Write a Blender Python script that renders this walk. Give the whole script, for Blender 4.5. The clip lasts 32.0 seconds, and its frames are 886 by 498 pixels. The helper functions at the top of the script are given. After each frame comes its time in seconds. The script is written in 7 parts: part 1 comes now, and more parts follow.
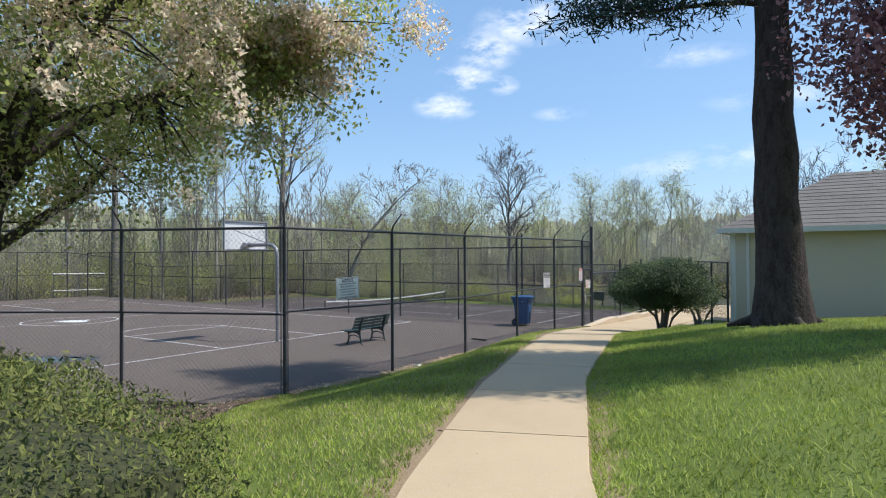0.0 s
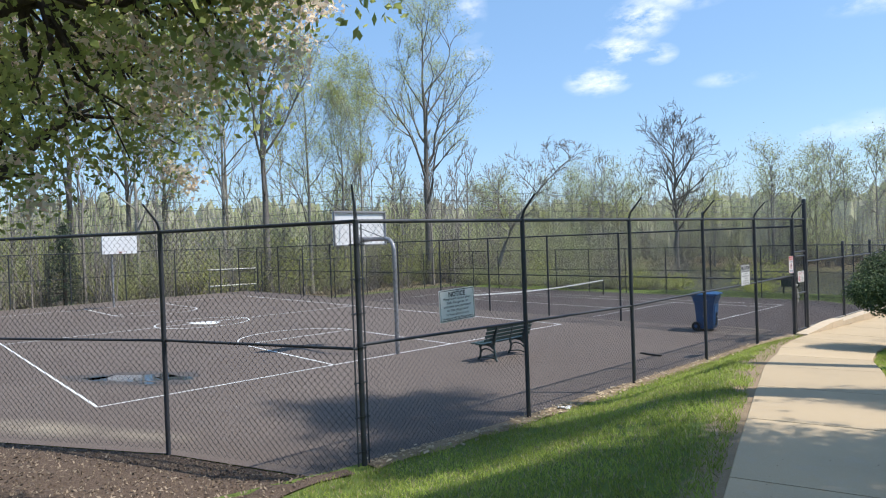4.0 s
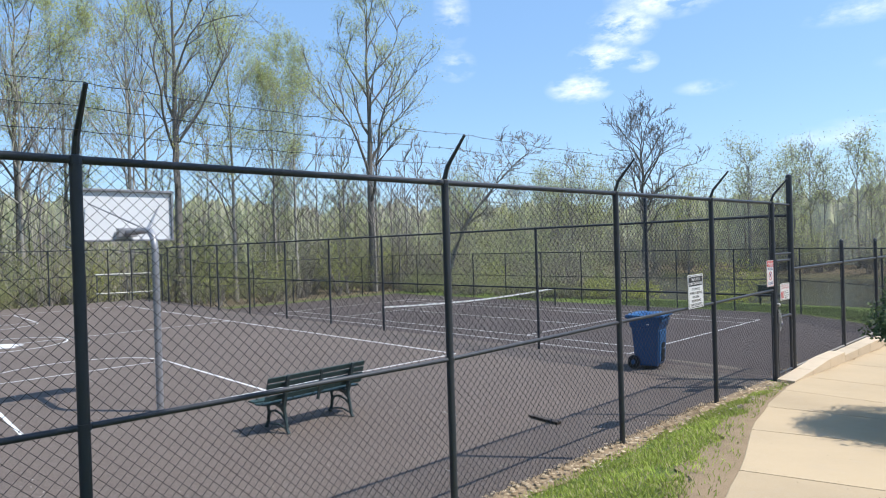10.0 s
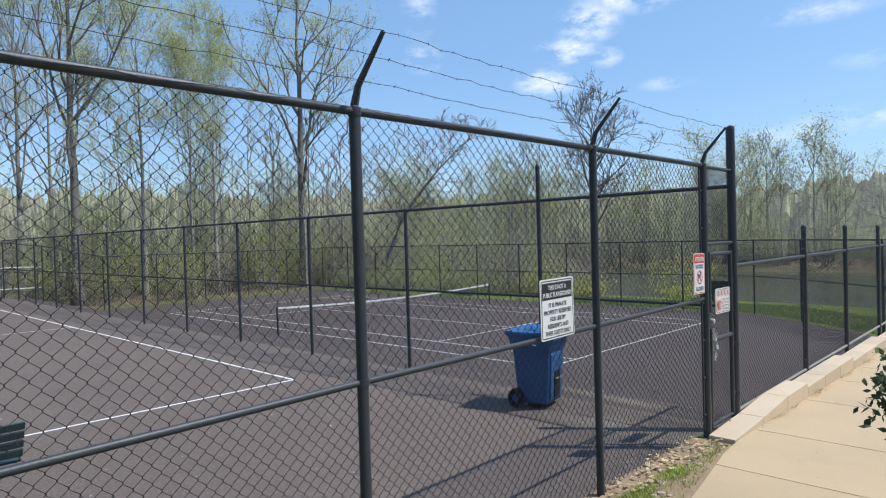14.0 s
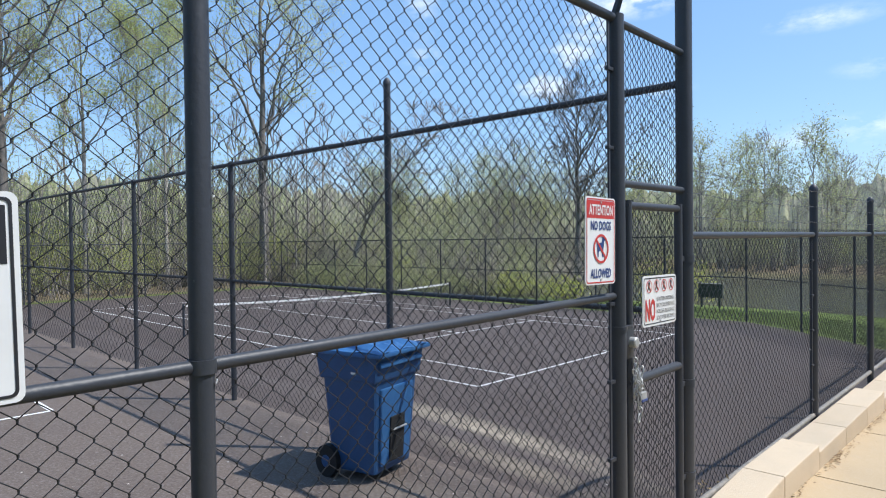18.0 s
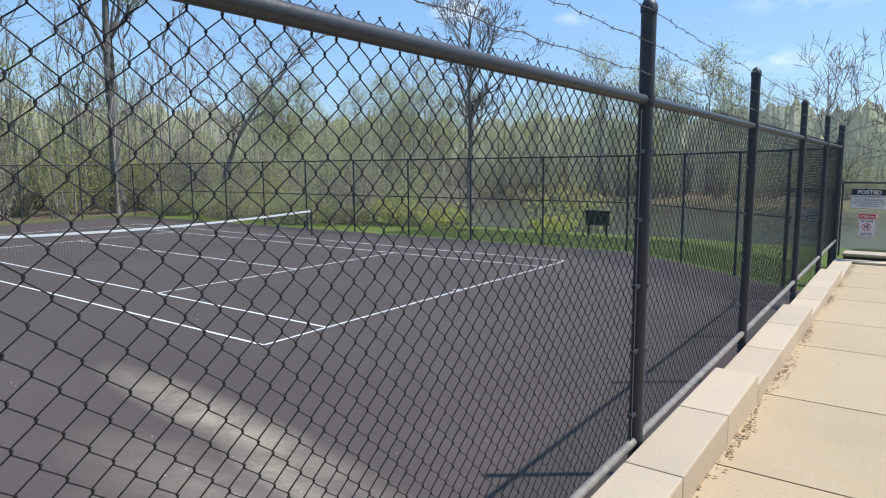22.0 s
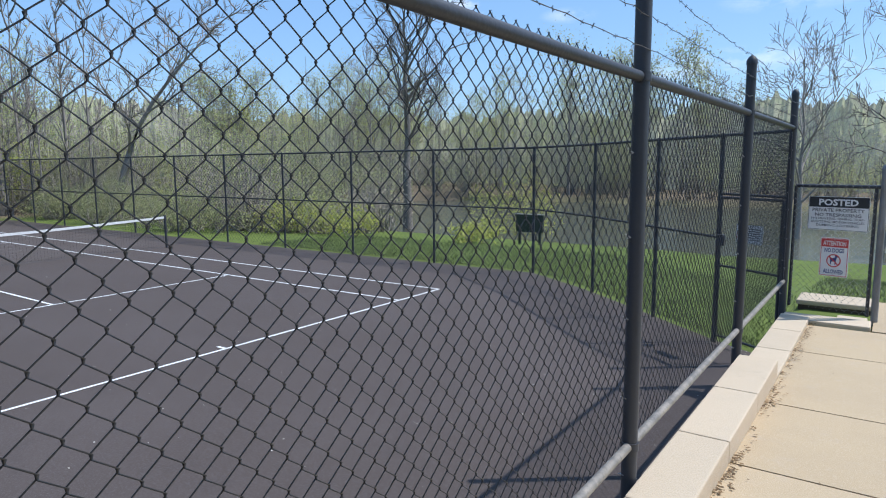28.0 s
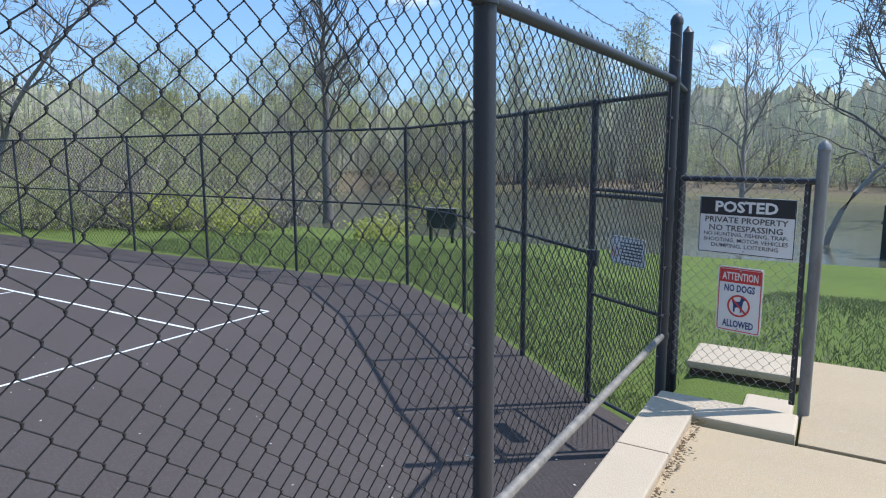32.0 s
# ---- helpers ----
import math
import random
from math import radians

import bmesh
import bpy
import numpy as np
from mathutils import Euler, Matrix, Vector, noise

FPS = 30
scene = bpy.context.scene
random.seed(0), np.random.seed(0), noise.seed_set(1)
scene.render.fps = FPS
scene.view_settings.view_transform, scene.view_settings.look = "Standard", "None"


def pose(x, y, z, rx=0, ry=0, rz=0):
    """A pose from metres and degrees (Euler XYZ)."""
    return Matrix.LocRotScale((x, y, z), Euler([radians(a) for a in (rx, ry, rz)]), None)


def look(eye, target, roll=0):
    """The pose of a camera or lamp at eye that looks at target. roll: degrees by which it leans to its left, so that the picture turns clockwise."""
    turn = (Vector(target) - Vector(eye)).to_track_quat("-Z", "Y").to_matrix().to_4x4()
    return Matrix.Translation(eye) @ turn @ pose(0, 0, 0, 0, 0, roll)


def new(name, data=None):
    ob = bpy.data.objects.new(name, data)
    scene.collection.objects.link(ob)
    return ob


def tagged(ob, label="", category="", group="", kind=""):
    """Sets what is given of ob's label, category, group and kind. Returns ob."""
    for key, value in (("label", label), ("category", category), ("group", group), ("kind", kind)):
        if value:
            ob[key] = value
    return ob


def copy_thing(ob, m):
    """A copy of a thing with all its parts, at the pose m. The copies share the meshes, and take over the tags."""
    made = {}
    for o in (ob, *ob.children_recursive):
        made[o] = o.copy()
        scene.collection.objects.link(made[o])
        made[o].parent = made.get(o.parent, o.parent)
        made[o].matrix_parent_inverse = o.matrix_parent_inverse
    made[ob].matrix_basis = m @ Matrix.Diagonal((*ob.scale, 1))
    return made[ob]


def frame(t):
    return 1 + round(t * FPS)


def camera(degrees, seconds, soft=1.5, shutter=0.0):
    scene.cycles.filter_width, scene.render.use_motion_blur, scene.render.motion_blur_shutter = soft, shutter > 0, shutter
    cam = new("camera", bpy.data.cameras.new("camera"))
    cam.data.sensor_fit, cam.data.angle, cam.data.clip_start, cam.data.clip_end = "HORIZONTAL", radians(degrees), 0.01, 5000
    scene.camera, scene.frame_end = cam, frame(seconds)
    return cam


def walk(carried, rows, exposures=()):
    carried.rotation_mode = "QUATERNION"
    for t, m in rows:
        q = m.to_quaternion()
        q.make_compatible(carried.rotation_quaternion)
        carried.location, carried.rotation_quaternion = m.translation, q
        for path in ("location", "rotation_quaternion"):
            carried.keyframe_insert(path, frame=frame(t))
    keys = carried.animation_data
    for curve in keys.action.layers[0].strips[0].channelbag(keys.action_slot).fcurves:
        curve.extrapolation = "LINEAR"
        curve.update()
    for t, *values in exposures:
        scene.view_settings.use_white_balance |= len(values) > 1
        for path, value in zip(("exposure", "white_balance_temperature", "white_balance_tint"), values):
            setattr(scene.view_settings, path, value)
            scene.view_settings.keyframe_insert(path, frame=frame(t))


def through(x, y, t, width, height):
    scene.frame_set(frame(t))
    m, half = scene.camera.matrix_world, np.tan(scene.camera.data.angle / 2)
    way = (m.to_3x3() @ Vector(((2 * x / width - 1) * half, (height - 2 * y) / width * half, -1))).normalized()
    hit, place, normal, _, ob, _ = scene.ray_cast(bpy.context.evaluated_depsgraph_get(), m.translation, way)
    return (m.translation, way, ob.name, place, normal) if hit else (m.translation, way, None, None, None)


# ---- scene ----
cam = camera(69.5, 32.0, 1.1)
PATH = [
    (0.0, (8.877, 1.429, 3.759), (3.197, 9.659, 3.867), -0.28),
    (0.5, (8.617, 1.858, 3.804), (2.600, 9.845, 3.822), -0.94),
    (1.0, (8.358, 2.288, 3.850), (1.977, 9.987, 3.811), -0.57),
    (1.5, (7.945, 2.692, 3.838), (0.809, 9.697, 3.840), -1.46),
    (2.0, (7.532, 3.095, 3.826), (0.348, 10.052, 3.838), -1.67),
    (2.5, (7.321, 3.490, 3.872), (-0.045, 10.254, 3.864), -2.18),
    (3.0, (7.109, 3.884, 3.917), (-0.398, 10.490, 3.872), -2.31),
    (3.5, (6.820, 4.395, 3.986), (-0.674, 11.016, 3.886), -2.15),
    (6.0, (5.800, 6.884, 3.870), (-1.641, 13.565, 3.819), -2.10),
    (6.5, (5.780, 7.467, 3.813), (-1.715, 14.088, 3.828), -2.57),
    (7.0, (5.574, 7.956, 3.800), (-1.906, 14.593, 3.803), -2.03),
    (7.5, (5.348, 8.518, 3.802), (-2.113, 15.177, 3.766), -1.96),
    (8.0, (5.098, 9.051, 3.810), (-2.348, 15.726, 3.761), -2.06),
    (8.5, (4.839, 9.596, 3.769), (-2.575, 16.307, 3.757), -2.36),
    (9.0, (4.563, 10.239, 3.791), (-2.840, 16.962, 3.709), -2.02),
    (9.5, (4.377, 10.751, 3.739), (-2.999, 17.503, 3.686), -2.01),
    (10.0, (4.169, 11.324, 3.709), (-3.125, 18.165, 3.667), -1.78),
    (10.5, (3.982, 11.877, 3.732), (-3.298, 18.732, 3.653), -2.09),
    (11.0, (3.853, 12.444, 3.730), (-3.206, 19.527, 3.688), -2.02),
    (11.5, (3.691, 13.005, 3.726), (-3.315, 20.140, 3.648), -1.80),
    (12.0, (3.554, 13.533, 3.689), (-3.322, 20.794, 3.595), -1.57),
    (12.5, (3.370, 14.093, 3.670), (-3.513, 21.346, 3.571), -1.68),
    (13.0, (3.270, 14.602, 3.578), (-3.724, 21.749, 3.532), -1.97),
    (13.5, (3.020, 15.219, 3.561), (-3.925, 22.412, 3.427), -1.75),
    (14.0, (2.878, 15.801, 3.542), (-4.050, 23.010, 3.376), -1.65),
    (14.5, (2.677, 16.357, 3.510), (-4.228, 23.586, 3.248), -1.28),
    (16.5, (2.138, 18.398, 3.270), (-4.856, 25.544, 3.200), -1.30),
    (17.5, (1.890, 19.355, 3.114), (-5.069, 26.537, 3.059), -1.00),
    (18.0, (1.723, 19.869, 3.090), (-5.183, 27.100, 2.947), -0.68),
    (18.5, (1.602, 20.355, 3.044), (-4.838, 28.001, 2.802), -0.39),
    (19.0, (1.540, 20.824, 3.043), (-4.764, 28.582, 2.778), 0.21),
    (19.5, (1.448, 21.341, 2.971), (-4.755, 29.175, 2.576), 0.10),
    (20.0, (1.376, 21.842, 2.915), (-4.708, 29.749, 2.238), 0.60),
    (20.5, (1.316, 22.373, 2.871), (-4.738, 30.271, 1.889), 0.18),
    (21.0, (1.198, 22.832, 2.806), (-4.784, 30.743, 1.526), -0.14),
    (21.5, (1.140, 23.314, 2.791), (-4.750, 31.290, 1.492), -0.27),
    (22.0, (1.111, 23.741, 2.769), (-4.736, 31.754, 1.505), -0.42),
    (23.0, (1.115, 24.765, 2.808), (-4.783, 32.739, 1.539), -0.46),
    (24.0, (1.066, 25.733, 2.780), (-4.835, 33.710, 1.536), -0.16),
    (25.0, (0.989, 26.648, 2.771), (-4.782, 34.718, 1.514), -0.30),
    (26.0, (1.033, 27.869, 2.752), (-4.746, 35.923, 1.436), -0.09),
    (28.5, (0.989, 30.275, 2.655), (-4.695, 38.398, 1.349), -0.36),
    (29.0, (1.011, 30.797, 2.593), (-4.701, 38.898, 1.275), 0.31),
    (30.0, (1.009, 31.716, 2.550), (-4.647, 39.859, 1.241), 0.55),
    (31.0, (0.977, 32.710, 2.521), (-4.612, 40.894, 1.188), -0.11),
    (32.0, (1.007, 33.627, 2.610), (-4.193, 42.040, 1.133), -0.31),
]
EXPOSURES = [(0, 0.42, 6350, 10), (2, 0.5, 6335, 10), (3.5, 0.52, 6323, 10), (6, 0.66, 6291, 10), (9, 0.66, 6252, 10), (11, 0.45, 6226, 10), (12, 0.28, 6213, 10), (13, 0.28, 6200, 10), (14, 0.38, 6187, 10), (17, 0.55, 6148, 10), (18, 0.55, 6135, 10), (20, 0.52, 6110, 10), (23, 0.4, 6055, 10), (26, 0.4, 6000, 10), (29, 0.4, 5820, 10), (32, 0.46, 5760, 10)]
walk(cam, [(t, look(eye, target, roll)) for t, eye, target, roll in PATH], EXPOSURES)


# ---- world and sun ----
SUN_ELEV, SUN_AZ = radians(57.3), math.atan2(0.797, 0.604)      # azimuth from +y towards +x
world = bpy.data.worlds.new("sky")
scene.world = world
world.use_nodes = True
wn = world.node_tree.nodes
wl = world.node_tree.links
wn.clear()
w_out = wn.new("ShaderNodeOutputWorld")
w_bg = wn.new("ShaderNodeBackground")
w_sky = wn.new("ShaderNodeTexSky")
w_sky.sky_type = "NISHITA"
w_sky.sun_disc = False
w_sky.sun_elevation = SUN_ELEV
w_sky.sun_rotation = SUN_AZ
w_sky.air_density, w_sky.dust_density, w_sky.ozone_density = 1.0, 0.5, 2.0
w_bg.inputs["Strength"].default_value = 0.145
# thin clouds: noise over the sky, gathered round a few directions
w_geo = wn.new("ShaderNodeTexCoord")


def w_node(kind, **inputs):
    n = wn.new(kind)
    for key, value in inputs.items():
        n.inputs[key].default_value = value
    return n


def w_math(op, a, b, clamp=False):
    n = wn.new("ShaderNodeMath")
    n.operation, n.use_clamp = op, clamp
    for i, q in enumerate((a, b)):
        if isinstance(q, (int, float)):
            n.inputs[i].default_value = q
        else:
            wl.new(q, n.inputs[i])
    return n.outputs[0]


def w_spread(yaw, pitch, width, height):
    """How near a direction lies to one given by yaw to the left of +y and pitch, 1 at it and 0 outside."""
    mp = wn.new("ShaderNodeMapping")
    mp.vector_type = "POINT"
    a, b = radians(yaw), radians(pitch)
    mp.vector_type = "TEXTURE"
    mp.inputs["Location"].default_value = (-math.sin(a) * math.cos(b), math.cos(a) * math.cos(b), math.sin(b))
    mp.inputs["Rotation"].default_value = (0, 0, a)
    mp.inputs["Scale"].default_value = (width, 1.0, height)
    wl.new(w_geo.outputs["Generated"], mp.inputs["Vector"])
    g = wn.new("ShaderNodeVectorMath")
    g.operation = "LENGTH"
    wl.new(mp.outputs[0], g.inputs[0])
    return w_math("SUBTRACT", 1.0, g.outputs["Value"], True)


cover = 0.0
for gain, *spot in ((1, 34.3, 13.2, 0.055, 0.024), (1, 32.3, 15.6, 0.055, 0.026), (1, 30.6, 17.8, 0.055, 0.032), (0.8, 29.2, 14.9, 0.028, 0.016), (0.9, 26.8, 19.9, 0.09, 0.035), (0.9, 20.4, 20.5, 0.09, 0.028), (0.55, 45.2, 15.7, 0.035, 0.025), (0.5, 45.4, 19.8, 0.03, 0.05), (0.4, 24.2, 12.3, 0.045, 0.012), (0.45, 13.0, 16.2, 0.08, 0.018), (0.38, 14.0, 7.4, 0.16, 0.018), (0.42, 7.0, 12.3, 0.1, 0.02), (0.45, 9.5, 8.2, 0.12, 0.018), (0.4, 1.0, 6.5, 0.16, 0.03)):
    cover = w_math("MAXIMUM", w_math("MULTIPLY", w_spread(*spot), gain), cover)
w_map = wn.new("ShaderNodeMapping")
w_map.inputs["Scale"].default_value = (15, 15, 34)
w_map.inputs["Rotation"].default_value = (0.25, -0.2, 0.0)
wl.new(w_geo.outputs["Generated"], w_map.inputs["Vector"])
w_noise = w_node("ShaderNodeTexNoise", Scale=1.0, Detail=7.0, Roughness=0.62)
wl.new(w_map.outputs[0], w_noise.inputs["Vector"])
wisp = w_math("MULTIPLY", w_math("MULTIPLY", w_math("SUBTRACT", w_noise.outputs["Fac"], 0.43), 4.5, True), w_math("MULTIPLY", cover, 1.35, True), True)
w_mix = wn.new("ShaderNodeMix")
w_mix.data_type = "RGBA"
wl.new(wisp, w_mix.inputs["Factor"])
w_even = wn.new("ShaderNodeMix")
w_even.data_type = "RGBA"
w_even.inputs["Factor"].default_value = 0.52
wl.new(w_sky.outputs[0], w_even.inputs[6])
w_even.inputs[7].default_value = (1.3, 2.5, 4.25, 1)            # clear blue, evens out the bright horizon
wl.new(w_even.outputs[2], w_mix.inputs[6])
w_mix.inputs[7].default_value = (6.0, 6.2, 6.6, 1)
wl.new(w_mix.outputs[2], w_bg.inputs["Color"])
wl.new(w_bg.outputs[0], w_out.inputs["Surface"])

sun = new("sun", bpy.data.lights.new("sun", "SUN"))
sun.data.energy, sun.data.angle, sun.data.color = 3.6, radians(0.55), (1.0, 0.95, 0.87)
sun_dir = Vector((math.sin(SUN_AZ) * math.cos(SUN_ELEV), math.cos(SUN_AZ) * math.cos(SUN_ELEV), math.sin(SUN_ELEV)))
sun.matrix_world = look(sun_dir * 100, (0, 0, 0))


# ---- materials ----
def mat(name, base, rough=0.8, metal=0.0, spots=(), bump=0.0, bump_scale=40.0, spec=0.5, island=0.0):
    """A node material: a base colour, layers (scale, lo, hi, colour, amount[, stretch]) of noise over it, and a fine relief."""
    m = bpy.data.materials.new(name)
    m.use_nodes = True
    n, l = m.node_tree.nodes, m.node_tree.links
    b = n["Principled BSDF"]
    b.inputs["Roughness"].default_value = rough
    b.inputs["Metallic"].default_value = metal
    b.inputs["Specular IOR Level"].default_value = spec
    geo = n.new("ShaderNodeNewGeometry")
    colour = n.new("ShaderNodeRGB")
    colour.outputs[0].default_value = (*base, 1)
    out = colour.outputs[0]
    for layer in spots:
        scale, lo, hi, tint, amount = layer[:5]
        tex = n.new("ShaderNodeTexNoise")
        tex.inputs["Scale"].default_value = scale
        tex.inputs["Detail"].default_value = 5
        tex.inputs["Roughness"].default_value = 0.65
        src = geo.outputs["Position"]
        if len(layer) > 5:
            mp = n.new("ShaderNodeMapping")
            mp.inputs["Scale"].default_value = layer[5]
            l.new(src, mp.inputs["Vector"])
            src = mp.outputs[0]
        l.new(src, tex.inputs["Vector"])
        ramp = n.new("ShaderNodeMapRange")
        ramp.inputs["From Min"].default_value, ramp.inputs["From Max"].default_value = lo, hi
        ramp.inputs["To Max"].default_value = amount
        l.new(tex.outputs["Fac"], ramp.inputs["Value"])
        mix = n.new("ShaderNodeMix")
        mix.data_type = "RGBA"
        l.new(ramp.outputs[0], mix.inputs["Factor"])
        l.new(out, mix.inputs[6])
        mix.inputs[7].default_value = (*tint, 1)
        out = mix.outputs[2]
    if island:
        hsv = n.new("ShaderNodeHueSaturation")
        mr = n.new("ShaderNodeMapRange")
        mr.inputs["To Min"].default_value, mr.inputs["To Max"].default_value = 1 - island, 1 + island
        info = n.new("ShaderNodeObjectInfo")
        add = n.new("ShaderNodeMath")
        add.operation = "ADD"
        fract = n.new("ShaderNodeMath")
        fract.operation = "FRACT"
        l.new(geo.outputs["Random Per Island"], add.inputs[0])
        l.new(info.outputs["Random"], add.inputs[1])
        l.new(add.outputs[0], fract.inputs[0])
        l.new(fract.outputs[0], mr.inputs["Value"])
        l.new(mr.outputs[0], hsv.inputs["Value"])
        l.new(out, hsv.inputs["Color"])
        out = hsv.outputs[0]
    l.new(out, b.inputs["Base Color"])
    if bump:
        tex = n.new("ShaderNodeTexNoise")
        tex.inputs["Scale"].default_value = bump_scale
        tex.inputs["Detail"].default_value = 4
        l.new(geo.outputs["Position"], tex.inputs["Vector"])
        bp = n.new("ShaderNodeBump")
        bp.inputs["Strength"].default_value = bump
        bp.inputs["Distance"].default_value = 0.02
        l.new(tex.outputs["Fac"], bp.inputs["Height"])
        l.new(bp.outputs[0], b.inputs["Normal"])
    return m


GRASS = mat("grass", (0.105, 0.14, 0.04), 0.9, spots=((0.5, 0.4, 0.62, (0.135, 0.175, 0.042), 0.7), (1.7, 0.5, 0.72, (0.085, 0.125, 0.025), 0.6), (5, 0.62, 0.8, (0.26, 0.23, 0.1), 0.45), (60, 0.4, 0.7, (0.19, 0.24, 0.055), 0.5)), bump=0.6, bump_scale=55, spec=0.1)
ASPHALT = mat("asphalt", (0.134, 0.105, 0.09), 0.88, spots=((0.25, 0.42, 0.68, (0.16, 0.127, 0.108), 0.8), (1.6, 0.55, 0.75, (0.11, 0.086, 0.076), 0.6), (45, 0.5, 0.68, (0.26, 0.235, 0.22), 0.6), (38, 0.5, 0.32, (0.06, 0.048, 0.042), 0.55), (7, 0.6, 0.78, (0.18, 0.155, 0.14), 0.5)), bump=0.5, bump_scale=90, spec=0.25)
TENNIS = mat("smooth_asphalt", (0.082, 0.064, 0.057), 0.85, spots=((0.25, 0.42, 0.68, (0.096, 0.077, 0.071), 0.8), (1.6, 0.55, 0.75, (0.068, 0.055, 0.051), 0.6), (50, 0.5, 0.68, (0.15, 0.135, 0.135), 0.5), (300, 0.7, 0.8, (0.3, 0.28, 0.26), 0.5)), bump=0.3, bump_scale=180, spec=0.25)
CONCRETE = mat("concrete", (0.49, 0.375, 0.235), 0.85, spots=((0.8, 0.4, 0.65, (0.43, 0.33, 0.21), 0.7), (6, 0.55, 0.75, (0.46, 0.37, 0.27), 0.5), (120, 0.5, 0.75, (0.64, 0.54, 0.42), 0.5)), bump=0.25, bump_scale=150, spec=0.25, island=0.06)
LEDGE = mat("ledge_concrete", (0.57, 0.46, 0.33), 0.85, spots=((1.5, 0.45, 0.7, (0.5, 0.41, 0.3), 0.7), (10, 0.6, 0.8, (0.4, 0.33, 0.25), 0.5), (130, 0.5, 0.75, (0.66, 0.6, 0.52), 0.5)), bump=0.3, bump_scale=110, spec=0.25, island=0.07)
PAINT = mat("line_paint", (0.78, 0.78, 0.77), 0.7, spots=((3, 0.5, 0.75, (0.6, 0.6, 0.59), 0.6), (60, 0.58, 0.75, (0.35, 0.34, 0.34), 0.6)), spec=0.2)
BLACK = mat("black_vinyl", (0.04, 0.044, 0.054), 0.48, spots=((8, 0.55, 0.8, (0.055, 0.06, 0.072), 0.5), (70, 0.66, 0.8, (0.18, 0.18, 0.18), 0.5)), bump=0.1, bump_scale=60)
RAILWORN = mat("worn_rail", (0.2, 0.185, 0.165), 0.55, 0.2, spots=((9, 0.4, 0.62, (0.36, 0.32, 0.27), 0.8), (35, 0.55, 0.72, (0.09, 0.085, 0.08), 0.6)), bump=0.15, bump_scale=50)
WIRE = mat("black_wire", (0.024, 0.026, 0.03), 0.45)
GALV = mat("galvanised_steel", (0.5, 0.5, 0.49), 0.5, 0.45, spots=((12, 0.45, 0.7, (0.3, 0.3, 0.31), 0.6),))
BARB = mat("barbed_wire", (0.1, 0.1, 0.1), 0.5, 0.6)


def add_sand(m, drifts):
    """Pale sand washed over the asphalt: soft drifts (x, y, half length, half width, turn, amount) broken up by noise."""
    n, l = m.node_tree.nodes, m.node_tree.links
    b = n["Principled BSDF"]
    geo = n.new("ShaderNodeNewGeometry")

    def op(kind, a, c, clamp=False):
        q = n.new("ShaderNodeMath")
        q.operation, q.use_clamp = kind, clamp
        for i, w in enumerate((a, c)):
            if isinstance(w, (int, float)):
                q.inputs[i].default_value = w
            else:
                l.new(w, q.inputs[i])
        return q.outputs[0]

    def rough(scale, detail):
        q = n.new("ShaderNodeTexNoise")
        q.inputs["Scale"].default_value, q.inputs["Detail"].default_value, q.inputs["Roughness"].default_value = scale, detail, 0.7
        l.new(geo.outputs["Position"], q.inputs["Vector"])
        return q.outputs["Fac"]

    total = 0.0
    for x, y, a, c, turn, amount in drifts:
        mp = n.new("ShaderNodeMapping")
        mp.vector_type = "TEXTURE"
        mp.inputs["Location"].default_value = (x, y, 0.0)
        mp.inputs["Rotation"].default_value = (0, 0, turn)
        mp.inputs["Scale"].default_value = (a, c, 40.0)
        l.new(geo.outputs["Position"], mp.inputs["Vector"])
        g = n.new("ShaderNodeVectorMath")
        g.operation = "LENGTH"
        l.new(mp.outputs[0], g.inputs[0])
        total = op("MAXIMUM", op("MULTIPLY", op("SUBTRACT", 1.0, g.outputs["Value"], True), amount), total)
    broken = op("MULTIPLY", op("SUBTRACT", rough(1.6, 5), 0.22), 3.0, True)
    grain = op("ADD", op("MULTIPLY", rough(55.0, 3), 1.2), 0.1)
    fac = op("MULTIPLY", op("MULTIPLY", op("MULTIPLY", total, 2.2), broken), grain, True)
    mix = n.new("ShaderNodeMix")
    mix.data_type = "RGBA"
    l.new(fac, mix.inputs["Factor"])
    l.new(b.inputs["Base Color"].links[0].from_socket, mix.inputs[6])
    mix.inputs[7].default_value = (0.34, 0.29, 0.22, 1)
    l.new(mix.outputs[2], b.inputs["Base Color"])


add_sand(TENNIS, ((-5.0, 27.75, 3.4, 0.5, -0.1, 0.75), (-3.2, 27.2, 1.3, 0.45, -0.3, 0.8), (-3.0, 26.3, 2.2, 0.9, -0.2, 0.3), (-1.6, 25.2, 1.6, 0.5, -0.3, 0.3), (-1.9, 24.42, 1.6, 0.25, -0.13, 0.4)))
add_sand(ASPHALT, ((-6.2, 6.9, 1.9, 0.5, 0.5, 0.6), (-4.5, 7.9, 1.4, 0.35, 0.5, 0.4), (-1.2, 23.2, 1.6, 0.5, 0.0, 0.35)))
MULCH = mat("mulch", (0.14, 0.1, 0.075), 0.95, spots=((25, 0.4, 0.65, (0.07, 0.05, 0.04), 0.8), (60, 0.55, 0.72, (0.3, 0.25, 0.2), 0.7)), bump=1.0, bump_scale=45, spec=0.1)
DIRT = mat("dirt", (0.3, 0.22, 0.14), 0.95, spots=((3, 0.45, 0.7, (0.2, 0.15, 0.09), 0.6), (40, 0.5, 0.7, (0.36, 0.28, 0.19), 0.6)), bump=0.6, bump_scale=60, spec=0.1)


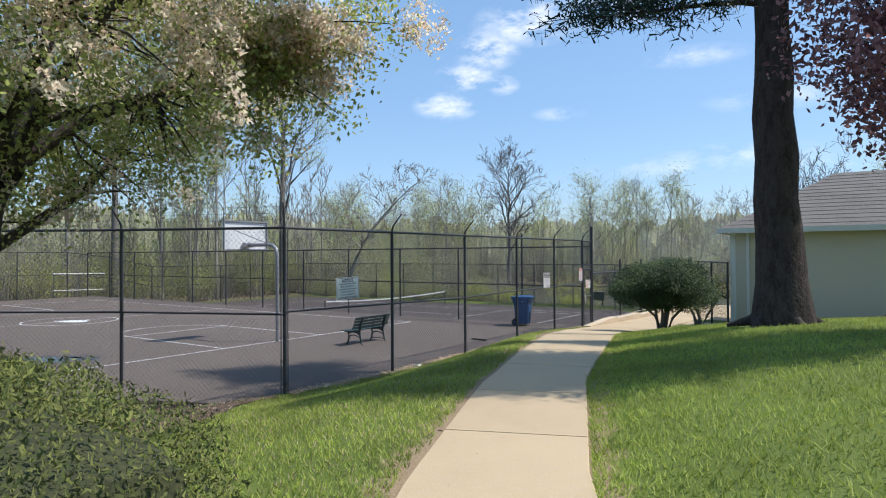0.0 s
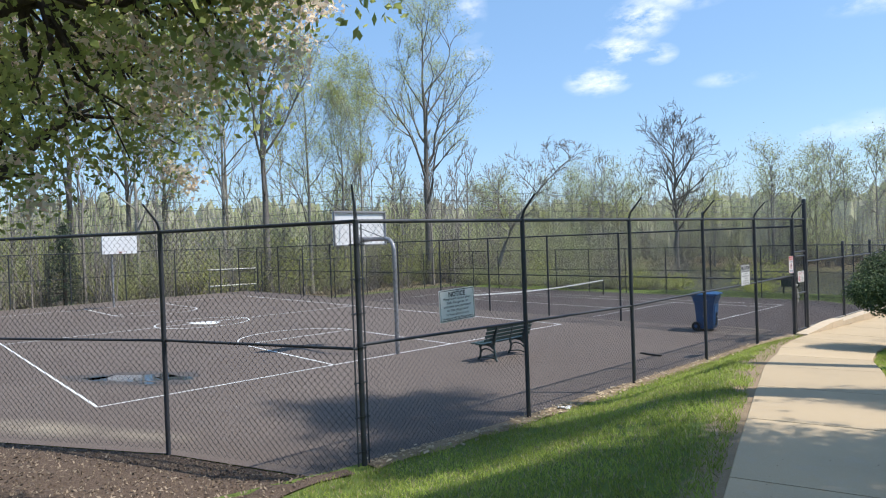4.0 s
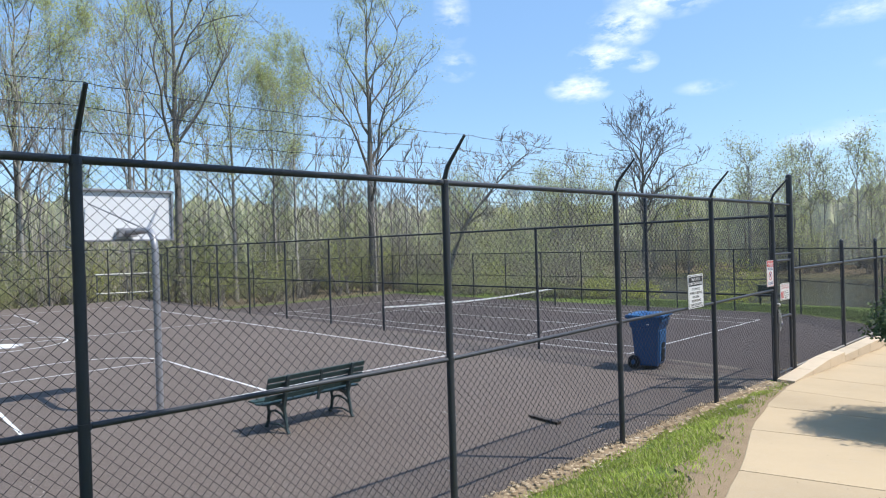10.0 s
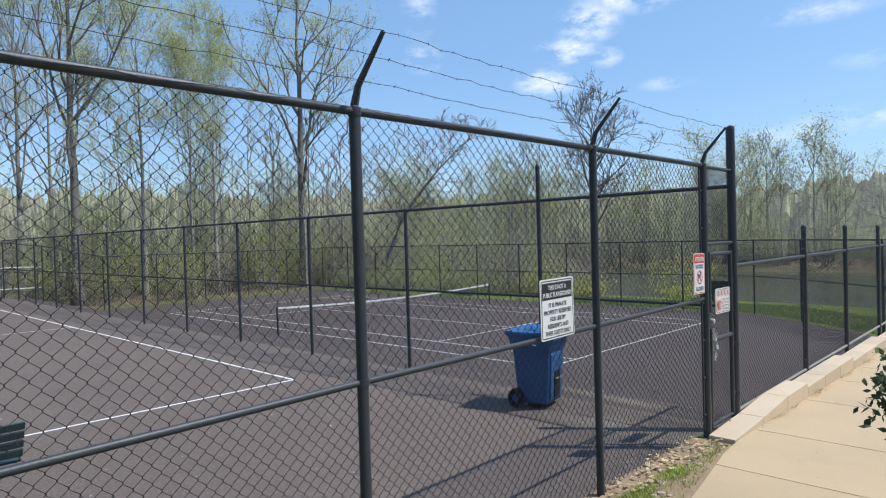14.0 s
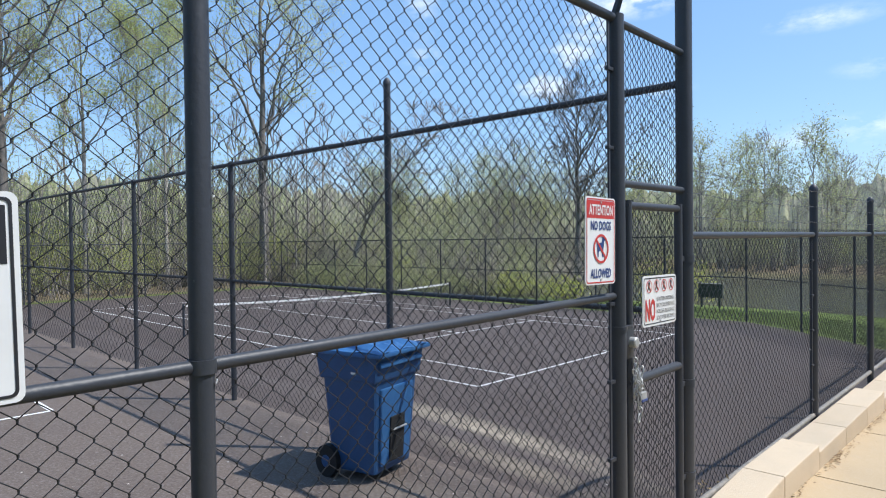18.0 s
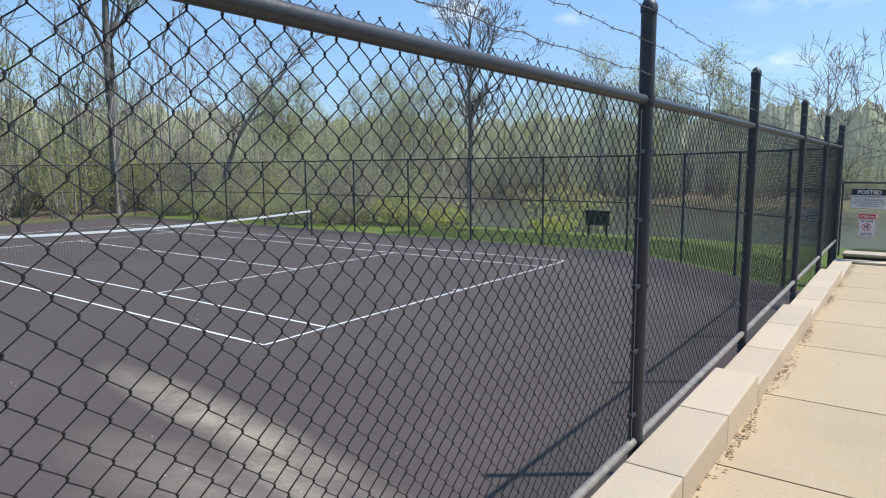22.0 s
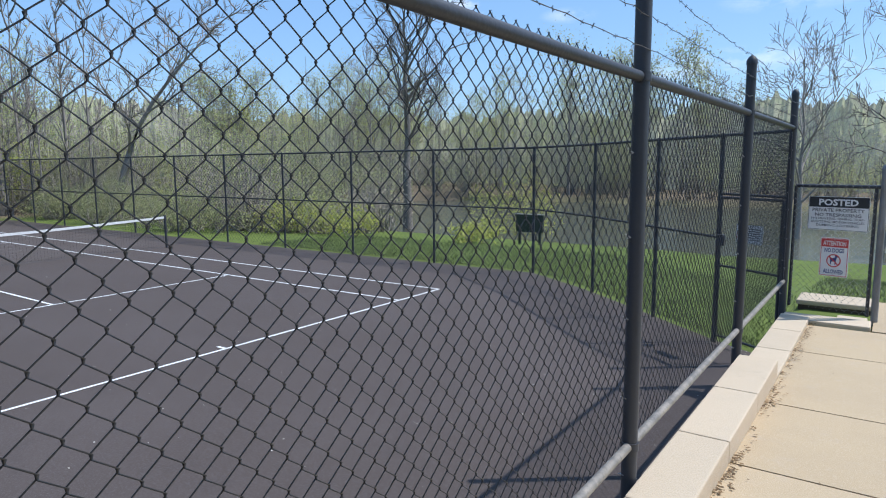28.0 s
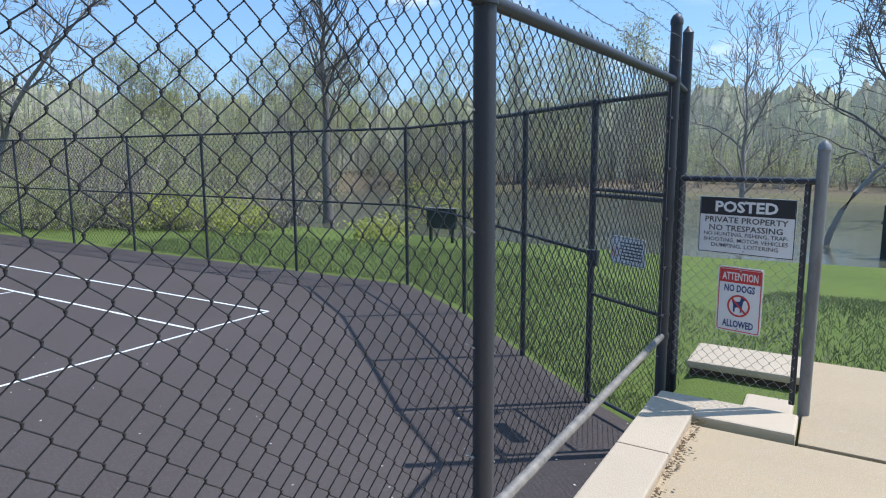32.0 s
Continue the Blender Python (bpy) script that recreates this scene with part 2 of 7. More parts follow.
def add_litter(m):
    """Leaf litter instead of grass under the woods, beyond the back fence and the pond."""
    n, l = m.node_tree.nodes, m.node_tree.links
    b = n["Principled BSDF"]
    old = b.inputs["Base Color"].links[0].from_socket
    geo = n.new("ShaderNodeNewGeometry")
    sep = n.new("ShaderNodeSeparateXYZ")
    l.new(geo.outputs["Position"], sep.inputs[0])

    def ramp(src, a, c):
        r = n.new("ShaderNodeMapRange")
        r.inputs["From Min"].default_value, r.inputs["From Max"].default_value = a, c
        l.new(src, r.inputs["Value"])
        return r.outputs[0]

    tex = n.new("ShaderNodeTexNoise")
    tex.inputs["Scale"].default_value, tex.inputs["Detail"].default_value = 6.0, 6.0
    l.new(geo.outputs["Position"], tex.inputs["Vector"])
    shade = n.new("ShaderNodeMix")
    shade.data_type = "RGBA"
    l.new(tex.outputs["Fac"], shade.inputs["Factor"])
    shade.inputs[6].default_value, shade.inputs[7].default_value = (0.09, 0.068, 0.045, 1), (0.27, 0.22, 0.15, 1)
    top = n.new("ShaderNodeMath")
    top.operation = "MAXIMUM"
    l.new(ramp(sep.outputs[0], -37.0, -39.5), top.inputs[0])
    l.new(ramp(sep.outputs[1], 88.0, 95.0), top.inputs[1])
    mix = n.new("ShaderNodeMix")
    mix.data_type = "RGBA"
    l.new(top.outputs[0], mix.inputs["Factor"])
    l.new(old, mix.inputs[6])
    l.new(shade.outputs[2], mix.inputs[7])
    l.new(mix.outputs[2], b.inputs["Base Color"])


add_litter(GRASS)


def add_wear(m):
    """Trodden dirt shows through the grass where the ground's wear is high."""
    n, l = m.node_tree.nodes, m.node_tree.links
    b = n["Principled BSDF"]
    old = b.inputs["Base Color"].links[0].from_socket
    at = n.new("ShaderNodeAttribute")
    at.attribute_name = "wear"
    geo = n.new("ShaderNodeNewGeometry")
    tex = n.new("ShaderNodeTexNoise")
    tex.inputs["Scale"].default_value, tex.inputs["Detail"].default_value = 7.0, 6.0
    l.new(geo.outputs["Position"], tex.inputs["Vector"])
    add = n.new("ShaderNodeMath")
    add.operation = "ADD"
    l.new(at.outputs["Fac"], add.inputs[0])
    l.new(tex.outputs["Fac"], add.inputs[1])
    r = n.new("ShaderNodeMapRange")
    r.inputs["From Min"].default_value, r.inputs["From Max"].default_value = 0.72, 1.0
    l.new(add.outputs[0], r.inputs["Value"])
    fine = n.new("ShaderNodeTexNoise")
    fine.inputs["Scale"].default_value = 45.0
    l.new(geo.outputs["Position"], fine.inputs["Vector"])
    soil = n.new("ShaderNodeMix")
    soil.data_type = "RGBA"
    l.new(fine.outputs["Fac"], soil.inputs["Factor"])
    soil.inputs[6].default_value, soil.inputs[7].default_value = (0.2, 0.14, 0.085, 1), (0.4, 0.31, 0.2, 1)
    mix = n.new("ShaderNodeMix")
    mix.data_type = "RGBA"
    l.new(r.outputs[0], mix.inputs["Factor"])
    l.new(old, mix.inputs[6])
    l.new(soil.outputs[2], mix.inputs[7])
    l.new(mix.outputs[2], b.inputs["Base Color"])


add_wear(GRASS)


# ---- mesh helpers ----
class Mesh:
    """Vertices and faces gathered piece by piece, made into one mesh."""

    def __init__(self):
        self.v, self.f, self.count = [], [], 0

    def add(self, verts, faces):
        verts = np.asarray(verts, float)
        self.v.append(verts)
        self.f.extend([tuple(i + self.count for i in face) for face in faces])
        self.count += len(verts)
        return self

    def box(self, lo, hi, bevel=0.0, m=None):
        (x0, y0, z0), (x1, y1, z1) = lo, hi
        if bevel <= 0:
            v = [(x, y, z) for z in (z0, z1) for y in (y0, y1) for x in (x0, x1)]
            f = [(0, 2, 3, 1), (4, 5, 7, 6), (0, 1, 5, 4), (2, 6, 7, 3), (0, 4, 6, 2), (1, 3, 7, 5)]
        else:
            bm = bmesh.new()
            bmesh.ops.create_cube(bm, size=1)
            for q in bm.verts:
                q.co = ((x0 + x1) / 2 + q.co.x * (x1 - x0), (y0 + y1) / 2 + q.co.y * (y1 - y0), (z0 + z1) / 2 + q.co.z * (z1 - z0))
            bmesh.ops.bevel(bm, geom=bm.edges[:], offset=bevel, segments=2, affect="EDGES", profile=0.6)
            bm.verts.index_update()
            v = [q.co[:] for q in bm.verts]
            f = [[q.index for q in face.verts] for face in bm.faces]
            bm.free()
        if m is not None:
            v = [m @ Vector(q) for q in v]
        return self.add(v, f)

    def tube(self, pts, r, sides=8, caps=True):
        """A round bar along pts; r is one radius or one for each point."""
        pts = [Vector(p) for p in pts]
        rs = [r] * len(pts) if isinstance(r, (int, float)) else list(r)
        v, f = [], []
        ref = None
        for i, p in enumerate(pts):
            d = (pts[min(i + 1, len(pts) - 1)] - pts[max(i - 1, 0)]).normalized()
            if ref is None:
                ref = Vector((0, 0, 1)) if abs(d.z) < 0.9 else Vector((1, 0, 0))
            a = (ref - d * ref.dot(d)).normalized()
            ref = a
            b = d.cross(a)
            for k in range(sides):
                w = 2 * math.pi * k / sides
                v.append(p + (a * math.cos(w) + b * math.sin(w)) * rs[i])
        for i in range(len(pts) - 1):
            for k in range(sides):
                k2 = (k + 1) % sides
                f.append((i * sides + k, i * sides + k2, (i + 1) * sides + k2, (i + 1) * sides + k))
        if caps:
            f.append(tuple(range(sides))[::-1])
            f.append(tuple(range((len(pts) - 1) * sides, len(pts) * sides)))
        return self.add(v, f)

    def prism(self, outline, z0, z1, m=None):
        """An outline of (x, y) pushed up from z0 to z1."""
        k = len(outline)
        v = [(x, y, z) for z in (z0, z1) for x, y in outline]
        f = [tuple(range(k))[::-1], tuple(range(k, 2 * k))] + [(i, (i + 1) % k, k + (i + 1) % k, k + i) for i in range(k)]
        if m is not None:
            v = [m @ Vector(q) for q in v]
        return self.add(v, f)

    def make(self, name, smooth=False):
        me = bpy.data.meshes.new(name)
        me.from_pydata(np.concatenate(self.v).tolist() if self.v else [], [], self.f)
        if smooth:
            me.polygons.foreach_set("use_smooth", [True] * len(me.polygons))
            me.set_sharp_from_angle(angle=radians(38))
        me.update()
        return me


def part(name, mesh, material, parent=None, label="", smooth=False, kind=""):
    """One mesh object under a thing or a part; with no parent, a top-level thing."""
    data = mesh.make(name, smooth) if isinstance(mesh, Mesh) else mesh
    if material and not data.materials:
        data.materials.append(material)
    ob = new(name, data)
    if parent is not None:
        ob.parent = parent
    return tagged(ob, label, "", "", kind)


def thing(name, m, label, category, group="", kind=""):
    """An Empty at a thing's base, to carry its parts."""
    ob = new(name)
    ob.matrix_world = m if isinstance(m, Matrix) else pose(*m)
    ob.empty_display_size = 0.1
    return tagged(ob, label, category, group, kind)


# ---- the lie of the land ----
def interp(x, xs, ys):
    return np.interp(x, xs, ys)


def smooth(v):
    v = np.clip(v, 0, 1)
    return v * v * (3 - 2 * v)


def path_x(y):
    """The middle of the path at y, where it runs beside the bank."""
    return interp(y, (-12, 0, 5.3, 8.4, 12.8, 16.5, 19, 21, 23, 60), (14.5, 9.3, 6.68, 5.4, 3.95, 2.75, 2.05, 1.65, 1.4, 1.4))


def path_half(y):
    return interp(y, (0, 9, 15, 17, 20, 22.5, 60), (0.55, 0.56, 0.7, 0.68, 0.85, 1.07, 1.07))


def path_reach(y):
    """Half the path's width along x, wider where the path runs aslant."""
    return path_half(y) * (1 + np.where(np.asarray(y) < 21, ((path_x(np.asarray(y) + 0.2) - path_x(np.asarray(y) - 0.2)) / 0.4) ** 2, 0))


def path_z(y):
    return interp(y, (-12, 0, 4, 7, 10.3, 14.7, 18.4, 20.8, 22.85, 25, 28, 31, 34, 39, 41), (2.1, 2.18, 2.27, 2.27, 2.22, 2.0, 1.66, 1.42, 1.24, 1.18, 1.1, 1.04, 0.99, 0.93, 0.9))


def ylo(x):
    """The southern fence, along the courts' edge."""
    return interp(x, (-36.5, -8.8, -6.0, -3.05, 0), (4.3, 4.3, 6.1, 7.95, 9.2))


def yhi(x):
    return interp(x, (-36.5, -6.25, -4.1, -1.09, 0), (44.0, 44.0, 42.55, 39.98, 39.2))


def court_z(x, y):
    return 1.07 - 1.07 * smooth((y - 24.3) / 3.6) + 0 * x


def ground_z(x, y):
    x, y = np.broadcast_arrays(np.asarray(x, float), np.asarray(y, float))
    px, pz = path_x(y), path_z(y)
    d = x - px
    h = path_reach(y)
    right = np.clip(d - h - 0.14, 0, None)
    up = pz - 0.035 + 1.15 * (1 - np.exp(-right * 0.17)) * smooth((26 - y) / 6)
    left = smooth((-d - h - 0.12) / np.maximum(px - h - 0.25, 0.3))
    foot = interp(y, (-5, 6, 9, 12, 20, 23, 24, 28, 34, 40, 60), (1.9, 1.5, 1.3, 1.24, 1.27, 1.2, 1.1, 1.0, 0.88, 0.8, 0.8))
    bank = up * (1 - left) + foot * left
    z = np.where(d > -h, up, bank)
    # courts and what lies west of them
    inside = (x < np.where(y > 23.95, 0.06, -0.12))
    low = np.minimum(y - ylo(np.clip(x, -36.5, 0)), 60)
    south = 1.07 + 0.5 * smooth(-low / 7.0)
    flat = np.where(low < 0, south, court_z(x, y))
    z = np.where(inside, flat - 0.02, z)
    z = np.where((x > -0.13) & (y > 38.9), np.minimum(z, 0.9), z)
    beyond = y - np.where(x < 0, yhi(np.clip(x, -36.5, 0)), 39.3)
    fall = smooth(beyond / 14)
    out = np.where(x < 0.06, 0.0, 0.86) * (1 - fall) - 0.75 * fall
    z = np.where(beyond > 0, out, z)
    west = smooth((-36.8 - x) / 5)
    z = np.where(x < -36.8, z * (1 - west) + west * (0.2 + 0.35 * np.sin(x * 0.11) * np.cos(y * 0.09)), z)
    pond = smooth((1.0 - ((x + 14) / 62) ** 2 - ((y - 75) / 20) ** 2) * 2.2)
    z = z - 1.6 * pond * (y > 50)
    far = np.hypot(x, y - 30)
    z = z + 2.5 * smooth((far - 120) / 200)
    return z


def axis_steps(*runs):
    out = []
    for a, b, s in runs:
        out += list(np.arange(a, b, s))
    return np.array(sorted(set(np.round(out, 3))))


def sheet(name, xs, ys, zfun, material, keep=None):
    gx, gy = np.meshgrid(xs, ys)
    gz = zfun(gx, gy)
    v = np.stack([gx, gy, gz], -1).reshape(-1, 3)
    nx = len(xs)
    faces = []
    for j in range(len(ys) - 1):
        for i in range(nx - 1):
            a = j * nx + i
            faces.append((a, a + 1, a + 1 + nx, a + nx))
    mesh = Mesh()
    mesh.add(v, faces)
    return part(name, mesh, material, smooth=True)


gxs = np.concatenate([[-2500, -900, -400, -220, -140], axis_steps((-110, -40, 3), (-40, -12, 1.5), (-12, -0.5, 0.5)), [-0.3, -0.14, -0.1, 0.0, 0.05, 0.09], axis_steps((0.2, 12, 0.3), (12, 30, 1), (30, 110, 4)), [140, 220, 400, 900, 2500]])
gys = np.concatenate([[-2500, -900, -400, -200, -100, -60, -30], axis_steps((-20, 0, 1), (0, 48, 0.3), (48, 70, 1), (70, 130, 3)), [150, 220, 400, 900, 2500]])
ground = tagged(sheet("ground", gxs, gys, ground_z, GRASS), "mown green lawn and wooded ground sloping to a pond", "ground", kind="structure")
co = np.zeros(len(ground.data.vertices) * 3)
ground.data.vertices.foreach_get("co", co)
co = co.reshape(-1, 3)
gap = np.abs(co[:, 0] - path_x(co[:, 1])) - path_reach(co[:, 1])
reach = np.where((co[:, 0] < path_x(co[:, 1])) & (co[:, 1] > 8.5), 0.32 + 0.4 * np.clip(np.sin((co[:, 1] - 8.5) / 14.5 * 3.1), 0, 1), 0.3)
worn = np.clip(1 - gap / reach, 0, 1) * ((co[:, 1] > -8) & (co[:, 1] < 23.2))
ground.data.attributes.new("wear", "FLOAT", "POINT").data.foreach_set("value", worn.astype(np.float32))


def court(name, y0, y1, label, material, lift=0.004):
    xs = np.concatenate([axis_steps((-36.5, -7, 1.5)), [-7.0, -6.25, -5.2, -4.4, -3.05, -2.0, -1.0, 0.045 if y0 > 20 else -0.16]])
    steps = axis_steps((4.3, 23.9, 0.4), (23.9, 28.3, 0.1), (28.3, 44.01, 0.4))
    mesh = Mesh()
    rows = [y for y in steps if y0 <= y <= y1]
    rows = np.array([y0] + [y for y in rows if y0 + 0.1 < y < y1 - 0.1] + [y1])
    gx = np.repeat(xs[None], len(rows), 0)
    gy = np.clip(np.repeat(rows[:, None], len(xs), 1), ylo(xs)[None], yhi(xs)[None])
    v = np.stack([gx, gy, court_z(gx, gy) + lift], -1).reshape(-1, 3)
    n = len(xs)
    mesh.add(v, [(j * n + i, j * n + i + 1, (j + 1) * n + i + 1, (j + 1) * n + i) for j in range(len(rows) - 1) for i in range(n - 1)])
    return tagged(part(name, mesh, material, smooth=True), label, "court", kind="structure")


basket_court = court("basketball_court", 4.3, 24.0, "worn dark asphalt basketball court with white painted lines", ASPHALT)
tennis_court = court("tennis_court", 24.0, 44.0, "dark asphalt tennis court with white painted lines", TENNIS)


def line(parent, pts, width=0.05, closed=False):
    """A painted line along pts on a court."""
    pts = [np.array(p, float) for p in pts]
    fine = []
    for a, b in zip(pts[:-1], pts[1:]):
        k = max(1, int(np.hypot(*(b - a)) / 1.0))
        fine += [a + (b - a) * i / k for i in range(k)]
    fine.append(pts[-1])
    v, f = [], []
    for i, p in enumerate(fine):
        d = fine[min(i + 1, len(fine) - 1)] - fine[max(i - 1, 0)]
        d = d / np.hypot(*d)
        o = np.array([-d[1], d[0]]) * width / 2
        for q in (p + o, p - o):
            v.append((q[0], q[1], float(court_z(q[0], q[1])) + 0.009))
        if i:
            f.append((2 * i - 2, 2 * i, 2 * i + 1, 2 * i - 1))
    return part("painted_line", Mesh().add(v, f), PAINT, parent)


def arc(cx, cy, r, a0, a1, k=28):
    return [(cx + r * math.cos(radians(a0 + (a1 - a0) * i / k)), cy + r * math.sin(radians(a0 + (a1 - a0) * i / k))) for i in range(k + 1)]


# basketball: 25 m long, baselines at x -7.04 and -32
BX0, BX1, BY0, BY1, BYM = -7.04, -32.0, 7.95, 22.15, 15.15
for run in ([(BX0, BY0), (BX0, BY1)], [(BX1, BY0), (BX1, BY1)], [(BX0, BY0), (BX1, BY0)], [(BX0, BY1), (BX1, BY1)], [((BX0 + BX1) / 2, BY0), ((BX0 + BX1) / 2, BY1)]):
    line(basket_court, run, 0.055)
for bx, s in ((BX0, -1), (BX1, 1)):
    fx = bx + s * 5.2
    line(basket_court, [(bx, BYM - 1.95), (fx, BYM - 1.95), (fx, BYM + 1.95), (bx, BYM + 1.95)], 0.055)
    line(basket_court, arc(fx, BYM, 1.95, 90, 270) if s < 0 else arc(fx, BYM, 1.95, -90, 90), 0.055)
line(basket_court, arc((BX0 + BX1) / 2, BYM - 0.4, 1.8, 0, 360, 40), 0.055)

# tennis: 23.77 by 10.97 m
TX, TY, TYF = -6.98, 30.0, 40.97
for run in ([(TX, TY), (TX, TYF)], [(TX - 23.77, TY), (TX - 23.77, TYF)], [(TX, TY), (TX - 23.77, TY)], [(TX, TYF), (TX - 23.77, TYF)], [(TX, TY + 1.37), (TX - 23.77, TY + 1.37)], [(TX, TYF - 1.37), (TX - 23.77, TYF - 1.37)], [(TX - 5.485, TY + 1.37), (TX - 5.485, TYF - 1.37)], [(TX - 18.285, TY + 1.37), (TX - 18.285, TYF - 1.37)], [(TX - 5.485, TY + 5.485), (TX - 18.285, TY + 5.485)], [(TX, TY + 5.485), (TX - 0.2, TY + 5.485)]):
    line(tennis_court, run, 0.055)

# ---- path and retaining wall ----
pavement = thing("pavement", (0, 0, 0), "tan concrete path of slabs with dark joints", "path", kind="structure")
joints = [-12.0, -9.5, -7.0, -4.5, -2.0, 0.4, 2.6, 4.6, 6.19, 7.8, 9.6, 11.4, 13.2, 15.0, 16.8, 18.6, 20.3, 21.9, 23.6, 25.6, 27.37, 28.85, 30.61, 31.94, 33.57, 34.77, 36.4, 37.62]


def slab(ya, yb, za=0.0, x_right=None):
    g = 0.008
    mesh = Mesh()
    k = 4
    v = []
    for i in range(k + 1):
        y = ya + g + (yb - ya - 2 * g) * i / k
        c, h, z = float(path_x(y)), float(path_half(y)), float(path_z(y))
        xl = max(c - h, 0.33) if y > 22 else c - h
        slope = (float(path_x(y + 0.1)) - float(path_x(y - 0.1))) / 0.2
        xr = x_right if x_right else c + h
        for x, dz in ((xl, -0.12), (xl, -0.006), (xl + 0.008, 0), (xr - 0.008, 0), (xr, -0.006), (xr, -0.12)):
            yy = y - slope * (x - c) * (1 if y < 21 else 0)
            v.append((x, yy, z + dz))
    f = [(i * 6 + j, i * 6 + j + 1, i * 6 + j + 7, i * 6 + j + 6) for i in range(k) for j in range(5)]
    f += [(0, 1, 2, 3, 4, 5), tuple(k * 6 + j for j in (5, 4, 3, 2, 1, 0))]
    mesh.add(v, f)
    return part("slab", mesh, CONCRETE, pavement)


for ya, yb in zip(joints[:-1], joints[1:]):
    slab(ya, yb)


# low concrete wall between the path and the sunken tennis court, stepping down
retaining = thing("retaining_wall", (0, 0, 0), "low tan concrete retaining wall stepping down beside the path", "wall", kind="structure")
runs = [(22.95, 25.8, 1.36), (25.8, 28.6, 1.3), (28.6, 31.7, 1.22), (31.7, 35.4, 1.13), (35.4, 37.85, 1.0)]
part("wall_body", Mesh().box((0.05, 23.2, -0.1), (0.325, 37.84, 0.9)), LEDGE, retaining)
for ya, yb, z in runs:
    k = max(1, round((yb - ya) / 0.95))
    for i in range(k):
        a, b = ya + (yb - ya) * i / k, ya + (yb - ya) * (i + 1) / k
        block = Mesh().box((0.045, a + 0.003, 0.9), (0.335, b - 0.003, z), 0.012)
        if ya < 23:
            q = block.v[0]
            rise = 1.255 + 0.105 * np.clip((q[:, 1] - 23.3) / 1.5, 0, 1)
            q[:, 2] = np.where(q[:, 2] > 1.2, q[:, 2] - z + rise, q[:, 2])
        part("cap_block", block, LEDGE, retaining)


# ---- fences ----
def chain_mesh(p0, p1, z0a, z1a, z0b, z1b, pitch=0.072, r=0.0026, knots=False):
    """Woven wire between two posts: zigzag wires hooked into one another, from the bottom to the top at either end."""
    p0, p1 = np.array(p0, float), np.array(p1, float)
    length = float(np.hypot(*(p1 - p0)))
    u = (p1 - p0) / length
    nrm = np.array([-u[1], u[0]])
    pitch = pitch / 2
    cols = max(2, int(round(length / pitch)))
    pitch = length / cols
    rows = max(2, int(round(((z1a - z0a) + (z1b - z0b)) / 2 / pitch)))
    v, f = [], []
    n = 0
    fold = np.arange(rows + 1)
    rise = np.zeros(rows + 1)
    if knots:
        fold = np.repeat(fold, 2)
        rise = np.tile((-0.0042, 0.0042), rows + 1)
    k0 = len(fold)
    for c in range(cols):
        s = np.zeros(k0)
        s[:] = (c + 0.5) * pitch + np.where((fold + c) % 2 == 0, -1, 1) * pitch * (0.515 if knots else 0.53)
        s = np.clip(s, 0, length)
        t = s / length
        lo, hi = z0a + (z0b - z0a) * t, z1a + (z1b - z1a) * t
        z = lo + (hi - lo) * fold / rows + rise
        side = np.where((fold + c) % 2 == 0, -1, 1) * r * 1.0
        if knots:
            side = side * np.tile((1.0, -1.0), rows + 1)
        base = np.stack([p0[0] + u[0] * s + nrm[0] * side, p0[1] + u[1] * s + nrm[1] * side, z], -1)
        ring = [base + np.array([nrm[0] * a - u[0] * b, nrm[1] * a - u[1] * b, 0]) * r for a, b in ((1, 0), (-0.5, 0.87), (-0.5, -0.87))]
        v.append(np.stack(ring, 1).reshape(-1, 3))
        i = np.arange(k0 - 1)[:, None] * 3 + n
        k = np.array([0, 1, 2])
        k2 = np.array([1, 2, 0])
        q = np.stack([i + k, i + k2, i + 3 + k2, i + 3 + k], -1).reshape(-1, 4)
        f.append(q)
        n += 3 * k0
    verts, quads = np.concatenate(v), np.concatenate(f)
    me = bpy.data.meshes.new("chain_link")
    me.vertices.add(len(verts))
    me.vertices.foreach_set("co", verts.ravel())
    me.loops.add(quads.size)
    me.loops.foreach_set("vertex_index", quads.ravel())
    me.polygons.add(len(quads))
    me.polygons.foreach_set("loop_start", np.arange(0, quads.size, 4))
    me.polygons.foreach_set("loop_total", np.full(len(quads), 4))
    me.update()
    me.validate()
    me.materials.append(WIRE)
    return me


def post(parent, x, y, z0, z1, r=0.034, name="post", cap=True, sides=18):
    m = Mesh().tube([(x, y, z0), (x, y, z1)], r, sides)
    if cap:
        m.tube([(x, y, z1 - 0.03), (x, y, z1), (x, y, z1 + 0.03), (x, y, z1 + 0.045)], [r * 1.12, r * 1.12, r * 0.7, 0.004], sides)
    return part(name, m, BLACK, parent, smooth=True)


def rail(parent, a, b, r=0.021, name="rail", material=None):
    return part(name, Mesh().tube([a, b], r, 16), material or BLACK, parent, smooth=True)


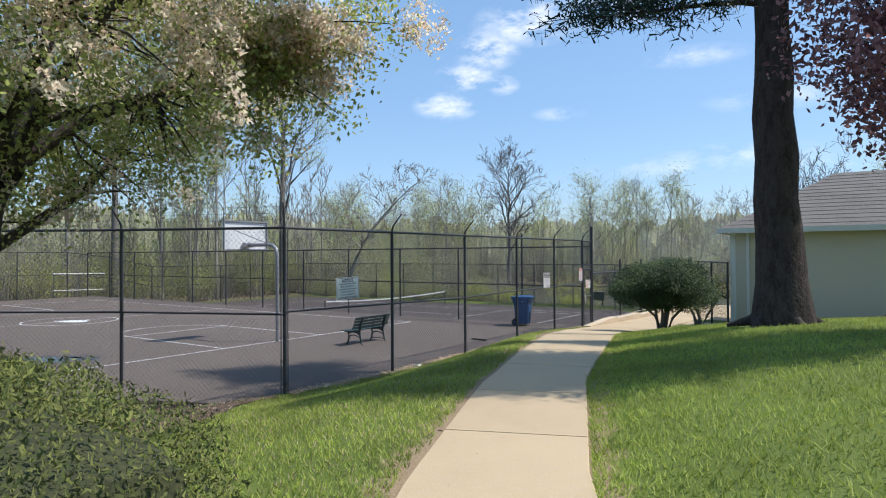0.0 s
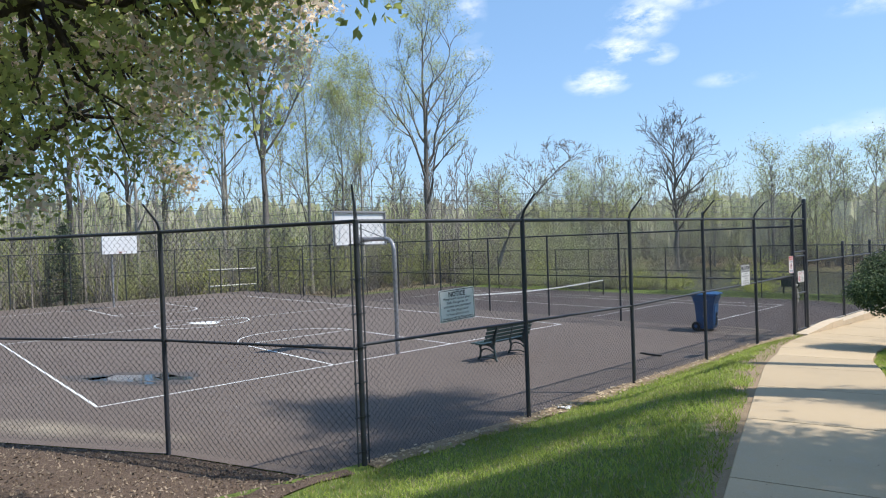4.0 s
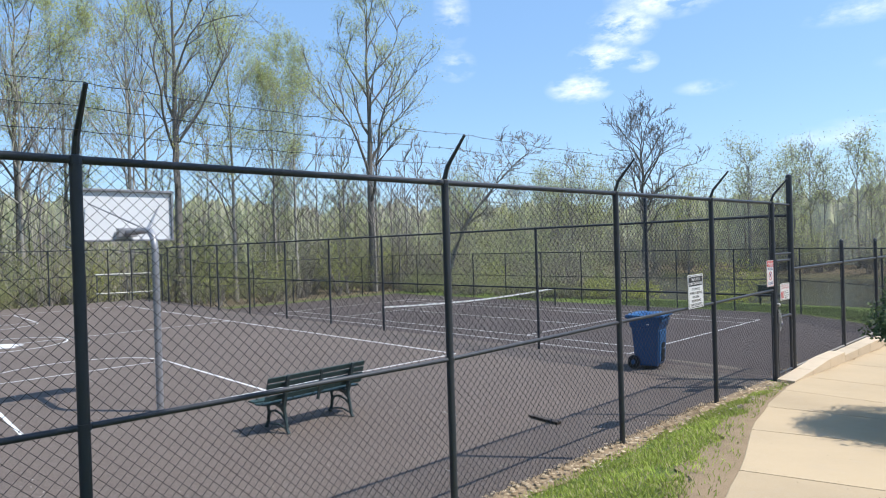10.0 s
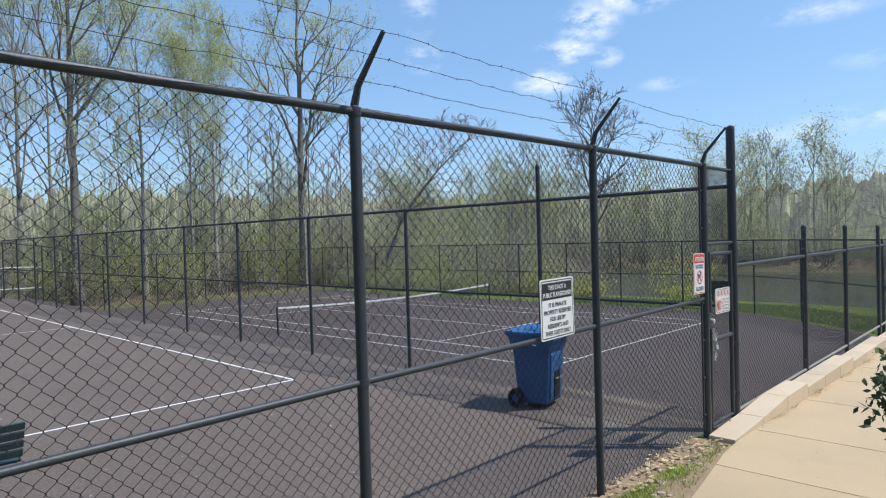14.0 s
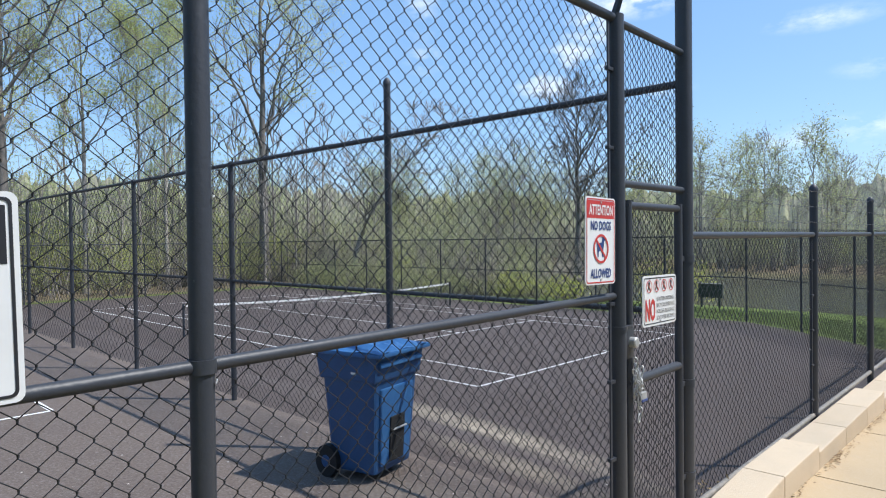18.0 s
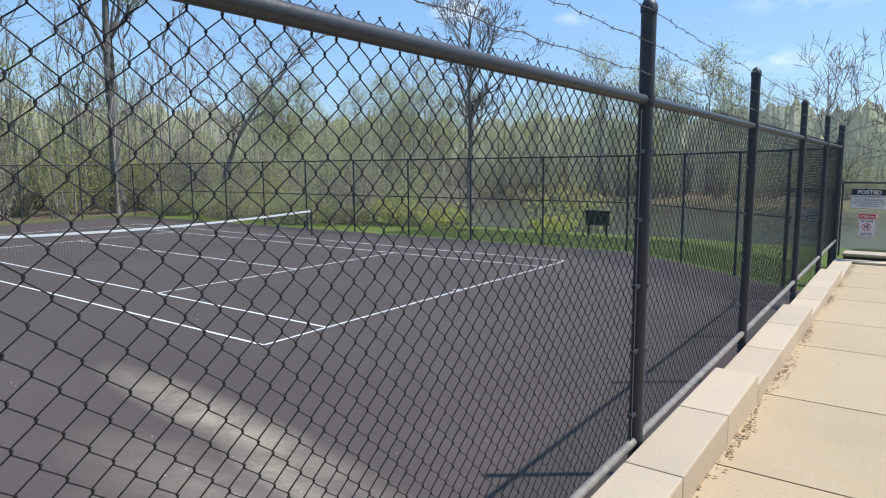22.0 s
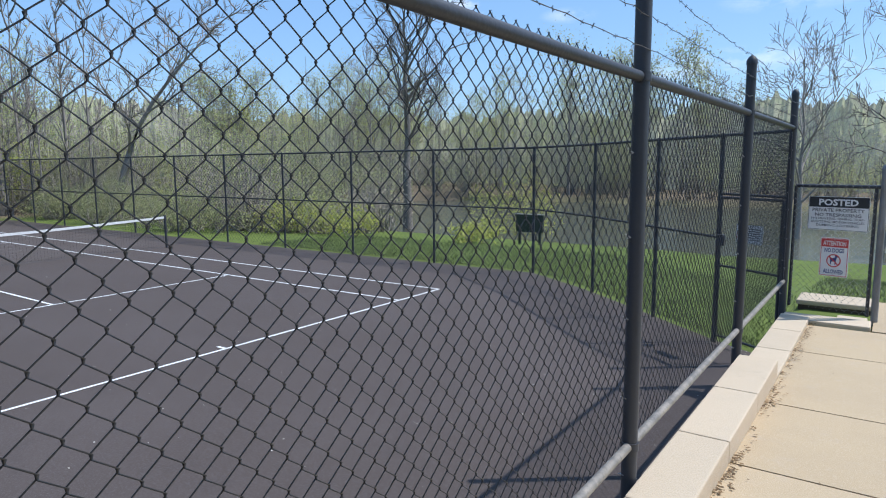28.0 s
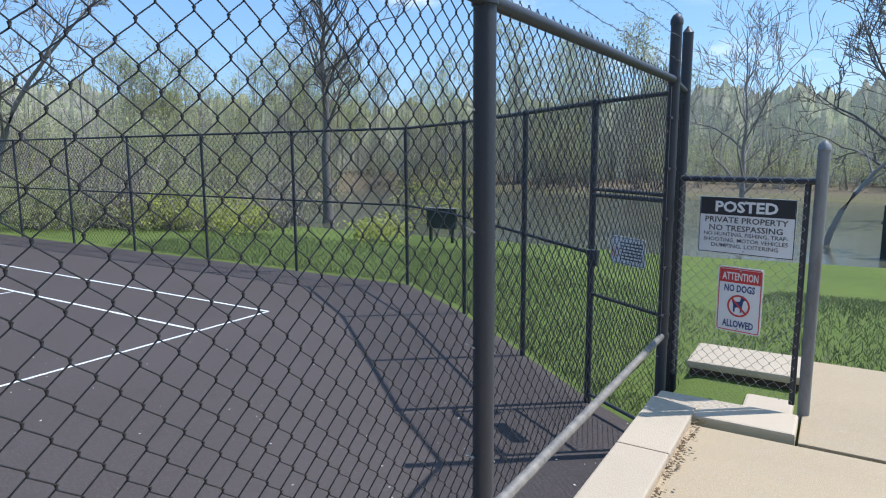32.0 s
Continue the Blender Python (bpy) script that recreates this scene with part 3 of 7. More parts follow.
def fence(label, pts, bottom, top, mid=None, low=None, post_top=None, post_r=0.034, pitch=0.072, r=0.0026, ends=(True, True), group="", over=0.03, foot=None, knots=False):
    """A run of chain-link fence through posts at pts; bottom(x, y) and top(x, y) give its edges."""
    x0, y0 = pts[0]
    f = thing("chain_link_fence", (0, 0, 0), label, "fence", group)
    for i, (x, y) in enumerate(pts):
        if (i == 0 and not ends[0]) or (i == len(pts) - 1 and not ends[1]):
            continue
        post(f, x, y, (foot or bottom)(x, y) - 0.12, (post_top or top)(x, y), post_r)
        zs = [top(x, y)] + ([mid(x, y)] if mid else []) + ([low(x, y)] if low else [])
        for z in zs:
            part('rail_band', Mesh().tube([(x, y, z - 0.02), (x, y, z + 0.02)], post_r * 1.17, 18), BLACK, f, smooth=True)
    for (xa, ya), (xb, yb) in zip(pts[:-1], pts[1:]):
        ta, tb, ba, bb = top(xa, ya), top(xb, yb), bottom(xa, ya), bottom(xb, yb)
        rail(f, (xa, ya, ta), (xb, yb, tb), 0.025, "top_rail")
        if mid:
            rail(f, (xa, ya, mid(xa, ya)), (xb, yb, mid(xb, yb)), 0.02, "middle_rail")
        if low:
            rail(f, (xa, ya, low(xa, ya)), (xb, yb, low(xb, yb)), 0.023, "bottom_rail", RAILWORN)
        L = math.hypot(xb - xa, yb - ya)
        ux, uy = (xb - xa) / L, (yb - ya) / L
        part("chain_link", chain_mesh((xa + ux * 0.03 - uy * 0.02, ya + uy * 0.03 + ux * 0.02), (xb - ux * 0.03 - uy * 0.02, yb - uy * 0.03 + ux * 0.02), ba + 0.03, ta + over, bb + 0.03, tb + over, pitch * (1.0 if min(-xa, -xb) < 6 or pitch > 0.12 else 1.9), r * (1.0 if min(-xa, -xb) < 6 else 1.25), knots and ya > 15), WIRE, f)
    return f


PY = [9.27, 12.32, 15.28, 18.1, 20.69, 23.05]          # posts of the basketball side
QY = [23.93, 27.02, 29.75, 32.82, 35.52, 38.27]       # posts of the tennis side
p_fence = fence("tall black chain-link fence beside the basketball court", [(0, y) for y in PY], lambda x, y: 1.26, lambda x, y: 4.28, mid=lambda x, y: float(np.interp(y, (9.27, 12.3, 15.3, 18.1, 20.7, 23.05), (2.77, 2.72, 2.69, 2.73, 2.745, 2.775))), ends=(True, False), group="court fence", knots=True, pitch=0.082, r=0.0027)
q_fence = fence("black chain-link fence along the tennis court, posts rising above the rail", [(0, y) for y in QY], lambda x, y: 1.27, lambda x, y: 3.1, low=lambda x, y: 1.3, post_top=lambda x, y: 3.56 - (y - 27) * 0.006, post_r=0.038, ends=(False, True), over=0.05, foot=lambda x, y: float(court_z(x, y)) + 0.1, group="court fence", knots=True, pitch=0.079, r=0.0026)
for ys, z0, z1 in ((PY[:-1], 1.5, 4.1), (QY[1:], 1.0, 3.0)):
    run = p_fence if ys[0] < 10 else q_fence
    for y in ys:
        for i in range(5):
            z = z0 + (z1 - z0) * (i + 0.3) / 5
            a = [0.6 + 0.75 * k for k in range(6)]
            ring = [(0.04 * math.cos(w) * 1.05, y + 0.041 * math.sin(w), z + 0.006 * k) for k, w in enumerate(a)]
            part("tie_wire", Mesh().tube(ring + [(-0.03, y - 0.07, z + 0.05)], 0.0028, 4), GALV, run, "bright twisted tie wire")
s_pts = [(0, 9.27), (-3.05, 7.95), (-6.0, 6.1), (-8.8, 4.3)] + [(-8.8 - 3.05 * i, 4.3) for i in range(1, 10)]
s_fence = fence("tall black chain-link fence at the mulch bed", s_pts, lambda x, y: 1.12, lambda x, y: 4.28, mid=lambda x, y: 2.72, ends=(False, True), group="court fence", pitch=0.1, r=0.0032)
i_pts = [(0, 23.93), (-2.87, 23.93), (-5.85, 23.9), (-8.95, 23.87), (-12.05, 23.85), (-15.1, 23.85), (-18.2, 23.85), (-21.3, 23.85), (-24.4, 23.85), (-27.5, 23.85), (-30.6, 23.85), (-33.6, 23.85), (-36.5, 23.85)]
i_fence = fence("black chain-link fence dividing the two courts", i_pts, lambda x, y: 1.1, lambda x, y: 4.08, mid=lambda x, y: 2.6, post_top=lambda x, y: 4.6 if x > -3 and x < -1 else 4.08, ends=(False, True), group="court fence", pitch=0.09)
d_pts = [(-1.09, 39.9), (-2.34, 41.0), (-4.1, 42.55), (-6.25, 44.0)]
w_fence = fence("black chain-link fence across the corner of the tennis court", d_pts, lambda x, y: 0.06, lambda x, y: 3.1, mid=lambda x, y: 1.6, ends=(True, True), group="court fence", pitch=0.08)
n_pts = [(-6.25 - 3.05 * i, 44.0) for i in range(0, 11)]
n_fence = fence("black chain-link fence at the far side of the tennis court", n_pts, lambda x, y: 0.05, lambda x, y: 3.1, mid=lambda x, y: 1.6, ends=(False, True), group="court fence", pitch=0.16, r=0.0036)
b_pts = [(-36.8, 44.0 - 3.05 * i) for i in range(0, 14)]
b_fence = fence("black chain-link fence at the back of the courts by the woods", b_pts, lambda x, y: float(court_z(x, y)) + 0.03, lambda x, y: float(court_z(x, y)) + 3.05, mid=lambda x, y: float(court_z(x, y)) + 1.55, ends=(False, True), group="court fence", pitch=0.22, r=0.0045)


# barbed-wire arms on the tall fence, leaning over the path side
def arm(parent, x, y, z, dx, dy, dz):
    m = Mesh().tube([(x, y, z), (x + dx * 0.15, y + dy * 0.15, z + dz * 0.3), (x + dx, y + dy, z + dz)], [0.024, 0.02, 0.013], 6)
    return part("barb_arm", m, BLACK, parent)


def barbed(parent, a, b, seed, sag=0.02):
    """A twisted wire with barbs from a to b."""
    rng = random.Random(seed)
    a, b = Vector(a), Vector(b)
    L = (b - a).length
    k = max(4, int(L / 0.11))
    pts = []
    m = Mesh()
    for i in range(k + 1):
        t = i / k
        p = a.lerp(b, t) + Vector((rng.uniform(-1, 1) * 0.006, 0, rng.uniform(-1, 1) * 0.007 - 4 * sag * t * (1 - t)))
        pts.append(p)
        if i % 1 == 0 and 0 < i < k:
            for _ in range(2):
                d = Vector((rng.uniform(-1, 1), rng.uniform(-0.4, 0.4), rng.uniform(-1, 1))).normalized() * 0.011
                m.tube([p - d, p + d], 0.0013, 3, False)
    m.tube(pts, 0.002, 4, False)
    return part("barbed_wire", m, BARB, parent)


PTOP = 4.31
arms = [(0, 9.27, 0.02, -0.05, 0.42)] + [(0, y, 0.27, 0.0, 0.36) for y in PY[1:]]
for x, y, dx, dy, dz in arms:
    arm(p_fence, x, y, PTOP, dx, dy, dz)
for i in range(len(PY) - 1):
    for k, t in enumerate((0.35, 0.68, 1.0)):
        a, b = arms[i], arms[i + 1]
        barbed(p_fence, (a[2] * t, PY[i] + a[3] * t, PTOP + a[4] * t), (b[2] * t, PY[i + 1], PTOP + b[4] * t), 10 * i + k)
s_arms = [(x, y, dx, dy) for (x, y), (dx, dy) in zip(s_pts, [(0.02, -0.05), (0.11, -0.25), (0.145, -0.23), (0.08, -0.26)] + [(0.0, -0.27)] * 9)]
for x, y, dx, dy in s_arms[1:]:
    arm(s_fence, x, y, PTOP, dx, dy, 0.36)
for i, (a, b) in enumerate(zip(s_arms[:-1], s_arms[1:])):
    for k, t in enumerate((0.35, 0.68, 1.0)):
        barbed(s_fence, (a[0] + a[2] * t, a[1] + a[3] * t, PTOP + 0.36 * t), (b[0] + b[2] * t, b[1] + b[3] * t, PTOP + 0.36 * t), 200 + 10 * i + k)
for i in range(len(QY) - 1):
    for k, z in enumerate((3.22, 3.37, 3.52)):
        ya = 23.9 if i == 0 else QY[i]
        barbed(q_fence, (0.035, ya, z), (0.035, QY[i + 1], z), 100 + 10 * i + k, 0.012)


def tension_bar(parent, x, y, z0, z1, side, bands=7):
    """A flat bar that stretches the wire at an end post, with its clamps."""
    part("tension_bar", Mesh().box((x - 0.004, y + side - 0.009, z0), (x + 0.004, y + side + 0.009, z1)), BLACK, parent)
    for i in range(bands):
        z = z0 + (z1 - z0) * (i + 0.4) / bands
        m = Mesh().tube([(x, y, z - 0.011), (x, y, z + 0.011)], 0.043, 20)
        m.box((x - 0.012, min(y, y + side * 1.25), z - 0.01), (x + 0.012, max(y, y + side * 1.25), z + 0.01), 0.003)
        part("clamp", m, BLACK, parent, smooth=True)


for y, side in ((9.27, 0.075), (23.05, -0.08)):
    tension_bar(p_fence, 0, y, 1.3, 4.25, side)
tension_bar(s_fence, -0.0, 9.27, 1.3, 4.25, -0.085)
tension_bar(q_fence, 0, 27.03, 1.32, 3.05, -0.085, 5)
tension_bar(q_fence, 0, 23.93, 1.32, 3.05, 0.08, 5)
tension_bar(q_fence, 0, 38.27, 1.32, 3.05, -0.08, 5)


# ---- signs ----
WHITE = mat("sign_white", (0.8, 0.8, 0.79), 0.35, spots=((4, 0.55, 0.8, (0.68, 0.68, 0.66), 0.5), (50, 0.68, 0.8, (0.45, 0.44, 0.42), 0.4)))
INK = mat("sign_black", (0.03, 0.03, 0.035), 0.4)
RED = mat("sign_red", (0.55, 0.05, 0.045), 0.4, spots=((30, 0.6, 0.8, (0.65, 0.2, 0.18), 0.5),))
BLUE = mat("sign_blue", (0.03, 0.06, 0.2), 0.4)
GREYBACK = mat("sign_back", (0.45, 0.45, 0.45), 0.5, 0.6)


def rrect(w, h, r, k=4):
    out = []
    for cx, cy, a in ((w / 2 - r, h / 2 - r, 0), (-w / 2 + r, h / 2 - r, 90), (-w / 2 + r, -h / 2 + r, 180), (w / 2 - r, -h / 2 + r, 270)):
        out += [(cx + r * math.cos(radians(a + 90 * i / k)), cy + r * math.sin(radians(a + 90 * i / k))) for i in range(k + 1)]
    return out


def ring_mesh(outer, inner, z):
    n = len(outer)
    v = [(x, y, z) for x, y in outer] + [(x, y, z) for x, y in inner]
    return Mesh().add(v, [(i, (i + 1) % n, n + (i + 1) % n, n + i) for i in range(n)])


def words(parent, body, x, y, height, material, width=0.0, bold=0.0, name="lettering"):
    """Raised lettering, its middle at (x, y) on the face of a sign; width squeezes it to fit."""
    cu = bpy.data.curves.new(name, "FONT")
    cu.body, cu.size, cu.align_x, cu.align_y = body, 1.0, "CENTER", "CENTER"
    cu.extrude, cu.offset, cu.resolution_u = 0.0, bold, 2
    ob = new(name, cu)
    bpy.context.view_layer.update()
    me = bpy.data.meshes.new_from_object(ob.evaluated_get(bpy.context.evaluated_depsgraph_get()))
    bpy.data.objects.remove(ob)
    co = np.empty(len(me.vertices) * 3)
    me.vertices.foreach_get("co", co)
    co = co.reshape(-1, 3)
    lo, hi = co.min(0), co.max(0)
    sy = height / 0.72
    sx = width / (hi[0] - lo[0]) if width else sy
    mid = (lo + hi) / 2
    co = (co - mid) * (sx, sy, 1) + (x, y, 0.0045)
    me.vertices.foreach_set("co", co.ravel())
    me.materials.clear()
    me.materials.append(material)
    return part(name, me, material, parent)


def flat(parent, name, outline, material, z=0.003):
    return part(name, Mesh().add([(x, y, z) for x, y in outline], [tuple(range(len(outline)))]), material, parent)


def disc(cx, cy, r, k=24):
    return [(cx + r * math.cos(2 * math.pi * i / k), cy + r * math.sin(2 * math.pi * i / k)) for i in range(k)]


def bar(x0, y0, x1, y1, w):
    d = Vector((x1 - x0, y1 - y0)).normalized() * (w / 2)
    return [(x0 - d.y, y0 + d.x), (x0 + d.y, y0 - d.x), (x1 + d.y, y1 - d.x), (x1 - d.y, y1 + d.x)]


def sign(label, m, w, h, border=None, inset=0.012, line_w=0.007, r=0.02):
    s = thing("sign", m, label, "sign")
    part("panel", Mesh().prism(rrect(w, h, r), -0.002, 0.002), WHITE, s)
    if border:
        part("border", ring_mesh(rrect(w - 2 * inset, h - 2 * inset, r * 0.8), rrect(w - 2 * inset - 2 * line_w, h - 2 * inset - 2 * line_w, r * 0.6), 0.0035), border, s)
    for by in (h / 2 - 0.025, -h / 2 + 0.025):
        part("bolt", Mesh().tube([(0, by, 0.002), (0, by, 0.007)], 0.006, 8), GALV, s)
    return s


def no_circle(s, x, y, r, ring=RED, w=None):
    w = w or r * 0.22
    part("prohibition_ring", ring_mesh(disc(x, y, r), disc(x, y, r - w), 0.0052), ring, s)
    flat(s, "prohibition_bar", bar(x - (r - w) * 0.72, y + (r - w) * 0.72, x + (r - w) * 0.72, y - (r - w) * 0.72, w), ring, 0.0048)


def on_fence(y, z, x=0.05, tilt=0.0, swing=0.0):
    """A sign's place on the fence along x = 0, facing the path."""
    return Matrix(((0, 0, 1, x), (1, 0, 0, y), (0, 1, 0, z), (0, 0, 0, 1))) @ pose(0, 0, 0, 0, swing, tilt)


def dog_sign(m, label):
    s = sign(label, m, 0.295, 0.445, RED, 0.008, 0.006)
    flat(s, "header", [(-0.133, 0.115), (0.133, 0.115), (0.133, 0.205), (-0.133, 0.205)], RED)
    words(s, "ATTENTION", 0, 0.158, 0.052, WHITE, 0.235, 0.024)
    words(s, "NO DOGS", 0, 0.078, 0.046, BLUE, 0.2, 0.028)
    words(s, "ALLOWED", 0, -0.165, 0.046, BLUE, 0.205, 0.028)
    body = [(-0.036, -0.03), (-0.034, -0.082), (-0.024, -0.082), (-0.022, -0.056), (-0.012, -0.05), (0.01, -0.05), (0.012, -0.082), (0.022, -0.082), (0.024, -0.04), (0.03, -0.012), (0.032, 0.0), (0.05, 0.004), (0.052, 0.014), (0.034, 0.022), (0.03, 0.034), (0.022, 0.024), (0.014, 0.02), (0.008, -0.008), (-0.03, -0.012), (-0.044, 0.012), (-0.05, 0.008), (-0.042, -0.016)]
    flat(s, "dog_pictogram", body, BLUE, 0.004)
    no_circle(s, 0, -0.04, 0.075, RED, 0.012)
    return s


dog_sign(on_fence(22.79, 3.075, 0.048, -1.0), "white and red sign barring dogs on the gate post")

s = sign("white sign with black header about a private playground", on_fence(20.02, 2.97, 0.05, 1.0), 0.46, 0.47, INK, 0.012, 0.007)
flat(s, "header", [(-0.205, 0.075), (0.205, 0.075), (0.205, 0.205), (-0.205, 0.205)], INK)
words(s, "THIS IS NOT A", 0, 0.168, 0.036, WHITE, 0.25, 0.026)
words(s, "PUBLIC PLAYGROUND", 0, 0.112, 0.036, WHITE, 0.385, 0.026)
for i, (row, w) in enumerate((("IT IS PRIVATE", 0.245), ("PROPERTY RESERVED", 0.375), ("FOR USE BY", 0.21), ("RESIDENTS AND", 0.285), ("THEIR GUESTS ONLY", 0.355))):
    words(s, row, 0, 0.032 - 0.054 * i, 0.034, INK, w, 0.018)

s = sign("pale blue-bordered notice sign about playground hours", on_fence(10.86, 3.125, 0.05, 2.0), 0.66, 0.44, INK, 0.012, 0.009)
words(s, "NOTICE", 0, 0.15, 0.068, INK, 0.31, 0.03)
for i, (row, w) in enumerate((("Playground closed after", 0.5), ("dark. No games or", 0.4), ("activities are permitted", 0.5), ("on this playground", 0.4), ("½ hour after sunset.", 0.42), ("Violators will be Prosecuted.", 0.57))):
    words(s, row, 0, 0.085 - 0.052 * i, 0.034, INK, w, 0.008)

s = sign("white sign barring skateboards, bicycles and scooters on the gate", on_fence(23.505, 2.718, 0.03, -0.5), 0.445, 0.295, INK, 0.012, 0.006, 0.024)
for i, x in enumerate((-0.145, -0.048, 0.05, 0.145)):
    figure = [(x - 0.022, -0.026 + 0.088), (x - 0.006, 0.088), (x - 0.012, 0.102), (x - 0.004, 0.112), (x + 0.006, 0.112), (x + 0.012, 0.1), (x + 0.006, 0.088), (x + 0.022, 0.062), (x + 0.014, 0.06), (x, 0.078), (x - 0.014, 0.06)]
    flat(s, "pictogram", figure, INK, 0.004)
    no_circle(s, x, 0.086, 0.037, RED, 0.005)
words(s, "NO", -0.128, -0.052, 0.125, RED, 0.125, 0.03)
for i, row in enumerate(("SKATEBOARDING", "BICYCLE RIDING", "ROLLER BLADING", "SCOOTER RIDING")):
    words(s, row, 0.068, 0.008 - 0.037 * i, 0.024, INK, 0.235, 0.006)

# ---- pedestrian gate to the basketball court ----
gate = thing("metal_gate", (0, 23.46, 1.2), "narrow black chain-link gate chained shut between tall posts", "gate")


def at_gate(name, mesh, material=None, label="", parent=None, shade=True):
    ob = part(name, mesh, material or BLACK, parent or gate, label, shade)
    if parent is None:
        ob.matrix_local = Matrix.Translation((0, -23.46, -1.2))
    return ob


at_gate("gate_post", Mesh().tube([(0, 23.05, 1.0), (0, 23.05, 4.3)], 0.046, 28))
at_gate("gate_post", Mesh().tube([(0.0, 23.94, 0.9), (0.0, 23.94, 4.78)], 0.052, 28).tube([(0, 23.94, 4.78), (0, 23.94, 4.81), (0, 23.94, 4.83)], [0.056, 0.05, 0.01], 14))
at_gate("transom", Mesh().tube([(0, 23.05, 3.39), (0, 23.94, 3.39)], 0.021, 18))
at_gate("transom", Mesh().tube([(0, 23.05, 4.27), (0, 23.94, 4.27)], 0.021, 18))
for y in (23.17, 23.84):
    at_gate("stile", Mesh().tube([(0, y, 1.27), (0, y, 3.3)], 0.026, 22))
for z, name in ((3.27, "top_bar"), (2.275, "middle_bar"), (1.3, "bottom_bar")):
    at_gate(name, Mesh().tube([(0, 23.15, z), (0, 23.83, z)], 0.022 if z != 2.275 else 0.026, 20))
at_gate("chain_link", chain_mesh((-0.02, 23.17), (-0.02, 23.81), 1.3, 3.27, 1.3, 3.27, 0.06), WIRE)
at_gate("chain_link", chain_mesh((-0.02, 23.04), (-0.02, 23.9), 3.4, 4.28, 3.4, 4.28, 0.06), WIRE)
for z in (1.55, 2.15, 2.95):
    at_gate("hinge", Mesh().tube([(0, 23.94, z - 0.025), (0, 23.94, z + 0.025)], 0.059, 12).box((-0.02, 23.84, z - 0.016), (0.02, 23.93, z + 0.016), 0.004))
lockbox = at_gate("lock_plate", Mesh().box((-0.03, 23.085, 2.42), (0.028, 23.185, 2.59), 0.004))
part("lock_cylinder", Mesh().tube([(0.028, 23.15, 2.51), (0.06, 23.15, 2.51), (0.066, 23.15, 2.51)], [0.03, 0.03, 0.024], 18), GALV, lockbox, "worn steel lock cylinder")
at_gate("latch_band", Mesh().tube([(0, 23.05, 2.585), (0, 23.05, 2.607)], 0.053, 24).box((-0.03, 23.05, 2.587), (0.03, 23.17, 2.605), 0.003))


def link_ring(c, ax, ay, rx=0.022, ry=0.013, r=0.0042):
    pts = [Vector(c) + Vector(ax) * (rx * math.cos(w)) + Vector(ay) * (ry * math.sin(w)) for w in (2 * math.pi * i / 10 for i in range(11))]
    return pts, r


chain = Mesh()
runs_of_links = ([Vector((0.055 + 0.012 * math.sin(a * 5), 23.14 + 0.1 * a, 2.34 - 0.09 * math.sin(a * math.pi))) for a in np.linspace(0, 1, 9)], [Vector((0.045, 23.17 + 0.01 * math.sin(i), 2.4 - 0.034 * i)) for i in range(7)], [Vector((0.05, 23.2 + 0.008 * math.sin(i * 2), 2.26 - 0.036 * i)) for i in range(6)])
for run in runs_of_links:
    for i, c in enumerate(run):
        along = (run[min(i + 1, len(run) - 1)] - run[max(i - 1, 0)]).normalized()
        flat_side = along.cross(Vector((1, 0, 0))).normalized()
        across = flat_side if i % 2 else along.cross(flat_side).normalized()
        chain.tube(link_ring(c, along, across, 0.025, 0.0125)[0], 0.0042, 6, False)
at_gate("chain", chain, GALV, "bright galvanised steel chain", shade=True)
lock = at_gate("padlock", Mesh().box((0.035, 23.2, 2.165), (0.065, 23.265, 2.22), 0.006), GALV, "laminated steel padlock")
part("shackle", Mesh().tube([(0.05, 23.212, 2.215)] + [(0.05, 23.2325 - 0.02 * math.cos(w), 2.24 + 0.024 * math.sin(w)) for w in np.linspace(0, math.pi, 8)] + [(0.05, 23.253, 2.215)], 0.005, 6), GALV, lock)
part("lock_band", Mesh().box((0.032, 23.199, 2.168), (0.068, 23.266, 2.182), 0.001), BLUE, lock)

# ---- posted gate at the end of the path ----
end_gate = thing("metal_gate", (0.05, 38.36, 0.95), "galvanised chain-link gate panel with signs at the path's end", "gate")


def at_end(name, mesh, material, label="", shade=True):
    ob = part(name, mesh, material, end_gate, label, shade)
    ob.matrix_local = Matrix.Translation((-0.05, -38.36, -0.95))
    return ob


GX0, GY0, GX1, GY1 = 0.06, 38.36, 0.92, 38.12
WEATHERED = mat("weathered_steel", (0.24, 0.245, 0.25), 0.6, 0.3, spots=((9, 0.45, 0.65, (0.14, 0.14, 0.14), 0.8, (1, 1, 0.25)), (40, 0.6, 0.75, (0.3, 0.22, 0.15), 0.4)), bump=0.15, bump_scale=60)
at_end("post", Mesh().tube([(-0.1, 39.15, 0.0), (-0.1, 39.15, 3.55)], 0.042, 14).tube([(-0.1, 39.15, 3.55), (-0.1, 39.15, 3.6)], [0.045, 0.01], 14), BLACK, "black post")
at_end("post", Mesh().tube([(GX1, GY1, 0.8), (GX1, GY1, 2.62)], 0.035, 14), WEATHERED, "dull weathered steel post")
at_end("post_cap", Mesh().tube([(GX1, GY1, 2.62), (GX1, GY1, 2.65), (GX1, GY1, 2.675)], [0.04, 0.034, 0.008], 14), WEATHERED)
at_end("stile", Mesh().tube([(GX1 - 0.07, GY1 + 0.02, 1.0), (GX1 - 0.07, GY1 + 0.02, 2.43)], 0.018, 10), BLACK)
at_end("stile", Mesh().tube([(GX0, GY0, 1.0), (GX0, GY0, 2.43)], 0.018, 10), BLACK)
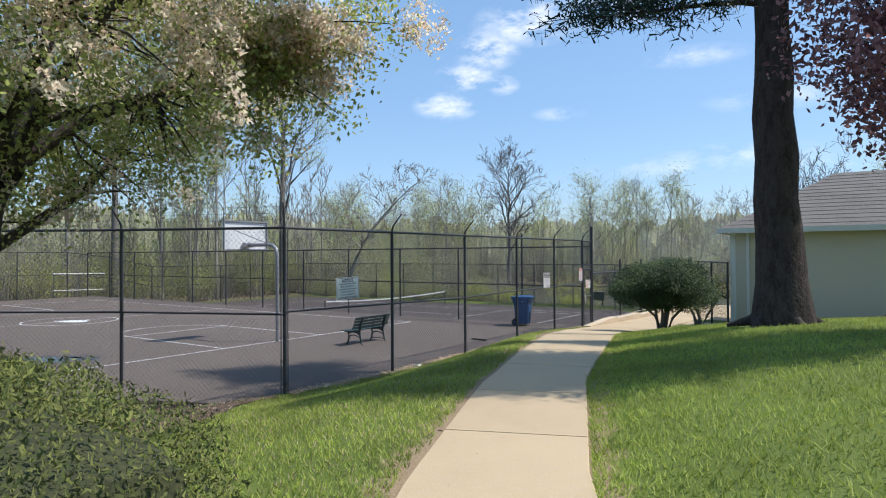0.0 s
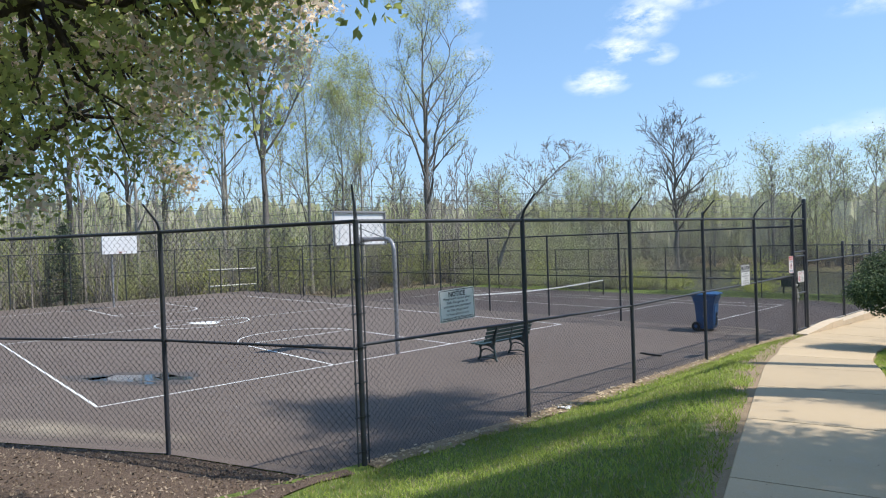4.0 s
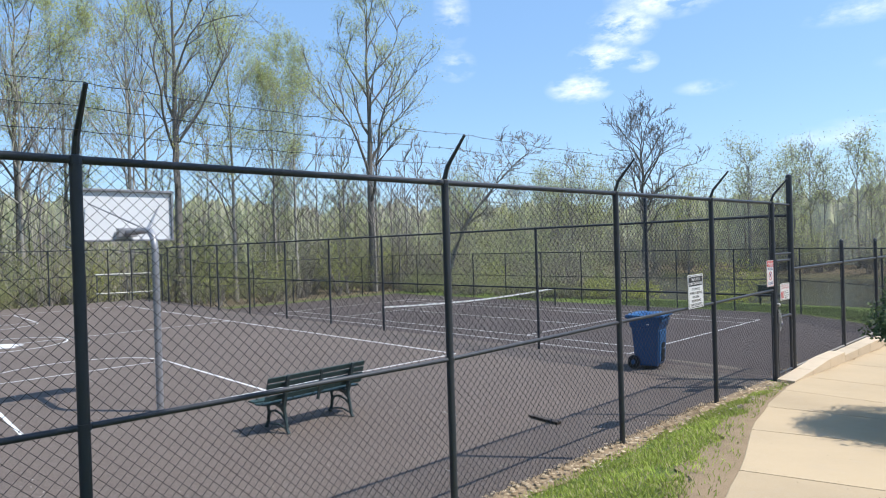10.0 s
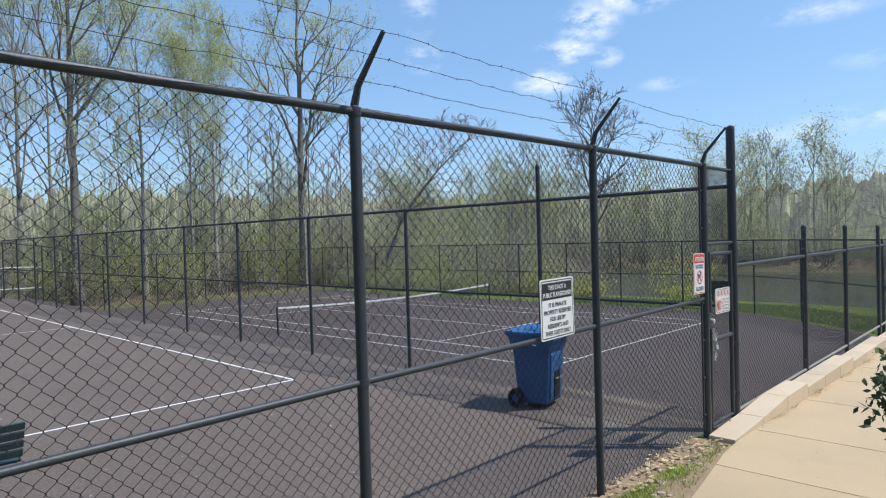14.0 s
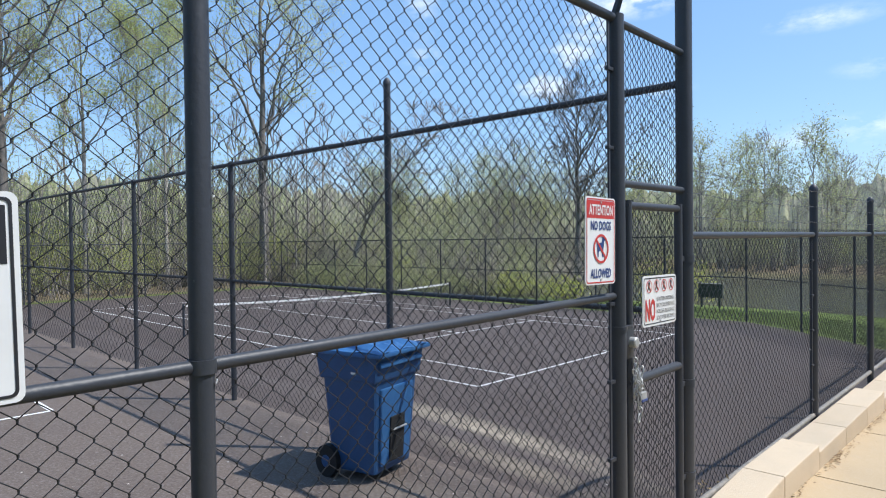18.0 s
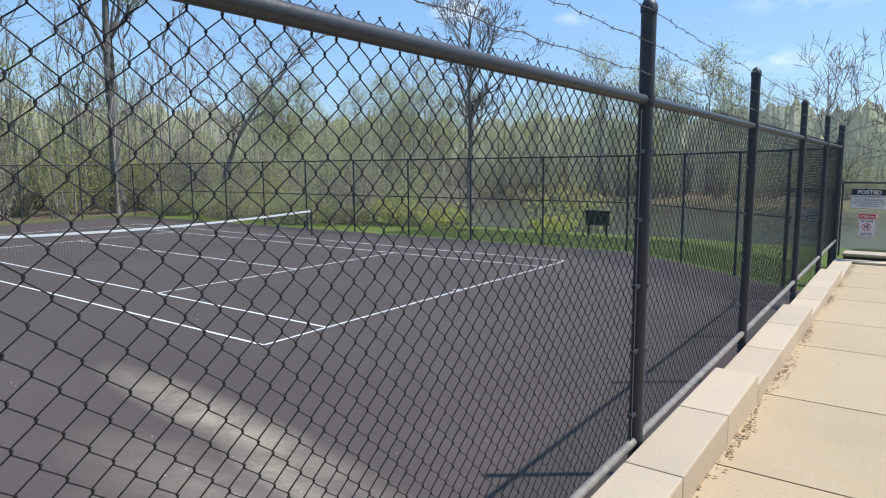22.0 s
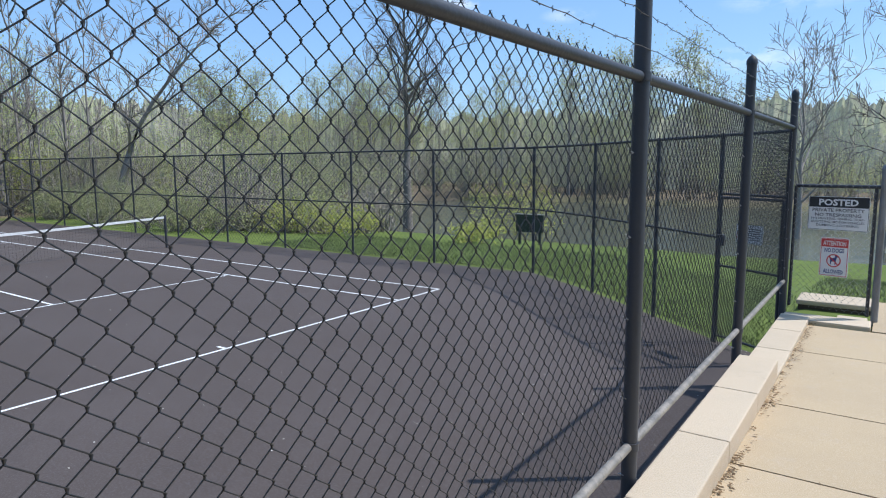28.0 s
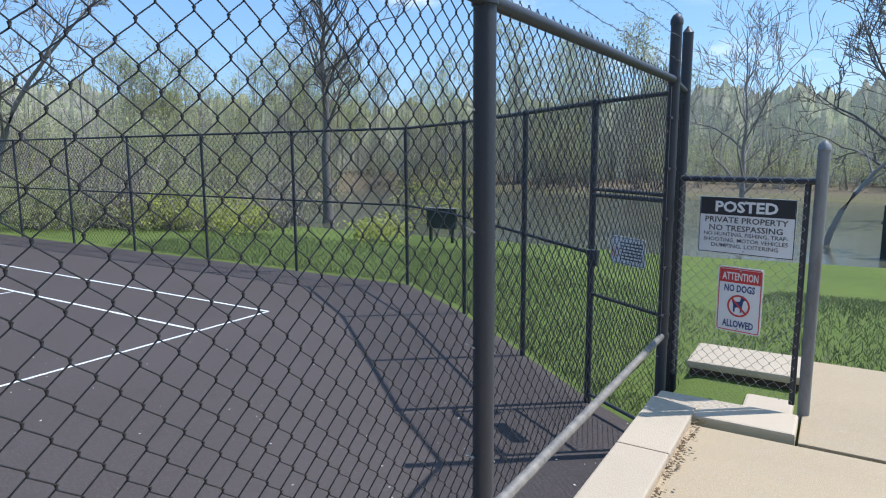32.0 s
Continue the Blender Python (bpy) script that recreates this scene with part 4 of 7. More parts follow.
at_end("top_bar", Mesh().tube([(GX0, GY0, 2.43), (GX1 - 0.02, GY1 + 0.006, 2.43)], 0.02, 10), BLACK)
end_mesh = at_end("chain_link", chain_mesh((GX0, GY0 - 0.02), (GX1 - 0.07, GY1), 1.02, 2.47, 1.02, 2.47, 0.075, 0.0022, True), WIRE)
end_mesh.data.materials[0] = GALV


def on_end(t, z, out=0.03):
    ux, uy = GX1 - GX0, GY1 - GY0
    L = math.hypot(ux, uy)
    ux, uy = ux / L, uy / L
    x, y = GX0 + ux * t + uy * out, GY0 + uy * t - ux * out
    return Matrix(((ux, 0, uy, x), (uy, 0, -ux, y), (0, 1, 0, z), (0, 0, 0, 1)))


s = sign("white posted sign forbidding trespass on the gate", on_end(0.47, 2.125, 0.03), 0.62, 0.38, INK, 0.004, 0.005, 0.006)
flat(s, "header", [(-0.3, 0.07), (0.3, 0.07), (0.3, 0.182), (-0.3, 0.182)], INK)
words(s, "POSTED", 0, 0.126, 0.07, WHITE, 0.4, 0.034)
words(s, "PRIVATE PROPERTY", 0, 0.038, 0.038, INK, 0.53, 0.01)
words(s, "NO TRESPASSING", 0, -0.016, 0.038, INK, 0.47, 0.01)
words(s, "NO HUNTING, FISHING, TRAP-", 0, -0.06, 0.026, INK, 0.54, 0.006)
words(s, "SHOOTING, MOTOR VEHICLES", 0, -0.098, 0.026, INK, 0.54, 0.006)
words(s, "DUMPING, LOITERING", 0, -0.136, 0.026, INK, 0.43, 0.006)
dog_sign(on_end(0.46, 1.63, 0.025), "white and red sign barring dogs on the end gate")

# gate across the corner of the tennis court
corner_gate = thing("metal_gate", (-0.55, 39.1, 0.1), "black chain-link corner gate with a small sign", "gate")
CG = ((-1.05, 39.8), (-0.17, 39.22))
for name, a, b, r in (("stile", (*CG[0], 0.1), (*CG[0], 2.2), 0.022), ("stile", (*CG[1], 0.1), (*CG[1], 2.2), 0.022), ("top_bar", (*CG[0], 2.2), (*CG[1], 2.2), 0.02), ("middle_bar", (*CG[0], 1.2), (*CG[1], 1.2), 0.018), ("bottom_bar", (*CG[0], 0.14), (*CG[1], 0.14), 0.018), ("transom", (-1.09, 39.9, 3.1), (-0.1, 39.15, 3.1), 0.021), ("transom", (-1.09, 39.9, 2.25), (-0.1, 39.15, 2.25), 0.018)):
    ob = part(name, Mesh().tube([a, b], r, 10), BLACK, corner_gate)
    ob.matrix_local = Matrix.Translation((0.55, -39.1, -0.1))
for z0, z1 in ((0.15, 2.2), (2.27, 3.12)):
    ob = part("chain_link", chain_mesh(CG[0], CG[1], z0, z1, z0, z1, 0.075, 0.0026), WIRE, corner_gate)
    ob.matrix_local = Matrix.Translation((0.55, -39.1, -0.1))
ob = part("latch", Mesh().box((-1.07, 39.7, 1.5), (-0.97, 39.78, 1.66), 0.01), BLACK, corner_gate)
ob.matrix_local = Matrix.Translation((0.55, -39.1, -0.1))
for z0, z1 in ((0.1, 3.1),):
    ob = part("chain_link", chain_mesh((0, 38.26), (-0.1, 39.12), z0, z1, z0, z1, 0.075, 0.0026), WIRE, corner_gate)
    ob.matrix_local = Matrix.Translation((0.55, -39.1, -0.1))
    ob = part("top_rail", Mesh().tube([(0, 38.27, z1), (-0.1, 39.15, z1)], 0.021, 10), BLACK, corner_gate)
    ob.matrix_local = Matrix.Translation((0.55, -39.1, -0.1))
ang = math.atan2(CG[1][1] - CG[0][1], CG[1][0] - CG[0][0])
s = sign("small white rules sign on the corner gate", pose(-0.6, 39.46, 1.71, 90, 0, math.degrees(ang)), 0.46, 0.26, INK, 0.01, 0.004)
words(s, "NO", -0.165, -0.02, 0.1, RED, 0.09, 0.01)
for i in range(6):
    flat(s, "text_bar", [(-0.1, 0.07 - 0.03 * i), (0.19, 0.07 - 0.03 * i), (0.19, 0.082 - 0.03 * i), (-0.1, 0.079 - 0.03 * i)], INK)

# concrete step and kerb behind the end gate
step = thing("concrete_step", (0.5, 38.9, 0.9), "worn pale concrete step behind the end gate", "step", kind="structure")
for lo, hi in (((-0.4, -0.22, 0.055), (0.4, 0.34, 0.115)), ((0.06, -0.8, -0.12), (0.36, -0.48, 0.03))):
    part("step_block", Mesh().box(lo, hi, 0.02), LEDGE, step)
# riser in a much darker brown than the slab above it
part("riser", Mesh().box((-0.38, -0.18, -0.3), (0.38, 0.3, 0.052), 0.012), mat("dark_riser", (0.09, 0.065, 0.05), 0.9, spots=((14, 0.45, 0.65, (0.05, 0.038, 0.03), 0.8, (0.2, 1, 1)),), bump=0.4, bump_scale=40), step, "dark brown riser under the slab")
sill = tagged(part("concrete_sill", Mesh().box((0.06, 37.68, 0.6), (0.9, 38.02, 0.985), 0.018), LEDGE), "flat concrete sill at the foot of the gate", "sill", kind="structure")
part("dirt_patch", Mesh().box((0.06, 38.02, 0.6), (0.9, 38.715, 0.7)), DIRT, sill, "bare dirt behind the sill")
pad = thing("patio", (0, 0, 0), "tan concrete apron at the end of the path", "pavement", kind="structure")
for lo, hi in (((0.915, 37.64, 0.6), (3.2, 39.35, 0.955)), ((3.21, 37.64, 0.6), (6.4, 39.35, 0.955)), ((6.41, 37.64, 0.6), (9.6, 39.35, 0.955)), ((2.49, 33.0, 0.6), (4.7, 37.62, 0.97)), ((2.49, 28.0, 0.6), (4.7, 32.99, 1.03)), ((2.49, 23.5, 0.6), (4.7, 27.99, 1.1))):
    part("slab", Mesh().box(lo, hi, 0.008), CONCRETE, pad)

# ---- bench ----
BENCH = mat("bench_green", (0.022, 0.05, 0.05), 0.5, spots=((9, 0.5, 0.75, (0.05, 0.1, 0.1), 0.6, (1, 6, 1)), (40, 0.64, 0.8, (0.35, 0.42, 0.4), 0.6)), bump=0.2, bump_scale=50)
IRON = mat("cast_iron", (0.03, 0.05, 0.052), 0.5, spots=((14, 0.55, 0.8, (0.2, 0.25, 0.24), 0.5),), bump=0.2)
bench = thing("park_bench", (-4.3, 16.5, 1.075, 0, 0, 3), "green slatted park bench with scrolled iron legs, paint worn", "bench")
BL = 0.87
for i in range(5):
    x = -0.06 - 0.085 * i
    part("seat_slat", Mesh().box((x - 0.036, -BL, 0.425 - 0.008 * i * (i < 3)), (x + 0.036, BL, 0.45 - 0.008 * i * (i < 3)), 0.006), BENCH, bench)
for i in range(4):
    z = 0.53 + 0.092 * i
    m = pose(0.03 + 0.032 * i, 0, z, 0, 19, 0)
    part("back_slat", Mesh().box((-0.012, -BL, -0.038), (0.012, BL, 0.038), 0.006, m), BENCH, bench)
for y in (-0.58, 0.58):
    m = Mesh()
    m.tube([(0.2, y, 0.86), (0.13, y, 0.72), (0.06, y, 0.5), (0.05, y, 0.4), (0.09, y, 0.22), (0.13, y, 0.05), (0.17, y, 0.0)], [0.02, 0.024, 0.028, 0.03, 0.026, 0.026, 0.03], 8)
    m.tube([(0.05, y, 0.4), (-0.15, y, 0.405), (-0.4, y, 0.41), (-0.46, y, 0.44)], [0.028, 0.024, 0.024, 0.02], 8)
    m.tube([(-0.4, y, 0.4), (-0.36, y, 0.25), (-0.38, y, 0.1), (-0.45, y, 0.0)], [0.026, 0.024, 0.026, 0.03], 8)
    m.tube([(0.1, y, 0.18), (-0.02, y, 0.26), (-0.18, y, 0.29), (-0.3, y, 0.26), (-0.37, y, 0.17)], 0.017, 8)
    m.tube([(0.1, y, 0.06), (-0.1, y, 0.1), (-0.38, y, 0.06)], 0.014, 8)
    m.prism([(0.07, 0.4), (-0.4, 0.4), (-0.37, 0.3), (-0.3, 0.345), (-0.18, 0.365), (-0.05, 0.345), (0.06, 0.27)], -0.008, 0.008, pose(0, y, 0, 90, 0, 0))
    part("leg_frame", m, IRON, bench, "scrolled cast-iron end frame", True)
for y in (-0.58, 0.0, 0.58):
    part("back_strap", Mesh().box((-0.006, y - 0.025, 0.4), (0.008, y + 0.025, 0.88), 0.003, pose(-0.045, 0, 0, 0, 17, 0)), IRON, bench)

# ---- wheeled bin ----
BIN = mat("bin_blue", (0.02, 0.075, 0.2), 0.45, spots=((3, 0.5, 0.75, (0.03, 0.11, 0.27), 0.6), (18, 0.6, 0.8, (0.008, 0.04, 0.13), 0.5), (60, 0.68, 0.8, (0.25, 0.33, 0.42), 0.4)), bump=0.1, bump_scale=30)
BINLID = mat("bin_lid_blue", (0.035, 0.13, 0.32), 0.45, spots=((5, 0.5, 0.75, (0.06, 0.2, 0.42), 0.6), (50, 0.66, 0.8, (0.2, 0.35, 0.5), 0.4)))
RUBBER = mat("rubber", (0.015, 0.015, 0.016), 0.8)


def frustum(w0, d0, w1, d1, z0, z1, x0=0.0, x1=0.0):
    v = [(s * w0 / 2, t * d0 / 2 + x0, z0) for s, t in ((-1, -1), (1, -1), (1, 1), (-1, 1))] + [(s * w1 / 2, t * d1 / 2 + x1, z1) for s, t in ((-1, -1), (1, -1), (1, 1), (-1, 1))]
    return v, [(3, 2, 1, 0), (4, 5, 6, 7), (0, 1, 5, 4), (1, 2, 6, 5), (2, 3, 7, 6), (3, 0, 4, 7)]


def soft_box(verts, faces, bevel):
    bm = bmesh.new()
    vs = [bm.verts.new(q) for q in verts]
    for q in faces:
        bm.faces.new([vs[i] for i in q])
    bmesh.ops.bevel(bm, geom=bm.edges[:], offset=bevel, segments=2, affect="EDGES", profile=0.6)
    bm.verts.index_update()
    out = Mesh().add([q.co[:] for q in bm.verts], [[q.index for q in face.verts] for face in bm.faces])
    bm.free()
    return out


wheelie = thing("wheeled_bin", pose(-2.6, 23.46, 1.075, 0, 0, 102) @ Matrix.Diagonal((1.0, 0.9, 1.06, 1)), "large blue plastic wheeled bin with a dented lid", "bin")
part("body", soft_box(*frustum(0.52, 0.5, 0.62, 0.62, 0.06, 0.84), 0.03), BIN, wheelie)
part("collar", soft_box(*frustum(0.66, 0.66, 0.69, 0.74, 0.8, 1.03), 0.02), BIN, wheelie)
part("front_panel", soft_box([(-0.2, -0.285, 0.12), (0.2, -0.285, 0.12), (0.2, -0.25, 0.12), (-0.2, -0.25, 0.12), (-0.23, -0.325, 0.74), (0.23, -0.325, 0.74), (0.23, -0.28, 0.74), (-0.23, -0.28, 0.74)], [(3, 2, 1, 0), (4, 5, 6, 7), (0, 1, 5, 4), (1, 2, 6, 5), (2, 3, 7, 6), (3, 0, 4, 7)], 0.015), BINLID, wheelie)
# proud block in rubber black; the colour paints the recess's shade
part("recess_dark_block", soft_box([(-0.1, -0.3, 0.14), (0.1, -0.3, 0.14), (0.1, -0.27, 0.14), (-0.1, -0.27, 0.14), (-0.1, -0.326, 0.5), (0.1, -0.326, 0.5), (0.1, -0.29, 0.5), (-0.1, -0.29, 0.5)], [(3, 2, 1, 0), (4, 5, 6, 7), (0, 1, 5, 4), (1, 2, 6, 5), (2, 3, 7, 6), (3, 0, 4, 7)], 0.008), RUBBER, wheelie, "dark raised block in place of the shaded grab recess")
part("grab_bar", Mesh().tube([(-0.1, -0.335, 0.4), (0.1, -0.335, 0.4)], 0.009, 8), GALV, wheelie, "steel grab bar")
part("collar_rib", Mesh().box((-0.3, -0.385, 0.92), (0.3, -0.36, 0.96), 0.008), BINLID, wheelie)
lid = Mesh()
k = 8
v, f = [], []
for j in range(k + 1):
    for i in range(k + 1):
        x, y = -0.37 + 0.74 * i / k, -0.43 + 0.84 * j / k
        edge = min(i, j, k - i, k - j)
        v.append((x, y, 1.04 + (0.02 if edge > 0 else 0.0) + (0.014 if edge > 1 else 0.0) + 0.012 * math.sin(i * 2.1 + j)))
for j in range(k):
    for i in range(k):
        a = j * (k + 1) + i
        f.append((a, a + 1, a + k + 2, a + k + 1))
lid.add(v, f)
lid.box((-0.37, -0.43, 1.005), (0.37, 0.41, 1.042), 0.012)
part("lid", lid, BINLID, wheelie, "bright blue dented lid")
for x in (-0.29, 0.29):
    w = part("wheel", Mesh().tube([(x - 0.035, 0.27, 0.13), (x + 0.035, 0.27, 0.13)], 0.13, 20), RUBBER, wheelie, "black rubber wheel")
    part("hub", Mesh().tube([(x - 0.04, 0.27, 0.13), (x + 0.04, 0.27, 0.13)], 0.05, 12), BIN, w)
part("push_handle", Mesh().tube([(-0.26, 0.38, 0.97), (-0.26, 0.45, 0.99), (0.26, 0.45, 0.99), (0.26, 0.38, 0.97)], 0.016, 8), BIN, wheelie)
part("serial_mark", Mesh().box((-0.335, -0.12, 0.86), (-0.331, -0.06, 0.97)), WHITE, wheelie)

# ---- basketball hoops ----
POLE = mat("pole_grey", (0.32, 0.32, 0.34), 0.5, 0.5, spots=((10, 0.5, 0.7, (0.2, 0.17, 0.15), 0.6), (40, 0.6, 0.8, (0.45, 0.45, 0.45), 0.5)))
BOARD = mat("backboard_white", (0.78, 0.78, 0.79), 0.5, spots=((2, 0.5, 0.75, (0.68, 0.68, 0.69), 0.6), (30, 0.68, 0.8, (0.5, 0.5, 0.5), 0.3)))
RIM = mat("rim_orange", (0.35, 0.09, 0.04), 0.5)


def hoop(m, label):
    h = thing("basketball_hoop", m, label, "hoop", "hoops on the court")
    part("pole", Mesh().tube([(0, 0, 0), (0, 0, 2.4), (0, 0, 2.75), (-0.06, 0, 2.93), (-0.2, 0, 3.04), (-0.45, 0, 3.07), (-1.42, 0, 3.07)], 0.057, 14), POLE, h, "bent grey steel gooseneck pole", True)
    part("arm_plate", Mesh().box((-1.52, -0.16, 2.99), (-1.36, 0.16, 3.15), 0.01), POLE, h)
    part("brace", Mesh().tube([(-0.3, 0, 3.06), (-1.5, -0.62, 3.6)], 0.012, 6), POLE, h)
    part("brace", Mesh().tube([(-0.3, 0, 3.06), (-1.5, 0.62, 3.6)], 0.012, 6), POLE, h)
    b = part("backboard", Mesh().box((-1.62, -0.86, 2.92), (-1.55, 0.86, 3.86), 0.012), BOARD, h, "white steel backboard")
    part("backboard_rim", Mesh().box((-1.56, -0.88, 3.83), (-1.5, 0.88, 3.875), 0.006).box((-1.56, -0.88, 2.91), (-1.5, 0.88, 2.945), 0.006).box((-1.56, 0.845, 2.945), (-1.5, 0.88, 3.83), 0.006).box((-1.56, -0.88, 2.945), (-1.5, -0.845, 3.83), 0.006), POLE, b)
    part("rim", Mesh().tube([(-1.62 - 0.16 - 0.23 + 0.23 * math.cos(w), 0.23 * math.sin(w), 3.03) for w in np.linspace(0, 2 * math.pi, 25)], 0.009, 6).box((-1.8, -0.05, 2.98), (-1.6, 0.05, 3.03)), RIM, h, "orange steel rim")
    return h


h1 = hoop(pose(-7.0, 15.15, 1.075), "bare basketball hoop on a bent grey pole, near baseline")
h2 = copy_thing(h1, pose(-32.0, 14.6, 1.075, 0, 0, 180))
tagged(h2, "basketball hoop at the wooded end of the court")

# ---- tennis net ----
NETW = mat("net_band", (0.75, 0.75, 0.74), 0.7, spots=((6, 0.5, 0.8, (0.55, 0.55, 0.54), 0.6),))
NX, NYA, NYB = -18.87, 29.09, 41.88
net = thing("tennis_net", (NX, (NYA + NYB) / 2, 0.0), "sagging tennis net with a white band between dark posts", "net")
half = (NYB - NYA) / 2
for y in (-half, half):
    part("net_post", Mesh().tube([(0, y, 0), (0, y, 1.08)], 0.04, 12).tube([(0, y, 1.08), (0, y, 1.1)], [0.045, 0.02], 12), BLACK, net)


def net_z(t):
    return 1.06 - 0.16 * math.sin(math.pi * t)


band = Mesh()
cord = Mesh()
k = 16
for i in range(k):
    a, b = i / k, (i + 1) / k
    ya, yb = -half + 2 * half * a, -half + 2 * half * b
    za, zb = net_z(a), net_z(b)
    v = [(x, y, z) for y, zt in ((ya, za), (yb, zb)) for x, z in ((-0.012, zt), (0.012, zt), (0.012, zt - 0.07), (-0.012, zt - 0.07))]
    band.add(v, [(0, 1, 5, 4), (1, 2, 6, 5), (2, 3, 7, 6), (3, 0, 4, 7)])
part("net_band", band, NETW, net, "white canvas band")
for i in range(int(2 * half / 0.09)):
    y = -half + 0.09 * i
    t = i * 0.09 / (2 * half)
    cord.tube([(0, y, 0.05), (0, y, net_z(t) - 0.06)], 0.0022, 3, False)
for j in range(10):
    cord.tube([(0, -half + 2 * half * i / 12, 0.05 + (net_z(i / 12) - 0.12) * j / 9) for i in range(13)], 0.0022, 3, False)
part("net_cord", cord, WIRE, net, "dark net cords")

# ---- small things on the courts ----
board = tagged(part("plank", Mesh().box((-0.28, -0.045, 0), (0.28, 0.045, 0.04), 0.005), mat("dark_wood", (0.05, 0.04, 0.035), 0.8, spots=((20, 0.5, 0.7, (0.1, 0.08, 0.06), 0.6, (1, 8, 1)),))), "dark weathered plank lying on the court", "plank")
board.matrix_world = pose(-1.75, 18.84, 1.078, 0, 0, -6)
PUDDLE = mat("wet_asphalt", (0.02, 0.022, 0.026), 0.06, spots=((6, 0.45, 0.6, (0.05, 0.046, 0.045), 0.6),))


def blob(name, cx, cy, rx, ry, material, label, lift, seed, kind="structure", category="patch", turn=0.0):
    rng = random.Random(seed)
    k = 40
    ph = [rng.uniform(0, 6.28) for _ in range(5)]
    v = [(cx, cy, float(court_z(cx, cy)) + lift)]
    for rr in (0.17, 0.33, 0.5, 0.67, 0.83, 1.0):
        for i in range(k):
            w = 2 * math.pi * i / k
            q = rr * (1 + (0.16 * math.sin(2 * w + ph[0]) + 0.12 * math.sin(3 * w + ph[1]) + 0.1 * math.sin(5 * w + ph[2]) + 0.07 * math.sin(9 * w + ph[3]) + 0.05 * math.sin(14 * w + ph[4])) * rr)
            lx, ly = rx * q * math.cos(w), ry * q * math.sin(w)
            x, y = cx + lx * math.cos(turn) - ly * math.sin(turn), cy + lx * math.sin(turn) + ly * math.cos(turn)
            v.append((x, y, float(court_z(x, y)) + lift))
    f = [(0, 1 + i, 1 + (i + 1) % k) for i in range(k)] + [(1 + r * k + i, 1 + (r + 1) * k + i, 1 + (r + 1) * k + (i + 1) % k, 1 + r * k + (i + 1) % k) for r in range(5) for i in range(k)]
    return tagged(part(name, Mesh().add(v, f), material, None, "", True), label, category, kind=kind)


for px, py, rx, ry, turn, seed in ((-9.6, 9.2, 0.8, 0.42, 0.6, 3), (-8.75, 9.95, 0.45, 0.25, 0.4, 4), (-10.3, 8.7, 0.35, 0.2, 0.9, 6), (-9.2, 9.95, 0.3, 0.14, 0.2, 7), (-8.6, 9.35, 0.22, 0.12, 0.7, 12)):
    blob("puddle", px, py, rx, ry, PUDDLE, "shallow dark puddle on the asphalt court", 0.007, seed, category="puddle", turn=turn)
STAIN = mat("damp_asphalt", (0.062, 0.052, 0.047), 0.7, spots=((5, 0.45, 0.62, (0.105, 0.086, 0.076), 0.8), (45, 0.5, 0.68, (0.2, 0.18, 0.17), 0.5)), bump=0.4, bump_scale=90)
blob("damp_patch", -9.45, 9.35, 1.5, 0.85, STAIN, "damp dark asphalt round the puddle", 0.0055, 13, category="stain", turn=0.6)
blob("court_mark", -19.3, 14.75, 0.75, 0.4, PAINT, "worn white painted patch in the centre circle", 0.009, 5, category="marking", turn=0.6)


# ---- plants ----
def leaf_mat(name, base, other, through=0.35, rough=0.6, bright=0.35):
    """Leaves that let some light through, each a little different."""
    m = bpy.data.materials.new(name)
    m.use_nodes = True
    n, l = m.node_tree.nodes, m.node_tree.links
    b = n["Principled BSDF"]
    b.inputs["Roughness"].default_value = rough
    b.inputs["Specular IOR Level"].default_value = 0.25
    geo = n.new("ShaderNodeNewGeometry")
    mix = n.new("ShaderNodeMix")
    mix.data_type = "RGBA"
    mix.inputs[6].default_value, mix.inputs[7].default_value = (*base, 1), (*other, 1)
    l.new(geo.outputs["Random Per Island"], mix.inputs["Factor"])
    hsv = n.new("ShaderNodeHueSaturation")
    tex = n.new("ShaderNodeTexNoise")
    tex.inputs["Scale"].default_value = 0.9
    l.new(geo.outputs["Position"], tex.inputs["Vector"])
    mr = n.new("ShaderNodeMapRange")
    mr.inputs["From Min"].default_value, mr.inputs["From Max"].default_value = 0.3, 0.7
    mr.inputs["To Min"].default_value, mr.inputs["To Max"].default_value = 1 - bright, 1 + bright
    l.new(tex.outputs["Fac"], mr.inputs["Value"])
    l.new(mr.outputs[0], hsv.inputs["Value"])
    l.new(mix.outputs[2], hsv.inputs["Color"])
    l.new(hsv.outputs[0], b.inputs["Base Color"])
    soft = n.new("ShaderNodeVectorMath")
    soft.operation = "MULTIPLY_ADD"
    l.new(geo.outputs["Normal"], soft.inputs[0])
    soft.inputs[1].default_value, soft.inputs[2].default_value = (0.55, 0.55, 0.55), (0, 0, 0.6)
    unit = n.new("ShaderNodeVectorMath")
    unit.operation = "NORMALIZE"
    l.new(soft.outputs[0], unit.inputs[0])
    l.new(unit.outputs[0], b.inputs["Normal"])
    tr = n.new("ShaderNodeBsdfTranslucent")
    l.new(hsv.outputs[0], tr.inputs["Color"])
    ms = n.new("ShaderNodeMixShader")
    ms.inputs[0].default_value = through
    l.new(b.outputs[0], ms.inputs[1])
    l.new(tr.outputs[0], ms.inputs[2])
    l.new(ms.outputs[0], n["Material Output"].inputs["Surface"])
    return m


